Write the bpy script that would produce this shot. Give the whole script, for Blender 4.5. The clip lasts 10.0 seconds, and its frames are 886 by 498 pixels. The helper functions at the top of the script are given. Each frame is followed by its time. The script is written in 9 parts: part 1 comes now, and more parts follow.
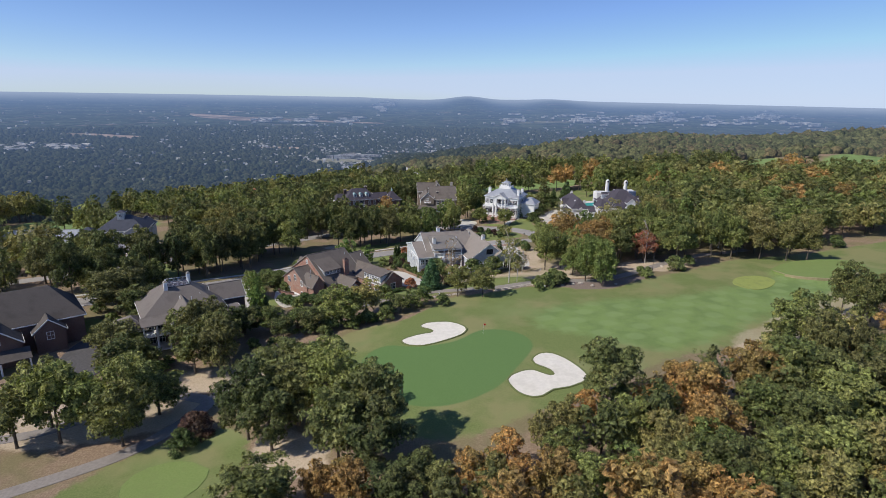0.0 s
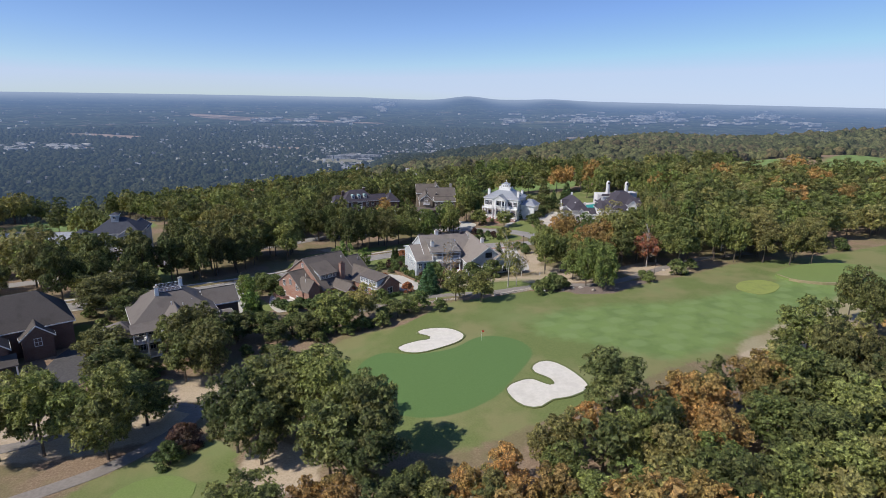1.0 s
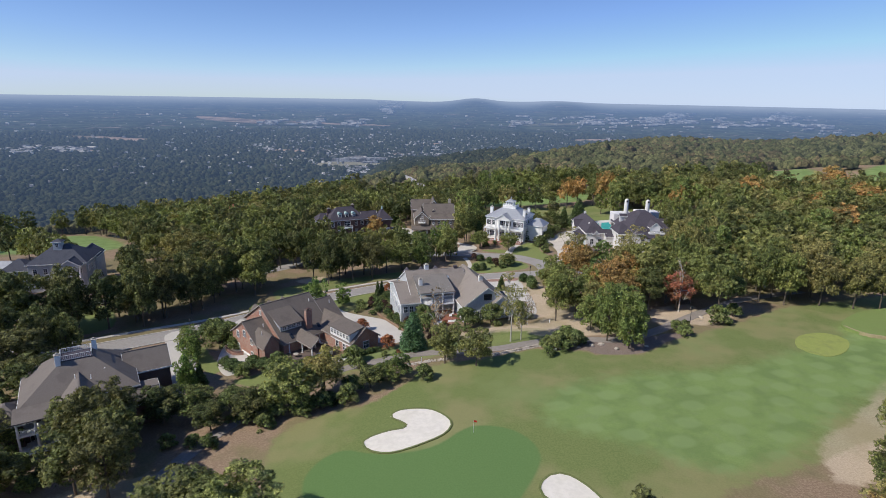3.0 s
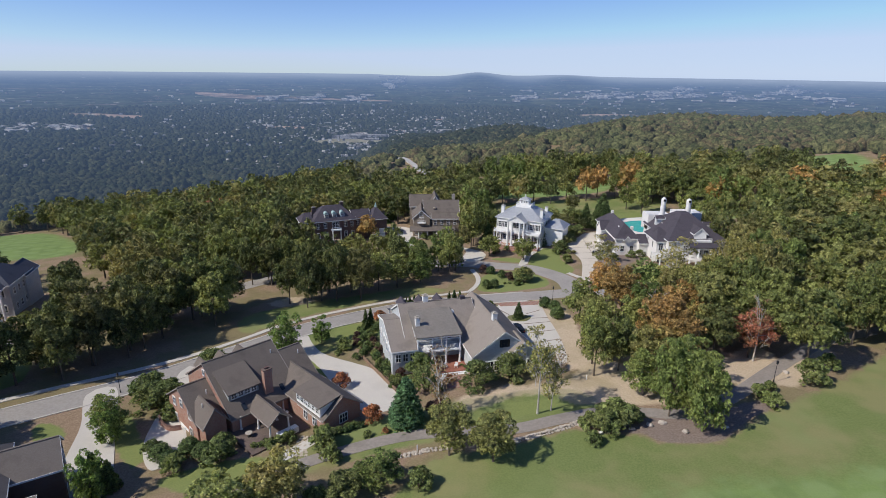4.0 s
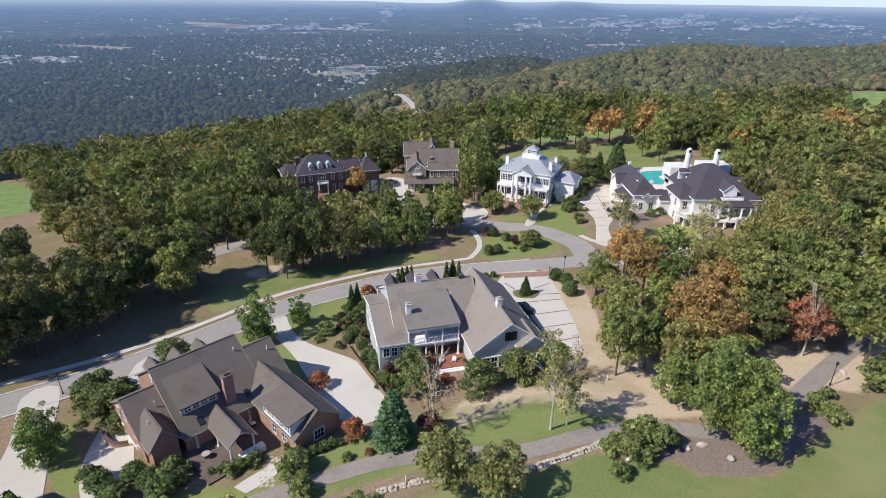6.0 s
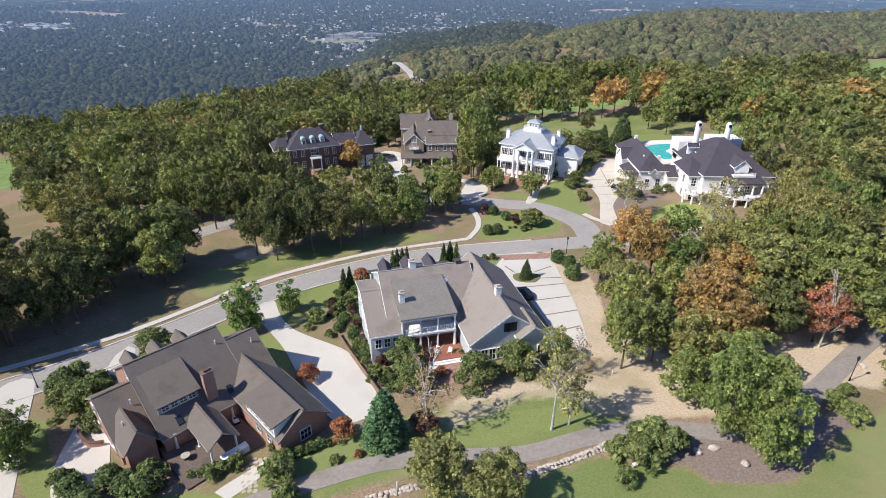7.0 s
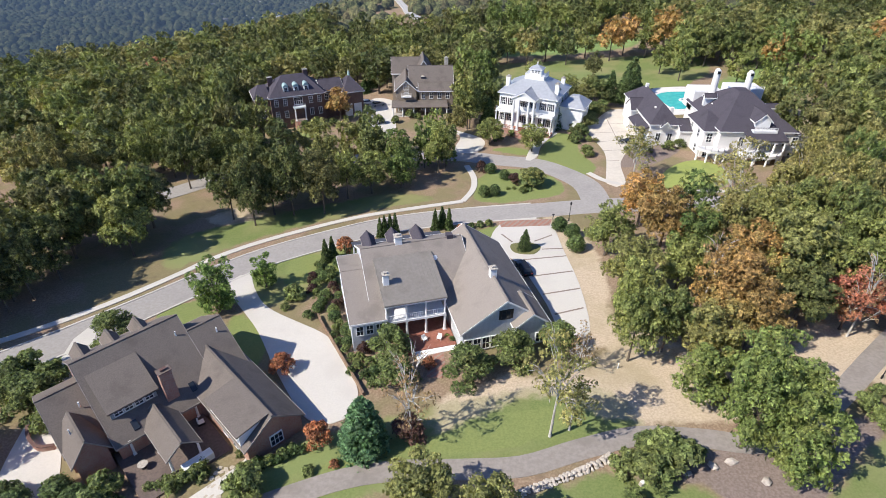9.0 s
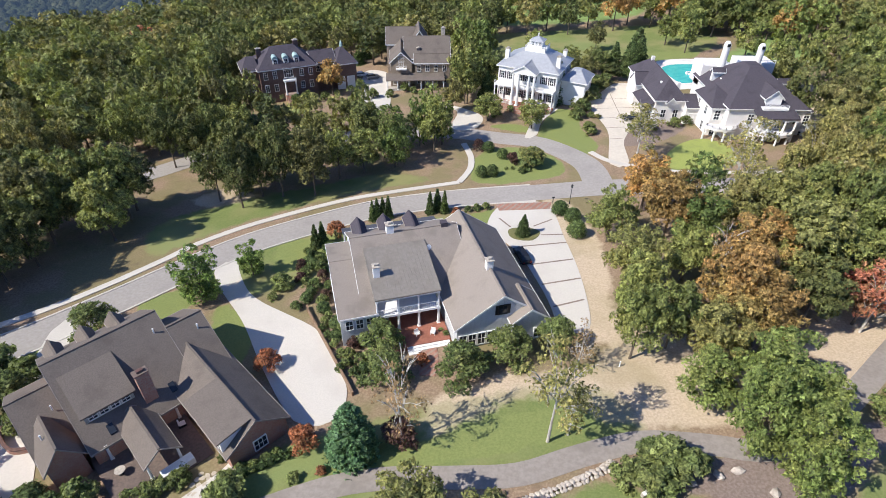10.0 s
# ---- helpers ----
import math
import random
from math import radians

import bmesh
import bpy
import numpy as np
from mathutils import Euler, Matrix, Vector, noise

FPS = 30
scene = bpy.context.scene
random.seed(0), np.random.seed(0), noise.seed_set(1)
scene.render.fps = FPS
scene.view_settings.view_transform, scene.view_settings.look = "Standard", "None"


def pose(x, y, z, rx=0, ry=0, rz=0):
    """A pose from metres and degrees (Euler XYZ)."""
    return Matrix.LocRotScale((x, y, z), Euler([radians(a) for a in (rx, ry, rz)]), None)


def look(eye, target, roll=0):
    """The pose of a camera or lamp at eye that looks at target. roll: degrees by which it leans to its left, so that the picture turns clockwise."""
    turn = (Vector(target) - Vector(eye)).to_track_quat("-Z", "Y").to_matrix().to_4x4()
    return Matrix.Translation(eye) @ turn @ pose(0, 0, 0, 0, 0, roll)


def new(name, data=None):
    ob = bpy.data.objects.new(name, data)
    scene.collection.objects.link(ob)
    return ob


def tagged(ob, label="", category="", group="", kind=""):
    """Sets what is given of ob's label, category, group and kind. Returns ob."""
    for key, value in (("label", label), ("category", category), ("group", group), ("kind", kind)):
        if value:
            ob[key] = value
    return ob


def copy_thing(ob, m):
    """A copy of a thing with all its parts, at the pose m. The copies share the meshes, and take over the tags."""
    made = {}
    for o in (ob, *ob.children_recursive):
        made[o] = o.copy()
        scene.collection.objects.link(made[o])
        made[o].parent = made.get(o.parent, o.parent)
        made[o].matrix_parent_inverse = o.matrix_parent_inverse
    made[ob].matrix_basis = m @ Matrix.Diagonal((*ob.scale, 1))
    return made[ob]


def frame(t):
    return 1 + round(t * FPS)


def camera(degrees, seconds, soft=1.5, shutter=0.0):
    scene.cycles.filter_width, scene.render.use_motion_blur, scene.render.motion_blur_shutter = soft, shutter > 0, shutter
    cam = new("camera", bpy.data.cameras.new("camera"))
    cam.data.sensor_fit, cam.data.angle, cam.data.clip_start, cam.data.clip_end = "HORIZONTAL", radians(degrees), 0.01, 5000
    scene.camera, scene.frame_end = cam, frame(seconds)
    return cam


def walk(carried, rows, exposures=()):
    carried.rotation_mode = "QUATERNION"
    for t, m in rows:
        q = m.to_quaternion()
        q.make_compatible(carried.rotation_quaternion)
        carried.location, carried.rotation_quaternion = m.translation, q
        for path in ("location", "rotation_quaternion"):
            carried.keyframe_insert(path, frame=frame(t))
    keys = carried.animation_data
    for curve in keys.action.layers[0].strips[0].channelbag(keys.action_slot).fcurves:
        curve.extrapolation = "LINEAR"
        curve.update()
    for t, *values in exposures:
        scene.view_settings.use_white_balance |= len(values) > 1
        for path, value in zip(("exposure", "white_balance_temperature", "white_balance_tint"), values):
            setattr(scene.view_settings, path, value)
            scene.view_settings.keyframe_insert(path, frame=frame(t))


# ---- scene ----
cam = camera(76.6, 10.0, 0.7)
EXPOSURE = [(0, -0.22), (3, -0.2), (4.5, -0.22), (5.5, -0.02), (7.0, 0.34), (10, 0.42)]
PATH = [
    (0, (-2.708, -0.487, 53.578), (-2.675, 1.44, 53.044), 1.1),
    (0.5, (-2.323, 1.073, 53.715), (-2.291, 3.0, 53.181), 1.0),
    (1, (-2.02, 2.579, 53.794), (-1.988, 4.506, 53.26), 1.1),
    (1.5, (-1.62, 4.299, 53.896), (-1.591, 6.226, 53.361), 1.0),
    (2, (-0.718, 9.723, 54.366), (-0.689, 11.649, 53.831), 1.1),
    (2.5, (1.188, 20.079, 55.132), (1.206, 22.007, 54.599), 1.1),
    (3, (2.68, 32.98, 55.677), (2.686, 34.909, 55.148), 1.0),
    (3.2, (3.08, 38.728, 55.904), (3.081, 40.658, 55.379), 1.0),
    (4.3, (2.504, 75.197, 57.628), (2.5, 77.087, 56.974), 0.7),
    (4.5, (2.511, 76.974, 57.729), (2.51, 78.857, 57.053), 0.8),
    (5, (3.194, 80.767, 57.751), (3.186, 82.632, 57.028), 0.6),
    (5.5, (3.214, 84.567, 57.848), (3.211, 86.411, 57.074), 0.6),
    (7, (4.256, 94.666, 57.424), (4.251, 96.442, 56.504), 0.5),
    (7.5, (4.664, 97.815, 57.302), (4.66, 99.565, 56.334), 0.5),
    (8, (5.099, 100.589, 57.496), (5.094, 102.312, 56.481), 0.5),
    (8.5, (5.378, 103.482, 57.393), (5.376, 105.178, 56.333), 0.6),
    (9, (5.678, 106.262, 57.406), (5.679, 107.929, 56.302), 0.7),
    (9.5, (6.033, 108.953, 57.405), (6.036, 110.591, 56.256), 0.7),
    (10, (6.338, 111.583, 57.332), (6.345, 113.189, 56.139), 0.9),
]
walk(cam, [(t, look(eye, target, roll)) for t, eye, target, roll in PATH], EXPOSURE)
# ---- light ----
SUN_AZ, SUN_EL = 246.0, 43.0
SUN_TO = Vector((math.sin(radians(SUN_AZ)) * math.cos(radians(SUN_EL)), math.cos(radians(SUN_AZ)) * math.cos(radians(SUN_EL)), math.sin(radians(SUN_EL))))
world = bpy.data.worlds.new("sky")
scene.world = world
world.use_nodes = True
wn = world.node_tree
wn.nodes.clear()
sky = wn.nodes.new("ShaderNodeTexSky")
sky.sky_type, sky.sun_disc = "NISHITA", False
sky.sun_elevation, sky.sun_rotation = radians(SUN_EL), radians(SUN_AZ)
sky.altitude, sky.air_density, sky.dust_density, sky.ozone_density = 400, 0.75, 0.05, 4.5
bg = wn.nodes.new("ShaderNodeBackground")
bg.inputs["Strength"].default_value = 0.13
wout = wn.nodes.new("ShaderNodeOutputWorld")
tint = wn.nodes.new("ShaderNodeMix")
tint.data_type, tint.blend_type = "RGBA", "MULTIPLY"
tint.inputs[0].default_value = 1.0
tint.inputs[7].default_value = (0.94, 0.975, 1.17, 1)
wn.links.new(sky.outputs["Color"], tint.inputs[6])
haze = wn.nodes.new("ShaderNodeMix")
haze.data_type, haze.blend_type = "RGBA", "DARKEN"
haze.inputs[0].default_value = 0.85
haze.inputs[7].default_value = (4.75, 5.75, 7.6, 1)
wn.links.new(tint.outputs[2], haze.inputs[6])
wn.links.new(haze.outputs[2], bg.inputs["Color"])
wn.links.new(bg.outputs["Background"], wout.inputs["Surface"])
sun = new("sun", bpy.data.lights.new("sun", "SUN"))
sun.data.energy, sun.data.angle, sun.data.color = 4.65, radians(0.53), (1.0, 0.95, 0.87)
sun.matrix_world = look(SUN_TO * 300, (0, 0, 0))
scene.view_settings.exposure = 0.0


# ---- materials ----
def node_mat(name):
    m = bpy.data.materials.new(name)
    m.use_nodes = True
    nt = m.node_tree
    return m, nt, nt.nodes["Principled BSDF"]


def mixed(nt, fac, a, b, mode="MIX"):
    """Mix two colours; each of fac, a, b is a socket or a value."""
    n = nt.nodes.new("ShaderNodeMix")
    n.data_type, n.blend_type = "RGBA", mode
    for k, v in ((0, fac), (6, a), (7, b)):
        if isinstance(v, bpy.types.NodeSocket):
            nt.links.new(v, n.inputs[k])
        elif k == 0:
            n.inputs[k].default_value = v
        else:
            n.inputs[k].default_value = (*v, 1)
    return n.outputs[2]


def ramp(nt, sock, lo, hi, a=0.0, b=1.0):
    n = nt.nodes.new("ShaderNodeMapRange")
    n.interpolation_type = "SMOOTHSTEP"
    nt.links.new(sock, n.inputs["Value"])
    for k, v in zip(("From Min", "From Max", "To Min", "To Max"), (lo, hi, a, b)):
        n.inputs[k].default_value = v
    return n.outputs["Result"]


def maths(nt, op, a, b=0.0):
    n = nt.nodes.new("ShaderNodeMath")
    n.operation = op
    for k, v in enumerate((a, b)):
        if isinstance(v, bpy.types.NodeSocket):
            nt.links.new(v, n.inputs[k])
        else:
            n.inputs[k].default_value = v
    return n.outputs[0]


def noisy(nt, pos, scale, detail=4.0, rough=0.6):
    n = nt.nodes.new("ShaderNodeTexNoise")
    n.inputs["Scale"].default_value, n.inputs["Detail"].default_value, n.inputs["Roughness"].default_value = scale, detail, rough
    nt.links.new(pos, n.inputs["Vector"])
    return n.outputs["Fac"]


def place(nt):
    return nt.nodes.new("ShaderNodeNewGeometry").outputs["Position"]


def bumped(nt, bsdf, height, strength, distance):
    n = nt.nodes.new("ShaderNodeBump")
    n.inputs["Strength"].default_value, n.inputs["Distance"].default_value = strength, distance
    nt.links.new(height, n.inputs["Height"])
    nt.links.new(n.outputs["Normal"], bsdf.inputs["Normal"])


def plain_mat(name, a, b, rough=0.85, fine=6.0, coarse=0.25, stain=None, bump=0.02, metal=0.0, spec=0.3):
    """A surface whose colour wanders between a and b at a fine and a coarse scale, with an optional stain."""
    m, nt, bsdf = node_mat(name)
    pos = place(nt)
    f, c = noisy(nt, pos, fine), noisy(nt, pos, coarse, 3)
    col = mixed(nt, ramp(nt, f, 0.3, 0.7), a, b)
    s = stain or [v * 0.8 for v in a]
    col = mixed(nt, ramp(nt, c, 0.48, 0.72, 0, 0.6), col, s)
    nt.links.new(col, bsdf.inputs["Base Color"])
    bsdf.inputs["Roughness"].default_value, bsdf.inputs["Metallic"].default_value = rough, metal
    bsdf.inputs["Specular IOR Level"].default_value = spec
    if bump:
        bumped(nt, bsdf, f, 0.5, bump)
    return m


def coursed_mat(name, a, b, joint, length, height, rough=0.85, proud=0.01, mortar=0.02):
    """Courses of brick or shingle seen from afar, along the object's own axes."""
    m, nt, bsdf = node_mat(name)
    tc = nt.nodes.new("ShaderNodeTexCoord")
    sep = nt.nodes.new("ShaderNodeSeparateXYZ")
    nt.links.new(tc.outputs["Object"], sep.inputs[0])
    com = nt.nodes.new("ShaderNodeCombineXYZ")
    nt.links.new(maths(nt, "ADD", sep.outputs[0], sep.outputs[1]), com.inputs[0])
    nt.links.new(sep.outputs[2], com.inputs[1])
    br = nt.nodes.new("ShaderNodeTexBrick")
    br.inputs["Scale"].default_value = 1.0
    br.inputs["Brick Width"].default_value, br.inputs["Row Height"].default_value = length, height
    br.inputs["Mortar Size"].default_value = mortar
    for k, v in (("Color1", a), ("Color2", b), ("Mortar", joint)):
        br.inputs[k].default_value = (*v, 1)
    nt.links.new(com.outputs[0], br.inputs["Vector"])
    pos = place(nt)
    col = mixed(nt, ramp(nt, noisy(nt, pos, 0.5), 0.35, 0.75, 0, 0.45), br.outputs["Color"], [v * 0.72 for v in a])
    col = mixed(nt, ramp(nt, noisy(nt, pos, 9.0), 0.3, 0.8, 0, 0.35), col, [min(1, v * 1.35) for v in b])
    nt.links.new(col, bsdf.inputs["Base Color"])
    bsdf.inputs["Roughness"].default_value = rough
    bsdf.inputs["Specular IOR Level"].default_value = 0.25
    bumped(nt, bsdf, br.outputs["Fac"], -0.6, proud)
    return m


def leaf_mat(name, a, b, c, thin=0.24, spread=1.0, ragged=5.5, turning=0.0):
    """Leaves: colour varies from tree to tree and from leaf to leaf; light comes through."""
    m, nt, bsdf = node_mat(name)
    per_tree = nt.nodes.new("ShaderNodeObjectInfo").outputs["Random"]
    geo = nt.nodes.new("ShaderNodeNewGeometry")
    # in a joined wood each tree carries its own tone
    tone = nt.nodes.new("ShaderNodeAttribute")
    tone.attribute_name = "tree_tone"
    per_tree = maths(nt, "FRACT", maths(nt, "ADD", per_tree, tone.outputs["Fac"]), 0.0)
    col = mixed(nt, per_tree, tuple(v * 0.74 for v in a), tuple(v * 1.14 for v in b))
    if turning:
        # some crowns have begun to turn brown
        brown = maths(nt, "FRACT", maths(nt, "MULTIPLY", per_tree, 7.31))
        col = mixed(nt, ramp(nt, brown, 0.62, 0.98, 0, turning), col, (0.245, 0.19, 0.085))
    patch_n = noisy(nt, geo.outputs["Position"], 0.22, 2)
    col = mixed(nt, ramp(nt, patch_n, 0.42, 0.72, 0, 0.7 * spread), col, c)
    col = mixed(nt, 1.0, col, mixed(nt, geo.outputs["Random Per Island"], (0.6,) * 3, (1.42,) * 3), "MULTIPLY")
    if ragged:
        # fine noise varies the leaf tone between deep and pale
        speckle = noisy(nt, geo.outputs["Position"], ragged * 0.45, 2, 0.6)
        col = mixed(nt, 1.0, col, mixed(nt, ramp(nt, speckle, 0.38, 0.64), (0.58, 0.6, 0.64), (1.45, 1.42, 1.36)), "MULTIPLY")
    nt.links.new(col, bsdf.inputs["Base Color"])
    bsdf.inputs["Roughness"].default_value = 0.65
    bsdf.inputs["Specular IOR Level"].default_value = 0.25
    tr = nt.nodes.new("ShaderNodeBsdfTranslucent")
    nt.links.new(mixed(nt, 1.0, col, (1.2, 1.2, 0.62), "MULTIPLY"), tr.inputs["Color"])
    mx = nt.nodes.new("ShaderNodeMixShader")
    mx.inputs[0].default_value = thin
    nt.links.new(bsdf.outputs[0], mx.inputs[1])
    nt.links.new(tr.outputs[0], mx.inputs[2])
    last = mx.outputs[0]
    if ragged:
        # each face is a spray of small leaves with gaps between them
        gaps = ramp(nt, noisy(nt, geo.outputs["Position"], ragged, 2, 0.7), 0.42, 0.455)
        clear = nt.nodes.new("ShaderNodeBsdfTransparent")
        cut = nt.nodes.new("ShaderNodeMixShader")
        nt.links.new(gaps, cut.inputs[0])
        nt.links.new(clear.outputs[0], cut.inputs[1])
        nt.links.new(last, cut.inputs[2])
        last = cut.outputs[0]
    nt.links.new(last, nt.nodes["Material Output"].inputs["Surface"])
    return m


def glass_mat(name):
    m, nt, bsdf = node_mat(name)
    n = noisy(nt, place(nt), 0.35, 2)
    nt.links.new(mixed(nt, n, (0.012, 0.015, 0.02), (0.05, 0.06, 0.075)), bsdf.inputs["Base Color"])
    bsdf.inputs["Roughness"].default_value = 0.08
    bsdf.inputs["Specular IOR Level"].default_value = 0.6
    return m


def ground_mat():
    """Leaf litter, dry grass, rough, fairway, green and lawn, by the cover painted on the sheet."""
    m, nt, bsdf = node_mat("turf and leaf litter")
    pos = place(nt)
    fine, mid, wide = noisy(nt, pos, 3.5, 5), noisy(nt, pos, 0.5, 4), noisy(nt, pos, 0.07, 3)
    attr = nt.nodes.new("ShaderNodeAttribute")
    attr.attribute_name = "cover"
    sep = nt.nodes.new("ShaderNodeSeparateColor")
    nt.links.new(attr.outputs["Color"], sep.inputs[0])
    attr2 = nt.nodes.new("ShaderNodeAttribute")
    attr2.attribute_name = "cover_fine"
    sep2 = nt.nodes.new("ShaderNodeSeparateColor")
    nt.links.new(attr2.outputs["Color"], sep2.inputs[0])
    edge = maths(nt, "MULTIPLY", maths(nt, "SUBTRACT", mid, 0.5), 0.7)

    def mask(s, lo=0.35, hi=0.65):
        return ramp(nt, maths(nt, "ADD", s, edge), lo, hi)

    litter = mixed(nt, ramp(nt, fine, 0.35, 0.7), (0.245, 0.170, 0.115), (0.36, 0.265, 0.18))
    litter = mixed(nt, ramp(nt, wide, 0.44, 0.6, 0, 0.6), litter, (0.185, 0.175, 0.075))
    litter = mixed(nt, ramp(nt, mid, 0.55, 0.75, 0, 0.55), litter, (0.16, 0.12, 0.08))
    dry = mixed(nt, ramp(nt, fine, 0.3, 0.7), (0.45, 0.355, 0.25), (0.59, 0.475, 0.345))
    dry = mixed(nt, ramp(nt, wide, 0.45, 0.65, 0, 0.55), dry, (0.34, 0.28, 0.16))
    rough_g = mixed(nt, ramp(nt, fine, 0.3, 0.7), (0.150, 0.190, 0.064), (0.198, 0.232, 0.082))
    rough_g = mixed(nt, ramp(nt, wide, 0.42, 0.62, 0, 0.6), rough_g, (0.30, 0.265, 0.13))
    rough_g = mixed(nt, ramp(nt, noisy(nt, pos, 0.045, 3), 0.52, 0.66, 0, 0.6), rough_g, (0.225, 0.265, 0.105))
    mown = mixed(nt, ramp(nt, fine, 0.25, 0.75), (0.185, 0.268, 0.084), (0.225, 0.300, 0.102))
    mown = mixed(nt, ramp(nt, mid, 0.45, 0.75, 0, 0.5), mown, (0.205, 0.262, 0.115))
    mown = mixed(nt, ramp(nt, noisy(nt, pos, 0.16, 3), 0.42, 0.62, 0, 0.6), mown, (0.145, 0.208, 0.072))
    # mowing in two crossing directions
    sx = nt.nodes.new("ShaderNodeSeparateXYZ")
    nt.links.new(pos, sx.inputs[0])
    s1 = maths(nt, "SINE", maths(nt, "MULTIPLY", maths(nt, "ADD", sx.outputs[0], maths(nt, "MULTIPLY", sx.outputs[1], 0.5)), 0.55))
    s2 = maths(nt, "SINE", maths(nt, "MULTIPLY", maths(nt, "SUBTRACT", sx.outputs[1], maths(nt, "MULTIPLY", sx.outputs[0], 0.35)), 0.75))
    mown = mixed(nt, ramp(nt, maths(nt, "MULTIPLY", s1, s2), 0.05, 0.6, 0, 0.5), mown, (0.245, 0.325, 0.130))
    green = mixed(nt, ramp(nt, fine, 0.2, 0.8), (0.118, 0.200, 0.066), (0.135, 0.220, 0.076))
    lawn = mixed(nt, ramp(nt, fine, 0.3, 0.7), (0.180, 0.218, 0.076), (0.235, 0.262, 0.092))
    lawn = mixed(nt, ramp(nt, wide, 0.5, 0.7, 0, 0.6), lawn, (0.25, 0.26, 0.08))
    mulch = mixed(nt, ramp(nt, fine, 0.3, 0.7), (0.19, 0.145, 0.12), (0.28, 0.22, 0.185))
    col = mixed(nt, mask(sep.outputs[1]), litter, dry)
    col = mixed(nt, mask(sep.outputs[0]), col, rough_g)
    col = mixed(nt, maths(nt, "MULTIPLY", mask(sep.outputs[1]), 0.62), col, dry)
    col = mixed(nt, mask(sep.outputs[2]), col, lawn)
    col = mixed(nt, mask(sep2.outputs[0], 0.2, 0.8), col, mown)
    col = mixed(nt, ramp(nt, sep2.outputs[1], 0.4, 0.6), col, green)
    col = mixed(nt, mask(sep2.outputs[2]), col, mulch)
    nt.links.new(col, bsdf.inputs["Base Color"])
    bsdf.inputs["Roughness"].default_value = 0.95
    bsdf.inputs["Specular IOR Level"].default_value = 0.1
    bumped(nt, bsdf, fine, 0.5, 0.08)
    return m


def far_mat(name, woods_a, woods_b, leafy=False, rust=None):
    """Country hundreds of metres to many kilometres off: woods, fields and clearings, with blue haze painted in as
    emission.
    """
    m, nt, bsdf = node_mat(name)
    geo = nt.nodes.new("ShaderNodeNewGeometry")
    pos = geo.outputs["Position"]
    sep = nt.nodes.new("ShaderNodeSeparateXYZ")
    nt.links.new(pos, sep.inputs[0])
    north = maths(nt, "SUBTRACT", sep.outputs[1], 60.0)
    r = maths(nt, "SQRT", maths(nt, "ADD", maths(nt, "MULTIPLY", sep.outputs[0], sep.outputs[0]), maths(nt, "MULTIPLY", north, north)))
    fine, wide = noisy(nt, pos, 0.03, 5), noisy(nt, pos, 0.0035, 4)
    col = mixed(nt, ramp(nt, fine, 0.4, 0.62), woods_a, woods_b)
    if leafy:
        island = geo.outputs["Random Per Island"]
        if rust:
            turned = maths(nt, "ADD", maths(nt, "MULTIPLY", island, 0.5), noisy(nt, pos, 0.006, 3))
            col = mixed(nt, ramp(nt, turned, 0.66, 1.1, 0, 0.7), col, rust)
        hue = maths(nt, "FRACT", maths(nt, "MULTIPLY", island, 5.3))
        col = mixed(nt, 1.0, col, mixed(nt, hue, (0.72, 0.74, 0.78), (1.25, 1.22, 1.18)), "MULTIPLY")
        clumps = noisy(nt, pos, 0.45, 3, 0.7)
        # same noise as the bump: hollows coloured darker and bluer, crests paler
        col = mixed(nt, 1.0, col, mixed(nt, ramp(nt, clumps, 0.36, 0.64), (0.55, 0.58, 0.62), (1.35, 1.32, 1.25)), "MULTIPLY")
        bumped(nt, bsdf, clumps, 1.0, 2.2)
    else:
        # belts of trees, fields and roofs lie as thin streaks, foreshortened by the distance
        com = nt.nodes.new("ShaderNodeCombineXYZ")
        nt.links.new(maths(nt, "MULTIPLY", maths(nt, "ARCTAN2", sep.outputs[0], north), 16.0), com.inputs[0])
        slant = maths(nt, "DIVIDE", maths(nt, "SUBTRACT", sep.outputs[2], 55.0), r)
        nt.links.new(maths(nt, "MULTIPLY", slant, 420.0), com.inputs[1])
        belts = noisy(nt, com.outputs[0], 1.0, 5, 0.7)
        far_off = ramp(nt, r, 3000, 3900)
        col = mixed(nt, maths(nt, "MULTIPLY", far_off, ramp(nt, belts, 0.42, 0.58)), col, tuple(v * 0.35 for v in woods_a))
        col = mixed(nt, maths(nt, "MULTIPLY", far_off, ramp(nt, belts, 0.585, 0.66, 0, 0.8)), col, (0.34, 0.27, 0.21))
        com2 = nt.nodes.new("ShaderNodeVectorMath")
        com2.operation = "MULTIPLY"
        com2.inputs[1].default_value = (3.1, 1.7, 1.0)
        nt.links.new(com.outputs[0], com2.inputs[0])
        specks = noisy(nt, com2.outputs[0], 1.3, 3, 0.6)
        col = mixed(nt, maths(nt, "MULTIPLY", far_off, ramp(nt, specks, 0.66, 0.7)), col, (0.75, 0.7, 0.66))
        col = mixed(nt, ramp(nt, wide, 0.55, 0.62, 0, 0.5), col, (0.10, 0.11, 0.06))
    # painted haze by distance: the plain is drawn in towards the horizon, so the sight line grows faster than the plan
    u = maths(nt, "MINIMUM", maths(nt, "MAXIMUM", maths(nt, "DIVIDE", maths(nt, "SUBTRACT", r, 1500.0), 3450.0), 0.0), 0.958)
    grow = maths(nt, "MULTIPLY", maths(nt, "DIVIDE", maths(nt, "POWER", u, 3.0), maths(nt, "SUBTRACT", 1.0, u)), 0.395)
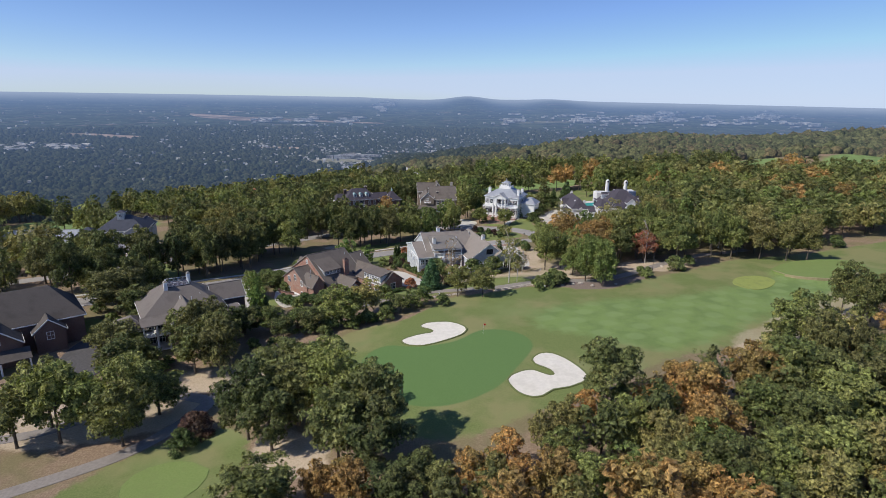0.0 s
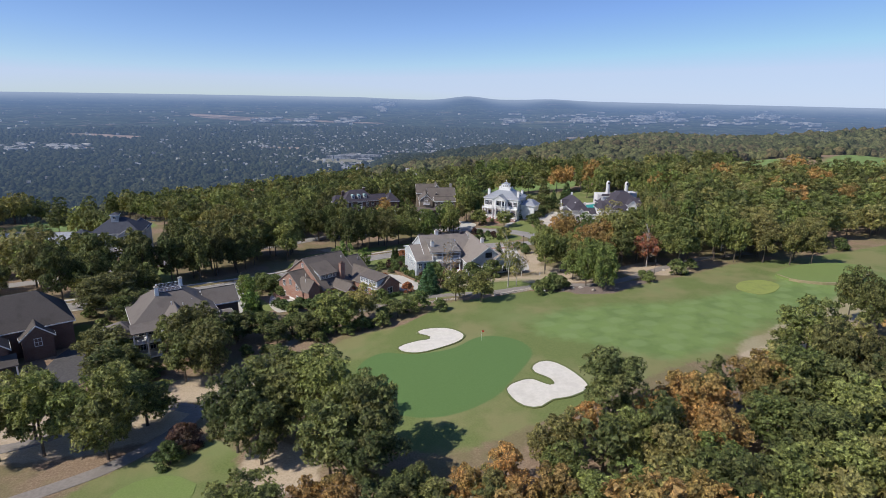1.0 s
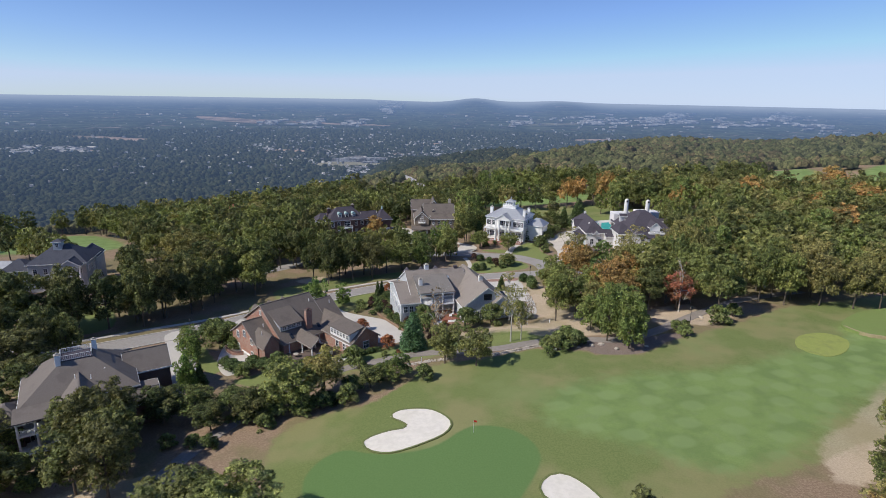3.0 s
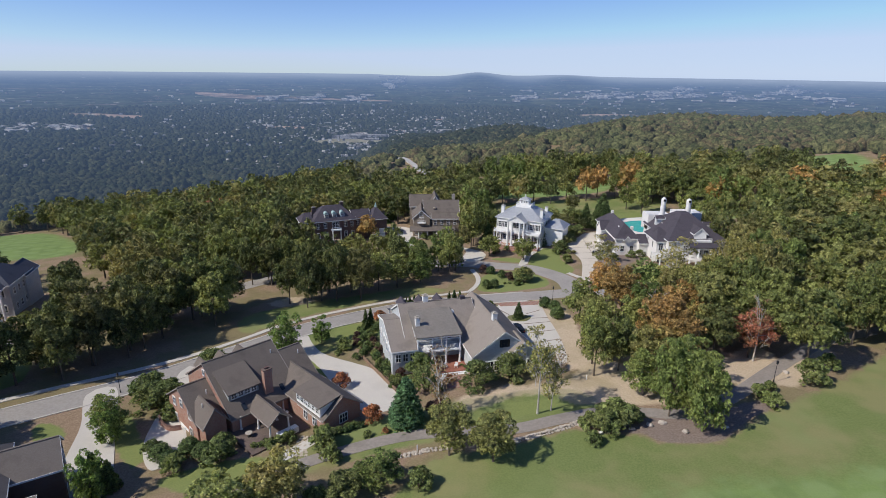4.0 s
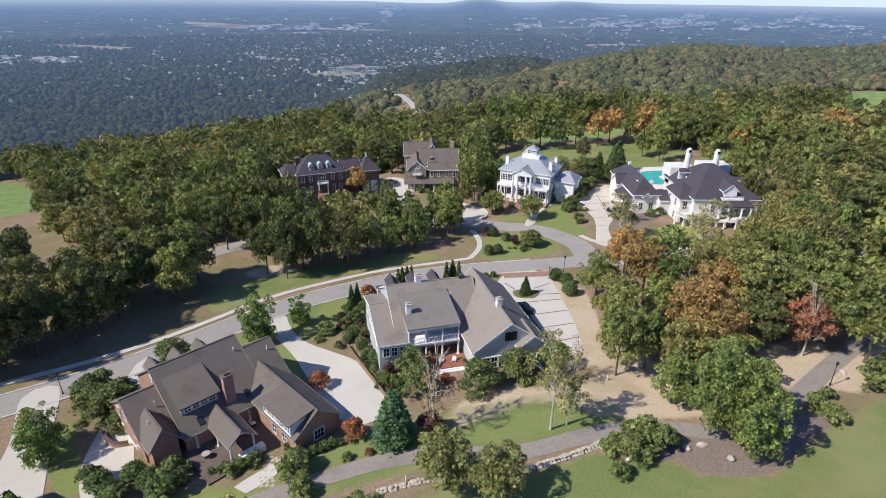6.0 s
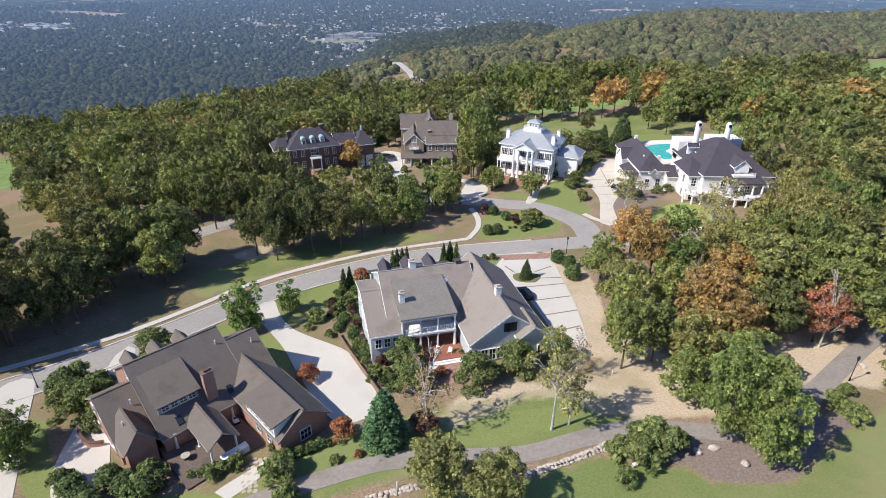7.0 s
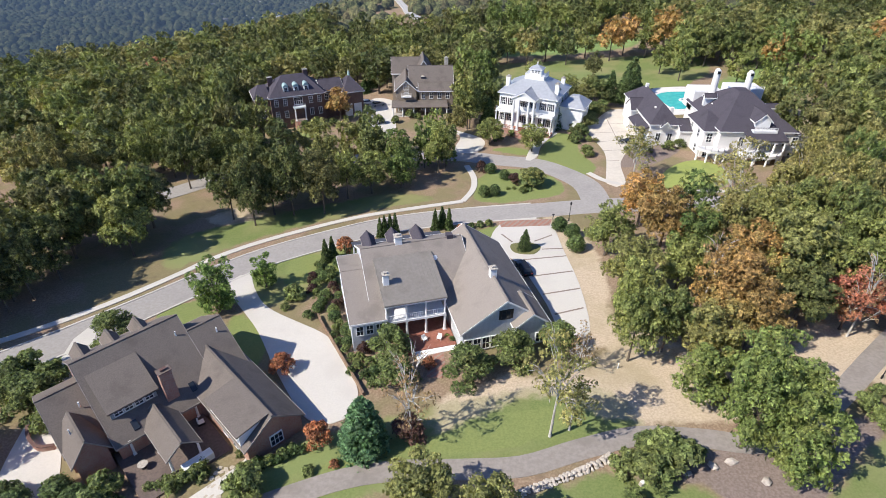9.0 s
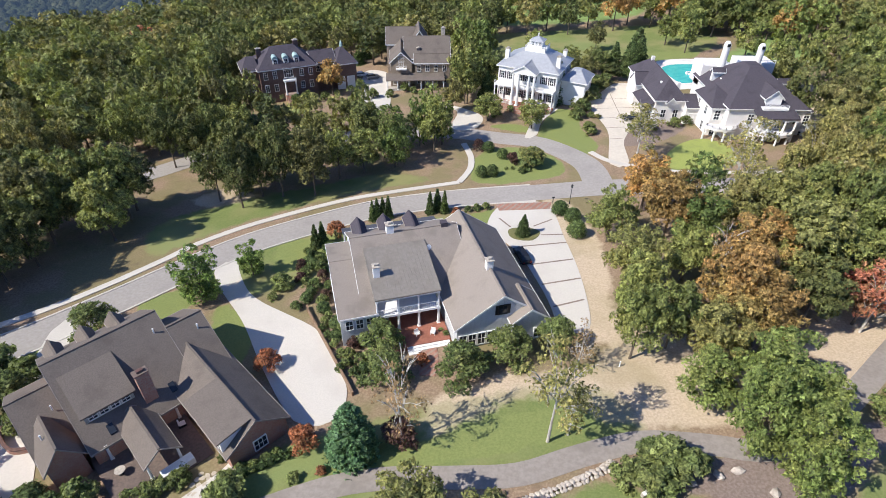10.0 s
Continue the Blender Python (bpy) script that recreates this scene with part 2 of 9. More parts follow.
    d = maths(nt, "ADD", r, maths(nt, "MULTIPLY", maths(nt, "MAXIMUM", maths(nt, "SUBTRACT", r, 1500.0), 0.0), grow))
    painted_haze = maths(nt, "SUBTRACT", 1.0, maths(nt, "EXPONENT", maths(nt, "DIVIDE", d, -9000.0)))
    # haze put into the colour: base dims to black, blue emission takes over
    dim = mixed(nt, painted_haze, col, (0, 0, 0))
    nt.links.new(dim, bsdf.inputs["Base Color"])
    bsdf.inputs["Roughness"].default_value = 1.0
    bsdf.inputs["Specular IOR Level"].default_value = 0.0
    haze_glow = mixed(nt, ramp(nt, painted_haze, 0.72, 1.0), (0.20, 0.31, 0.55), (0.36, 0.46, 0.66))
    nt.links.new(mixed(nt, painted_haze, (0, 0, 0), haze_glow), bsdf.inputs["Emission Color"])
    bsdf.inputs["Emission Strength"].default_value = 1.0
    return m


M_GROUND = ground_mat()
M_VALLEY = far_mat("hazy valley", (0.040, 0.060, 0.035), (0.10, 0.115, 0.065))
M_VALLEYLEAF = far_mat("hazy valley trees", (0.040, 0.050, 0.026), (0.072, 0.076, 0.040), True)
M_ASPHALT = plain_mat("worn asphalt", (0.315, 0.29, 0.265), (0.37, 0.342, 0.314), 0.9, 2.0, 0.12, (0.27, 0.248, 0.228), 0.01)
M_CART = plain_mat("cart path asphalt", (0.26, 0.228, 0.20), (0.32, 0.282, 0.25), 0.9, 2.0, 0.2, (0.21, 0.185, 0.162), 0.01)
M_CONCRETE = plain_mat("pale concrete", (0.54, 0.505, 0.45), (0.60, 0.56, 0.50), 0.9, 5.0, 0.10, (0.49, 0.45, 0.40), 0.004)
M_TANCONCRETE = plain_mat("tan concrete", (0.56, 0.50, 0.42), (0.62, 0.56, 0.475), 0.9, 1.6, 0.15, (0.47, 0.42, 0.35), 0.006)
M_ROADPALE = plain_mat("pale worn road", (0.40, 0.385, 0.37), (0.46, 0.44, 0.42), 0.9, 1.0, 0.05)
# paver colour lowered to paint in the deep shade under the porch roof
M_TERRACE = plain_mat("shade-darkened pavers", (0.13, 0.10, 0.085), (0.18, 0.135, 0.115), 0.85, 3.0, 0.5)
M_JOINT = plain_mat("dark paving joint", (0.20, 0.16, 0.13), (0.28, 0.22, 0.18), 0.9)
M_PAVER = coursed_mat("red brick paving", (0.30, 0.14, 0.10), (0.38, 0.19, 0.14), (0.3, 0.25, 0.2), 0.2, 0.1)
M_SAND = plain_mat("white bunker sand", (0.70, 0.65, 0.56), (0.78, 0.725, 0.635), 0.95, 1.2, 0.25, (0.62, 0.57, 0.48), 0.03)
M_SHINGLE = plain_mat("brown grey shingle", (0.142, 0.119, 0.102), (0.185, 0.157, 0.136), 0.95, 7.0, 0.35, None, 0.02, 0.0, 0.2)
M_SHINGLE_DEEP = plain_mat("deep brown shingle", (0.092, 0.08, 0.072), (0.125, 0.108, 0.098), 0.95, 7.0, 0.35, None, 0.02, 0.0, 0.2)
# the shade lying on the corner house's driveway is put into this colour
M_SHADE_DRIVE = plain_mat("shade-darkened driveway", (0.085, 0.08, 0.08), (0.12, 0.112, 0.11), 0.9, 2.0, 0.12, None, 0.01)
M_SHINGLE_WARM = plain_mat("warm brown shingle", (0.165, 0.142, 0.125), (0.205, 0.178, 0.158), 0.95, 7.0, 0.35, None, 0.02, 0.0, 0.2)
M_SHINGLE_TAUPE = plain_mat("taupe shingle", (0.245, 0.21, 0.18), (0.29, 0.25, 0.218), 0.95, 7.0, 0.35, None, 0.02, 0.0, 0.2)
M_SHINGLE_DARK = plain_mat("charcoal shingle", (0.066, 0.058, 0.070), (0.09, 0.08, 0.095), 0.95, 7.0, 0.35, None, 0.02, 0.0, 0.2)
M_SHINGLE_BLUE = plain_mat("slate grey shingle", (0.070, 0.074, 0.094), (0.095, 0.10, 0.12), 0.95, 7.0, 0.35, None, 0.02, 0.0, 0.2)
M_METALROOF = plain_mat("taupe metal roof", (0.27, 0.24, 0.20), (0.31, 0.275, 0.235), 0.5, 2.0, 0.3, None, 0.0, 0.2, 0.5)
M_SILVER = plain_mat("silver grey metal roof", (0.38, 0.39, 0.41), (0.44, 0.45, 0.47), 0.5, 1.5, 0.3, (0.32, 0.33, 0.35), 0.0, 0.3, 0.5)
M_TAUPETRIM = plain_mat("taupe painted trim", (0.27, 0.24, 0.215), (0.33, 0.295, 0.265), 0.7, 3.0, 0.4, None, 0.0)
M_COPPER = plain_mat("green copper", (0.30, 0.42, 0.40), (0.38, 0.50, 0.48), 0.6)
M_BRICK = coursed_mat("red brick", (0.30, 0.115, 0.075), (0.38, 0.165, 0.11), (0.36, 0.30, 0.25), 0.23, 0.078)
M_BRICK_DARK = coursed_mat("dark brown brick", (0.115, 0.062, 0.055), (0.16, 0.09, 0.075), (0.16, 0.13, 0.11), 0.23, 0.078)
M_SIDING = coursed_mat("pale grey lap siding", (0.50, 0.52, 0.53), (0.54, 0.56, 0.57), (0.33, 0.34, 0.35), 4.0, 0.18, 0.7, 0.012)
M_WHITE = plain_mat("white paint", (0.78, 0.77, 0.75), (0.83, 0.82, 0.80), 0.55, 3.0, 0.4, (0.70, 0.69, 0.66), 0.0)
M_STUCCO = plain_mat("white stucco", (0.74, 0.71, 0.68), (0.80, 0.77, 0.74), 0.8, 4.0, 0.3, (0.66, 0.63, 0.60), 0.01)
M_TAN = coursed_mat("tan shingle siding", (0.27, 0.22, 0.17), (0.33, 0.27, 0.21), (0.18, 0.15, 0.12), 0.25, 0.16)
M_DECK = plain_mat("red brick terrace", (0.27, 0.105, 0.07), (0.33, 0.14, 0.10), 0.8, 3.0, 0.5)
M_STONE = plain_mat("pale fieldstone", (0.36, 0.32, 0.27), (0.52, 0.47, 0.40), 0.9, 3.0, 0.8, (0.26, 0.23, 0.19), 0.03)
M_BARK = plain_mat("brown bark", (0.10, 0.08, 0.062), (0.16, 0.13, 0.10), 0.95, 5.0, 0.6, (0.07, 0.06, 0.05), 0.03)
M_PALEBARK = plain_mat("pale grey bark", (0.40, 0.37, 0.33), (0.55, 0.52, 0.47), 0.9, 4.0, 0.7, (0.25, 0.22, 0.19), 0.02)
M_BLACK = plain_mat("black metal", (0.015, 0.015, 0.016), (0.03, 0.03, 0.032), 0.4, 4.0, 0.5, None, 0.0, 0.3)
M_GLASS = glass_mat("dark window glass")
M_WATER, _nt, _b = node_mat("pool water")
_nt.links.new(mixed(_nt, ramp(_nt, noisy(_nt, place(_nt), 0.6), 0.3, 0.7), (0.05, 0.42, 0.42), (0.09, 0.52, 0.50)), _b.inputs["Base Color"])
_b.inputs["Roughness"].default_value = 0.08
M_POND = plain_mat("pond water", (0.03, 0.045, 0.05), (0.04, 0.06, 0.065), 0.06, 0.5, 0.1, None, 0.0)
LEAF = {
    "g": leaf_mat("green leaves", (0.172, 0.214, 0.070), (0.240, 0.266, 0.084), (0.270, 0.262, 0.080), turning=0.35),
    "d": leaf_mat("dark green leaves", (0.110, 0.140, 0.051), (0.162, 0.180, 0.062), (0.185, 0.172, 0.062), turning=0.35),
    "l": leaf_mat("light green leaves", (0.155, 0.222, 0.066), (0.200, 0.246, 0.074), (0.226, 0.238, 0.072)),
    "y": leaf_mat("olive leaves", (0.235, 0.245, 0.088), (0.31, 0.285, 0.1), (0.32, 0.26, 0.098), turning=0.3),
    "o": leaf_mat("orange brown leaves", (0.370, 0.250, 0.095), (0.470, 0.270, 0.100), (0.30, 0.25, 0.085)),
    "r": leaf_mat("red leaves", (0.400, 0.145, 0.100), (0.450, 0.185, 0.115), (0.36, 0.21, 0.11)),
    "k": leaf_mat("rust brown leaves", (0.368, 0.144, 0.079), (0.444, 0.186, 0.089), (0.305, 0.156, 0.079)),
    "b": leaf_mat("shrub leaves", (0.125, 0.178, 0.062), (0.185, 0.222, 0.075), (0.195, 0.205, 0.072)),
    "m": leaf_mat("maple leaves", (0.165, 0.258, 0.065), (0.184, 0.270, 0.067), (0.210, 0.264, 0.071)),
    "p": leaf_mat("blue green needles", (0.102, 0.192, 0.089), (0.117, 0.210, 0.097), (0.108, 0.168, 0.079)),
    "c": leaf_mat("dark conifer needles", (0.089, 0.144, 0.053), (0.127, 0.174, 0.061), (0.127, 0.156, 0.058)),
    "w": leaf_mat("thin rusty leaves", (0.368, 0.258, 0.131), (0.406, 0.270, 0.152), (0.368, 0.198, 0.116)),
}
LEAF["s"], LEAF["e"] = LEAF["y"], LEAF["c"]
LEAF["u"] = leaf_mat("dark purple leaves", (0.105, 0.055, 0.05), (0.14, 0.075, 0.06), (0.11, 0.08, 0.05))


# ---- shapes ----
def mesh_of(name, verts, faces, mats, smooth=False, idx=None):
    me = bpy.data.meshes.new(name)
    me.from_pydata([tuple(v) for v in verts], [], [tuple(f) for f in faces])
    for m in (mats if isinstance(mats, (list, tuple)) else [mats]):
        me.materials.append(m)
    if idx is not None:
        me.polygons.foreach_set("material_index", np.asarray(idx, dtype=np.int32))
    if smooth:
        me.polygons.foreach_set("use_smooth", [True] * len(me.polygons))
    me.update()
    return me


def put(name, me, parent=None, label="", at=None):
    ob = new(name, me)
    if parent:
        ob.parent = parent
    if at is not None:
        ob.matrix_basis = at
    if label:
        ob["label"] = label
    return ob


def part(name, bm, material, parent, label="", at=None):
    """Link a bmesh as one mesh object under a thing or a part."""
    me = bpy.data.meshes.new(name)
    bmesh.ops.recalc_face_normals(bm, faces=bm.faces)
    bm.to_mesh(me)
    bm.free()
    me.materials.append(material)
    return put(name, me, parent, label, at)


def thing(name, m, label, category, group="", kind=""):
    ob = new(name)
    ob.empty_display_size = 0.5
    ob.matrix_basis = m
    return tagged(ob, label, category, group, kind)


def add_box(bm, x0, y0, z0, x1, y1, z1, bevel=0.0):
    vs = [bm.verts.new(p) for p in ((x0, y0, z0), (x1, y0, z0), (x1, y1, z0), (x0, y1, z0), (x0, y0, z1), (x1, y0, z1), (x1, y1, z1), (x0, y1, z1))]
    fs = [bm.faces.new([vs[i] for i in q]) for q in ((3, 2, 1, 0), (4, 5, 6, 7), (0, 1, 5, 4), (1, 2, 6, 5), (2, 3, 7, 6), (3, 0, 4, 7))]
    if bevel:
        es = {e for f in fs for e in f.edges}
        bmesh.ops.bevel(bm, geom=list(es), offset=bevel, segments=1, affect="EDGES")


def box_bm(x0, y0, z0, x1, y1, z1, bevel=0.0):
    bm = bmesh.new()
    add_box(bm, x0, y0, z0, x1, y1, z1, bevel)
    return bm


def add_slab(bm, quad, thick):
    """A slab under a flat polygon, its thickness straight down."""
    top = [bm.verts.new(p) for p in quad]
    low = [bm.verts.new((p[0], p[1], p[2] - thick)) for p in quad]
    n = len(quad)
    bm.faces.new(top)
    bm.faces.new(low[::-1])
    for i in range(n):
        bm.faces.new((top[i], low[i], low[(i + 1) % n], top[(i + 1) % n]))


def add_tube(bm, pts, radii, sides=8):
    """A tapering tube along points, closed at both ends."""
    rings = []
    for i, p in enumerate(pts):
        p = Vector(p)
        d = (Vector(pts[min(i + 1, len(pts) - 1)]) - Vector(pts[max(i - 1, 0)])).normalized()
        a = d.orthogonal().normalized()
        b = d.cross(a)
        rings.append([bm.verts.new(p + (a * math.cos(2 * math.pi * k / sides) + b * math.sin(2 * math.pi * k / sides)) * radii[i]) for k in range(sides)])
    for r, s in zip(rings, rings[1:]):
        for k in range(sides):
            bm.faces.new((r[k], r[(k + 1) % sides], s[(k + 1) % sides], s[k]))
    bm.faces.new(rings[0][::-1])
    bm.faces.new(rings[-1])


def curve_pts(ctrl, step, closed=False):
    """Points along a Catmull-Rom curve through the control points."""
    c = [np.array(p, float) for p in ctrl]
    n = len(c)
    out = []
    for i in range(n if closed else n - 1):
        if closed:
            p0, p1, p2, p3 = c[(i - 1) % n], c[i], c[(i + 1) % n], c[(i + 2) % n]
        else:
            p0, p1, p2, p3 = c[max(i - 1, 0)], c[i], c[i + 1], c[min(i + 2, n - 1)]
        k = max(1, int(np.linalg.norm(p2 - p1) / step))
        for j in range(k):
            t = j / k
            out.append(0.5 * (2 * p1 + (p2 - p0) * t + (2 * p0 - 5 * p1 + 4 * p2 - p3) * t * t + (3 * p1 - p0 - 3 * p2 + p3) * t ** 3))
    if not closed:
        out.append(c[-1])
    return np.array(out)


def edge_distance(poly, x, y):
    """Signed distance to a polygon, positive inside."""
    px, py = poly[:, 0], poly[:, 1]
    best = np.full(x.shape, 1e9)
    inside = np.zeros(x.shape, bool)
    n = len(poly)
    for i in range(n):
        ax, ay, bx, by = px[i], py[i], px[(i + 1) % n], py[(i + 1) % n]
        dx, dy = bx - ax, by - ay
        t = np.clip(((x - ax) * dx + (y - ay) * dy) / (dx * dx + dy * dy + 1e-9), 0, 1)
        best = np.minimum(best, np.hypot(x - ax - t * dx, y - ay - t * dy))
        if ay != by:
            cross = (ay > y) != (by > y)
            inside ^= cross & (x < (bx - ax) * (y - ay) / (by - ay) + ax)
    return np.where(inside, best, -best)


# ---- the lie of the land ----
HILL = (0.752, 3.171, -2.552, -0.215, 0.304, -0.636, 0.354, 0.282, 1.085, -0.234, 3.125, -3.672, -1.860, -2.296, -0.375, 2.242, -1.607, 1.649)
BUMPS = ((2, 112), (-45, 92), (10, 215), (-40, 150), (72, 225), (-85, 130), (-48, 224), (64, 158))
RIM_AZ = (-180, -90, -40, -20, -12, -5, 5, 12, 23, 38, 60, 90, 180)
RIM_R = (420, 380, 362, 366, 366, 362, 385, 520, 740, 800, 900, 700, 420)
RIM_S = (0.25, 0.35, 0.36, 0.34, 0.19, 0.105, 0.10, 0.115, 0.12, 0.12, 0.12, 0.2, 0.25)
SAND1 = [(-9.3, 112.2), (-5.9, 114.3), (-2.6, 115.0), (-3.4, 116.6), (-5.6, 118.8), (-4.1, 120.8), (1.1, 120.3), (4.7, 116.2), (4.0, 112.6), (0.3, 110.0), (-4.5, 108.2), (-8.2, 109.4)]
SAND2 = [(11.0, 91.2), (13.7, 93.9), (16.3, 94.3), (18.1, 92.6), (19.6, 92.0), (19.2, 94.1), (16.6, 97.2), (17.9, 100.4), (20.8, 100.9), (23.9, 97.1), (25.6, 90.9), (21.7, 87.7), (18.6, 87.0), (15.7, 84.8), (12.6, 86.2)]
SAND1, SAND2 = curve_pts(SAND1, 0.7, True), curve_pts(SAND2, 0.7, True)


def near_height(x, y):
    x = np.clip(x, -150, 175) / 100
    y = (np.clip(y, -60, 335) - 150) / 100
    f = [np.ones_like(x), x, y, x * x, x * y, y * y, x ** 3, x * x * y, x * y * y, y ** 3]
    f += [np.exp(-((x * 100 - cx) ** 2 + (y * 100 + 150 - cy) ** 2) / 2888) for cx, cy in BUMPS]
    return sum(c * g for c, g in zip(HILL, f))


def land(x, y):
    """Height of the ground: the hilltop, its flanks, and the plain that rises to the horizon."""
    x, y = np.asarray(x, float), np.asarray(y, float)
    r = np.hypot(x, y - 60) + 1e-6
    az = np.degrees(np.arctan2(x, y - 60))
    z = near_height(x, y)
    t = r - np.interp(az, RIM_AZ, RIM_R)
    z = z + 13 * np.exp(-((x - 262) ** 2 + (y - 356) ** 2) / 2 / 42 ** 2)
    drop = np.interp(az, RIM_AZ, RIM_S) * 30 * np.logaddexp(0, t / 30)
    wav = np.clip((r - 350) / 400, 0, 1) * (9 * np.sin(x / 140 + y / 210) + 6 * np.sin(x / 83 - y / 120))
    u = np.clip((r - 1500) / 3450, 0, 0.958)
    d = np.where(r < 1500, r, 1500 + (np.minimum(r, 4806) - 1500) * (1 + 0.395 * u ** 3 / (1 - u)))
    far = 55 - np.minimum(r, 4806) * 285 / np.maximum(d, 1) - np.maximum(r - 4806, 0) * 0.0092
    for a0, wd, h, rr in ((3.2, 2.3, 48, 4620), (11.8, 2.6, 34, 4620)):
        far = far + h * np.exp(-((az - a0) / wd) ** 2 - ((r - rr) / 240) ** 2)
    m = z - drop + wav
    return np.where(r < 280, z, np.logaddexp(m / 12, far / 12) * 12)


def lz(x, y):
    return float(land(x, y))


# areas of turf and bare ground
FAIRWAY = curve_pts([(-25, 113), (-19, 121), (-9, 125), (1.5, 138.3), (8.2, 139.6), (14.4, 141.1), (20.2, 143.3), (24.0, 144.4), (26.4, 143.1), (33.7, 141.9), (35.2, 139.8), (41.0, 139.5), (45.2, 139.9), (52.6, 145.7), (61.4, 150.7), (68.0, 154.2), (74.9, 157.8), (93, 169), (119, 176), (160, 190), (215, 205), (225, 175), (180, 150), (120, 135), (72, 110), (57, 103), (42, 97), (26, 86), (12, 79), (0, 74), (-12, 80), (-20, 95)], 3, True)
MOWN = curve_pts([(21, 114), (24, 125), (44, 131), (60, 133), (80, 142), (110, 155), (130, 150), (100, 135), (72, 118), (58, 107), (44, 101), (33, 107)], 3, True)
GREEN = curve_pts([(-17, 104), (-13, 110), (-6, 108), (2, 109), (8, 114), (15, 112), (18, 105), (13, 95), (8, 88), (0, 84), (-8, 86), (-14, 94)], 2, True)
TEE = curve_pts([(95.7, 154), (107.7, 163), (122, 165), (127, 159), (116, 149), (107, 145.5), (98, 148)], 2, True)
TEE_SMALL = curve_pts([(79, 143), (83, 149), (90, 151), (92.5, 147), (88, 141), (82, 138.5)], 2, True)
GREEN2 = curve_pts([(-46, 66), (-46.5, 71), (-43, 73.6), (-39, 73.5), (-35.6, 71.5), (-35.5, 67), (-38.7, 64)], 2, True)
FAIRWAY2 = curve_pts([(-53, 71), (-49, 76.5), (-44, 80), (-37, 82.5), (-32, 79), (-31, 70), (-33, 62), (-38, 52), (-50, 45), (-60, 55)], 3, True)
BACK_GOLF = curve_pts([(22, 354), (45, 386), (88, 374), (86, 352), (62, 346), (40, 348)], 4, True)
BACK_GOLF2 = curve_pts([(92, 285), (104, 300), (120, 310), (128, 296), (112, 280)], 4, True)
GOLF3 = curve_pts([(165, 310), (184, 310), (206, 332), (222, 366), (226, 388), (202, 392), (192, 358), (178, 336)], 4, True)
LEFT_GOLF = curve_pts([(-200, 260), (-157, 262), (-139, 269), (-149, 289), (-167, 308), (-200, 336), (-226, 325)], 4, True)
RIGHT_GOLF = curve_pts([(205, 310), (231, 340), (262, 362), (300, 372), (300, 330), (255, 315)], 4, True)
MEDIAN = curve_pts([(-45, 191), (-44, 192), (-39, 198), (-30, 205), (-15, 213), (-4, 217), (4, 219), (-6, 223), (-20, 218.5), (-34, 213), (-46, 206), (-50, 198)], 3, True)
BACK_YARD = curve_pts([(24, 300), (60, 296), (94, 300), (100, 330), (60, 336), (22, 334)], 4, True)
YARD = curve_pts([(-26, 137), (-16, 138), (0, 143), (18, 147), (30, 151), (28, 156), (20, 158), (4, 155), (-6, 152), (-14, 149)], 3, True)
YARD2 = curve_pts([(-36, 184), (-24, 196), (-8, 201), (8, 203), (10, 196), (-4, 190), (-14, 184), (-22, 180)], 3, True)
LAWNS = [curve_pts(p, 2, True) for p in (
    [(-58.1, 154.4), (-54.2, 155.8), (-49.7, 150.3), (-45.4, 144.8), (-44.3, 140.1), (-49.4, 143.8), (-54.7, 149.6)],
    [(-50.9, 168.4), (-48.1, 167.6), (-46.3, 162.4), (-48.7, 161.2)],
    [(-68.2, 151.3), (-64.0, 151.2), (-61.0, 148.4), (-60.9, 144.6), (-63.3, 144.6)],
    [(-99, 177), (-93, 183), (-83, 171), (-82, 163), (-88, 161)],
    [(54.8, 221.3), (60.5, 229.5), (67.1, 233.4), (71.5, 228.2), (68.7, 218.4), (56.6, 217.0)],
    [(-13, 144.5), (-8, 147), (1, 149), (10, 152), (18, 154), (24, 153), (16, 148.5), (6, 147), (-4, 146)],
    [(-29, 178), (-25.5, 176), (-21, 171), (-22, 163), (-27, 168)],
    [(30, 238), (33, 249), (38, 256), (42, 252), (41, 243), (43, 232), (40, 228), (36, 232)],
    [(18, 247), (26, 247), (30, 241), (24, 243)],
    [(-42, 178), (-36, 182), (-33, 178), (-37, 173)],
    [(-53, 168), (-47, 173), (-45, 169), (-53, 163)],
    [(-23, 196), (-17, 196.5), (-10, 199), (-12, 190), (-22, 186)],
    [(-88, 122), (-87, 130), (-78, 125), (-77, 117)],
    [(12.5, 219), (17, 216), (25, 216.5), (32.4, 218.7), (33.4, 224), (31, 229), (26, 233), (19, 233.6), (14, 229)],
    [(6, 201), (12, 203.5), (19, 205.5), (15, 199.5), (12, 197)],
    [(-10, 196), (0, 201), (6, 202), (10, 196), (0, 192), (-8, 188)],
    [(-42, 264), (-33, 266), (-30, 262), (-38, 258)], [(70, 292), (85, 292), (90, 300), (72, 300)],
    [(-40, 137), (-33, 141), (-26, 142), (-20, 140), (-30, 134)])]
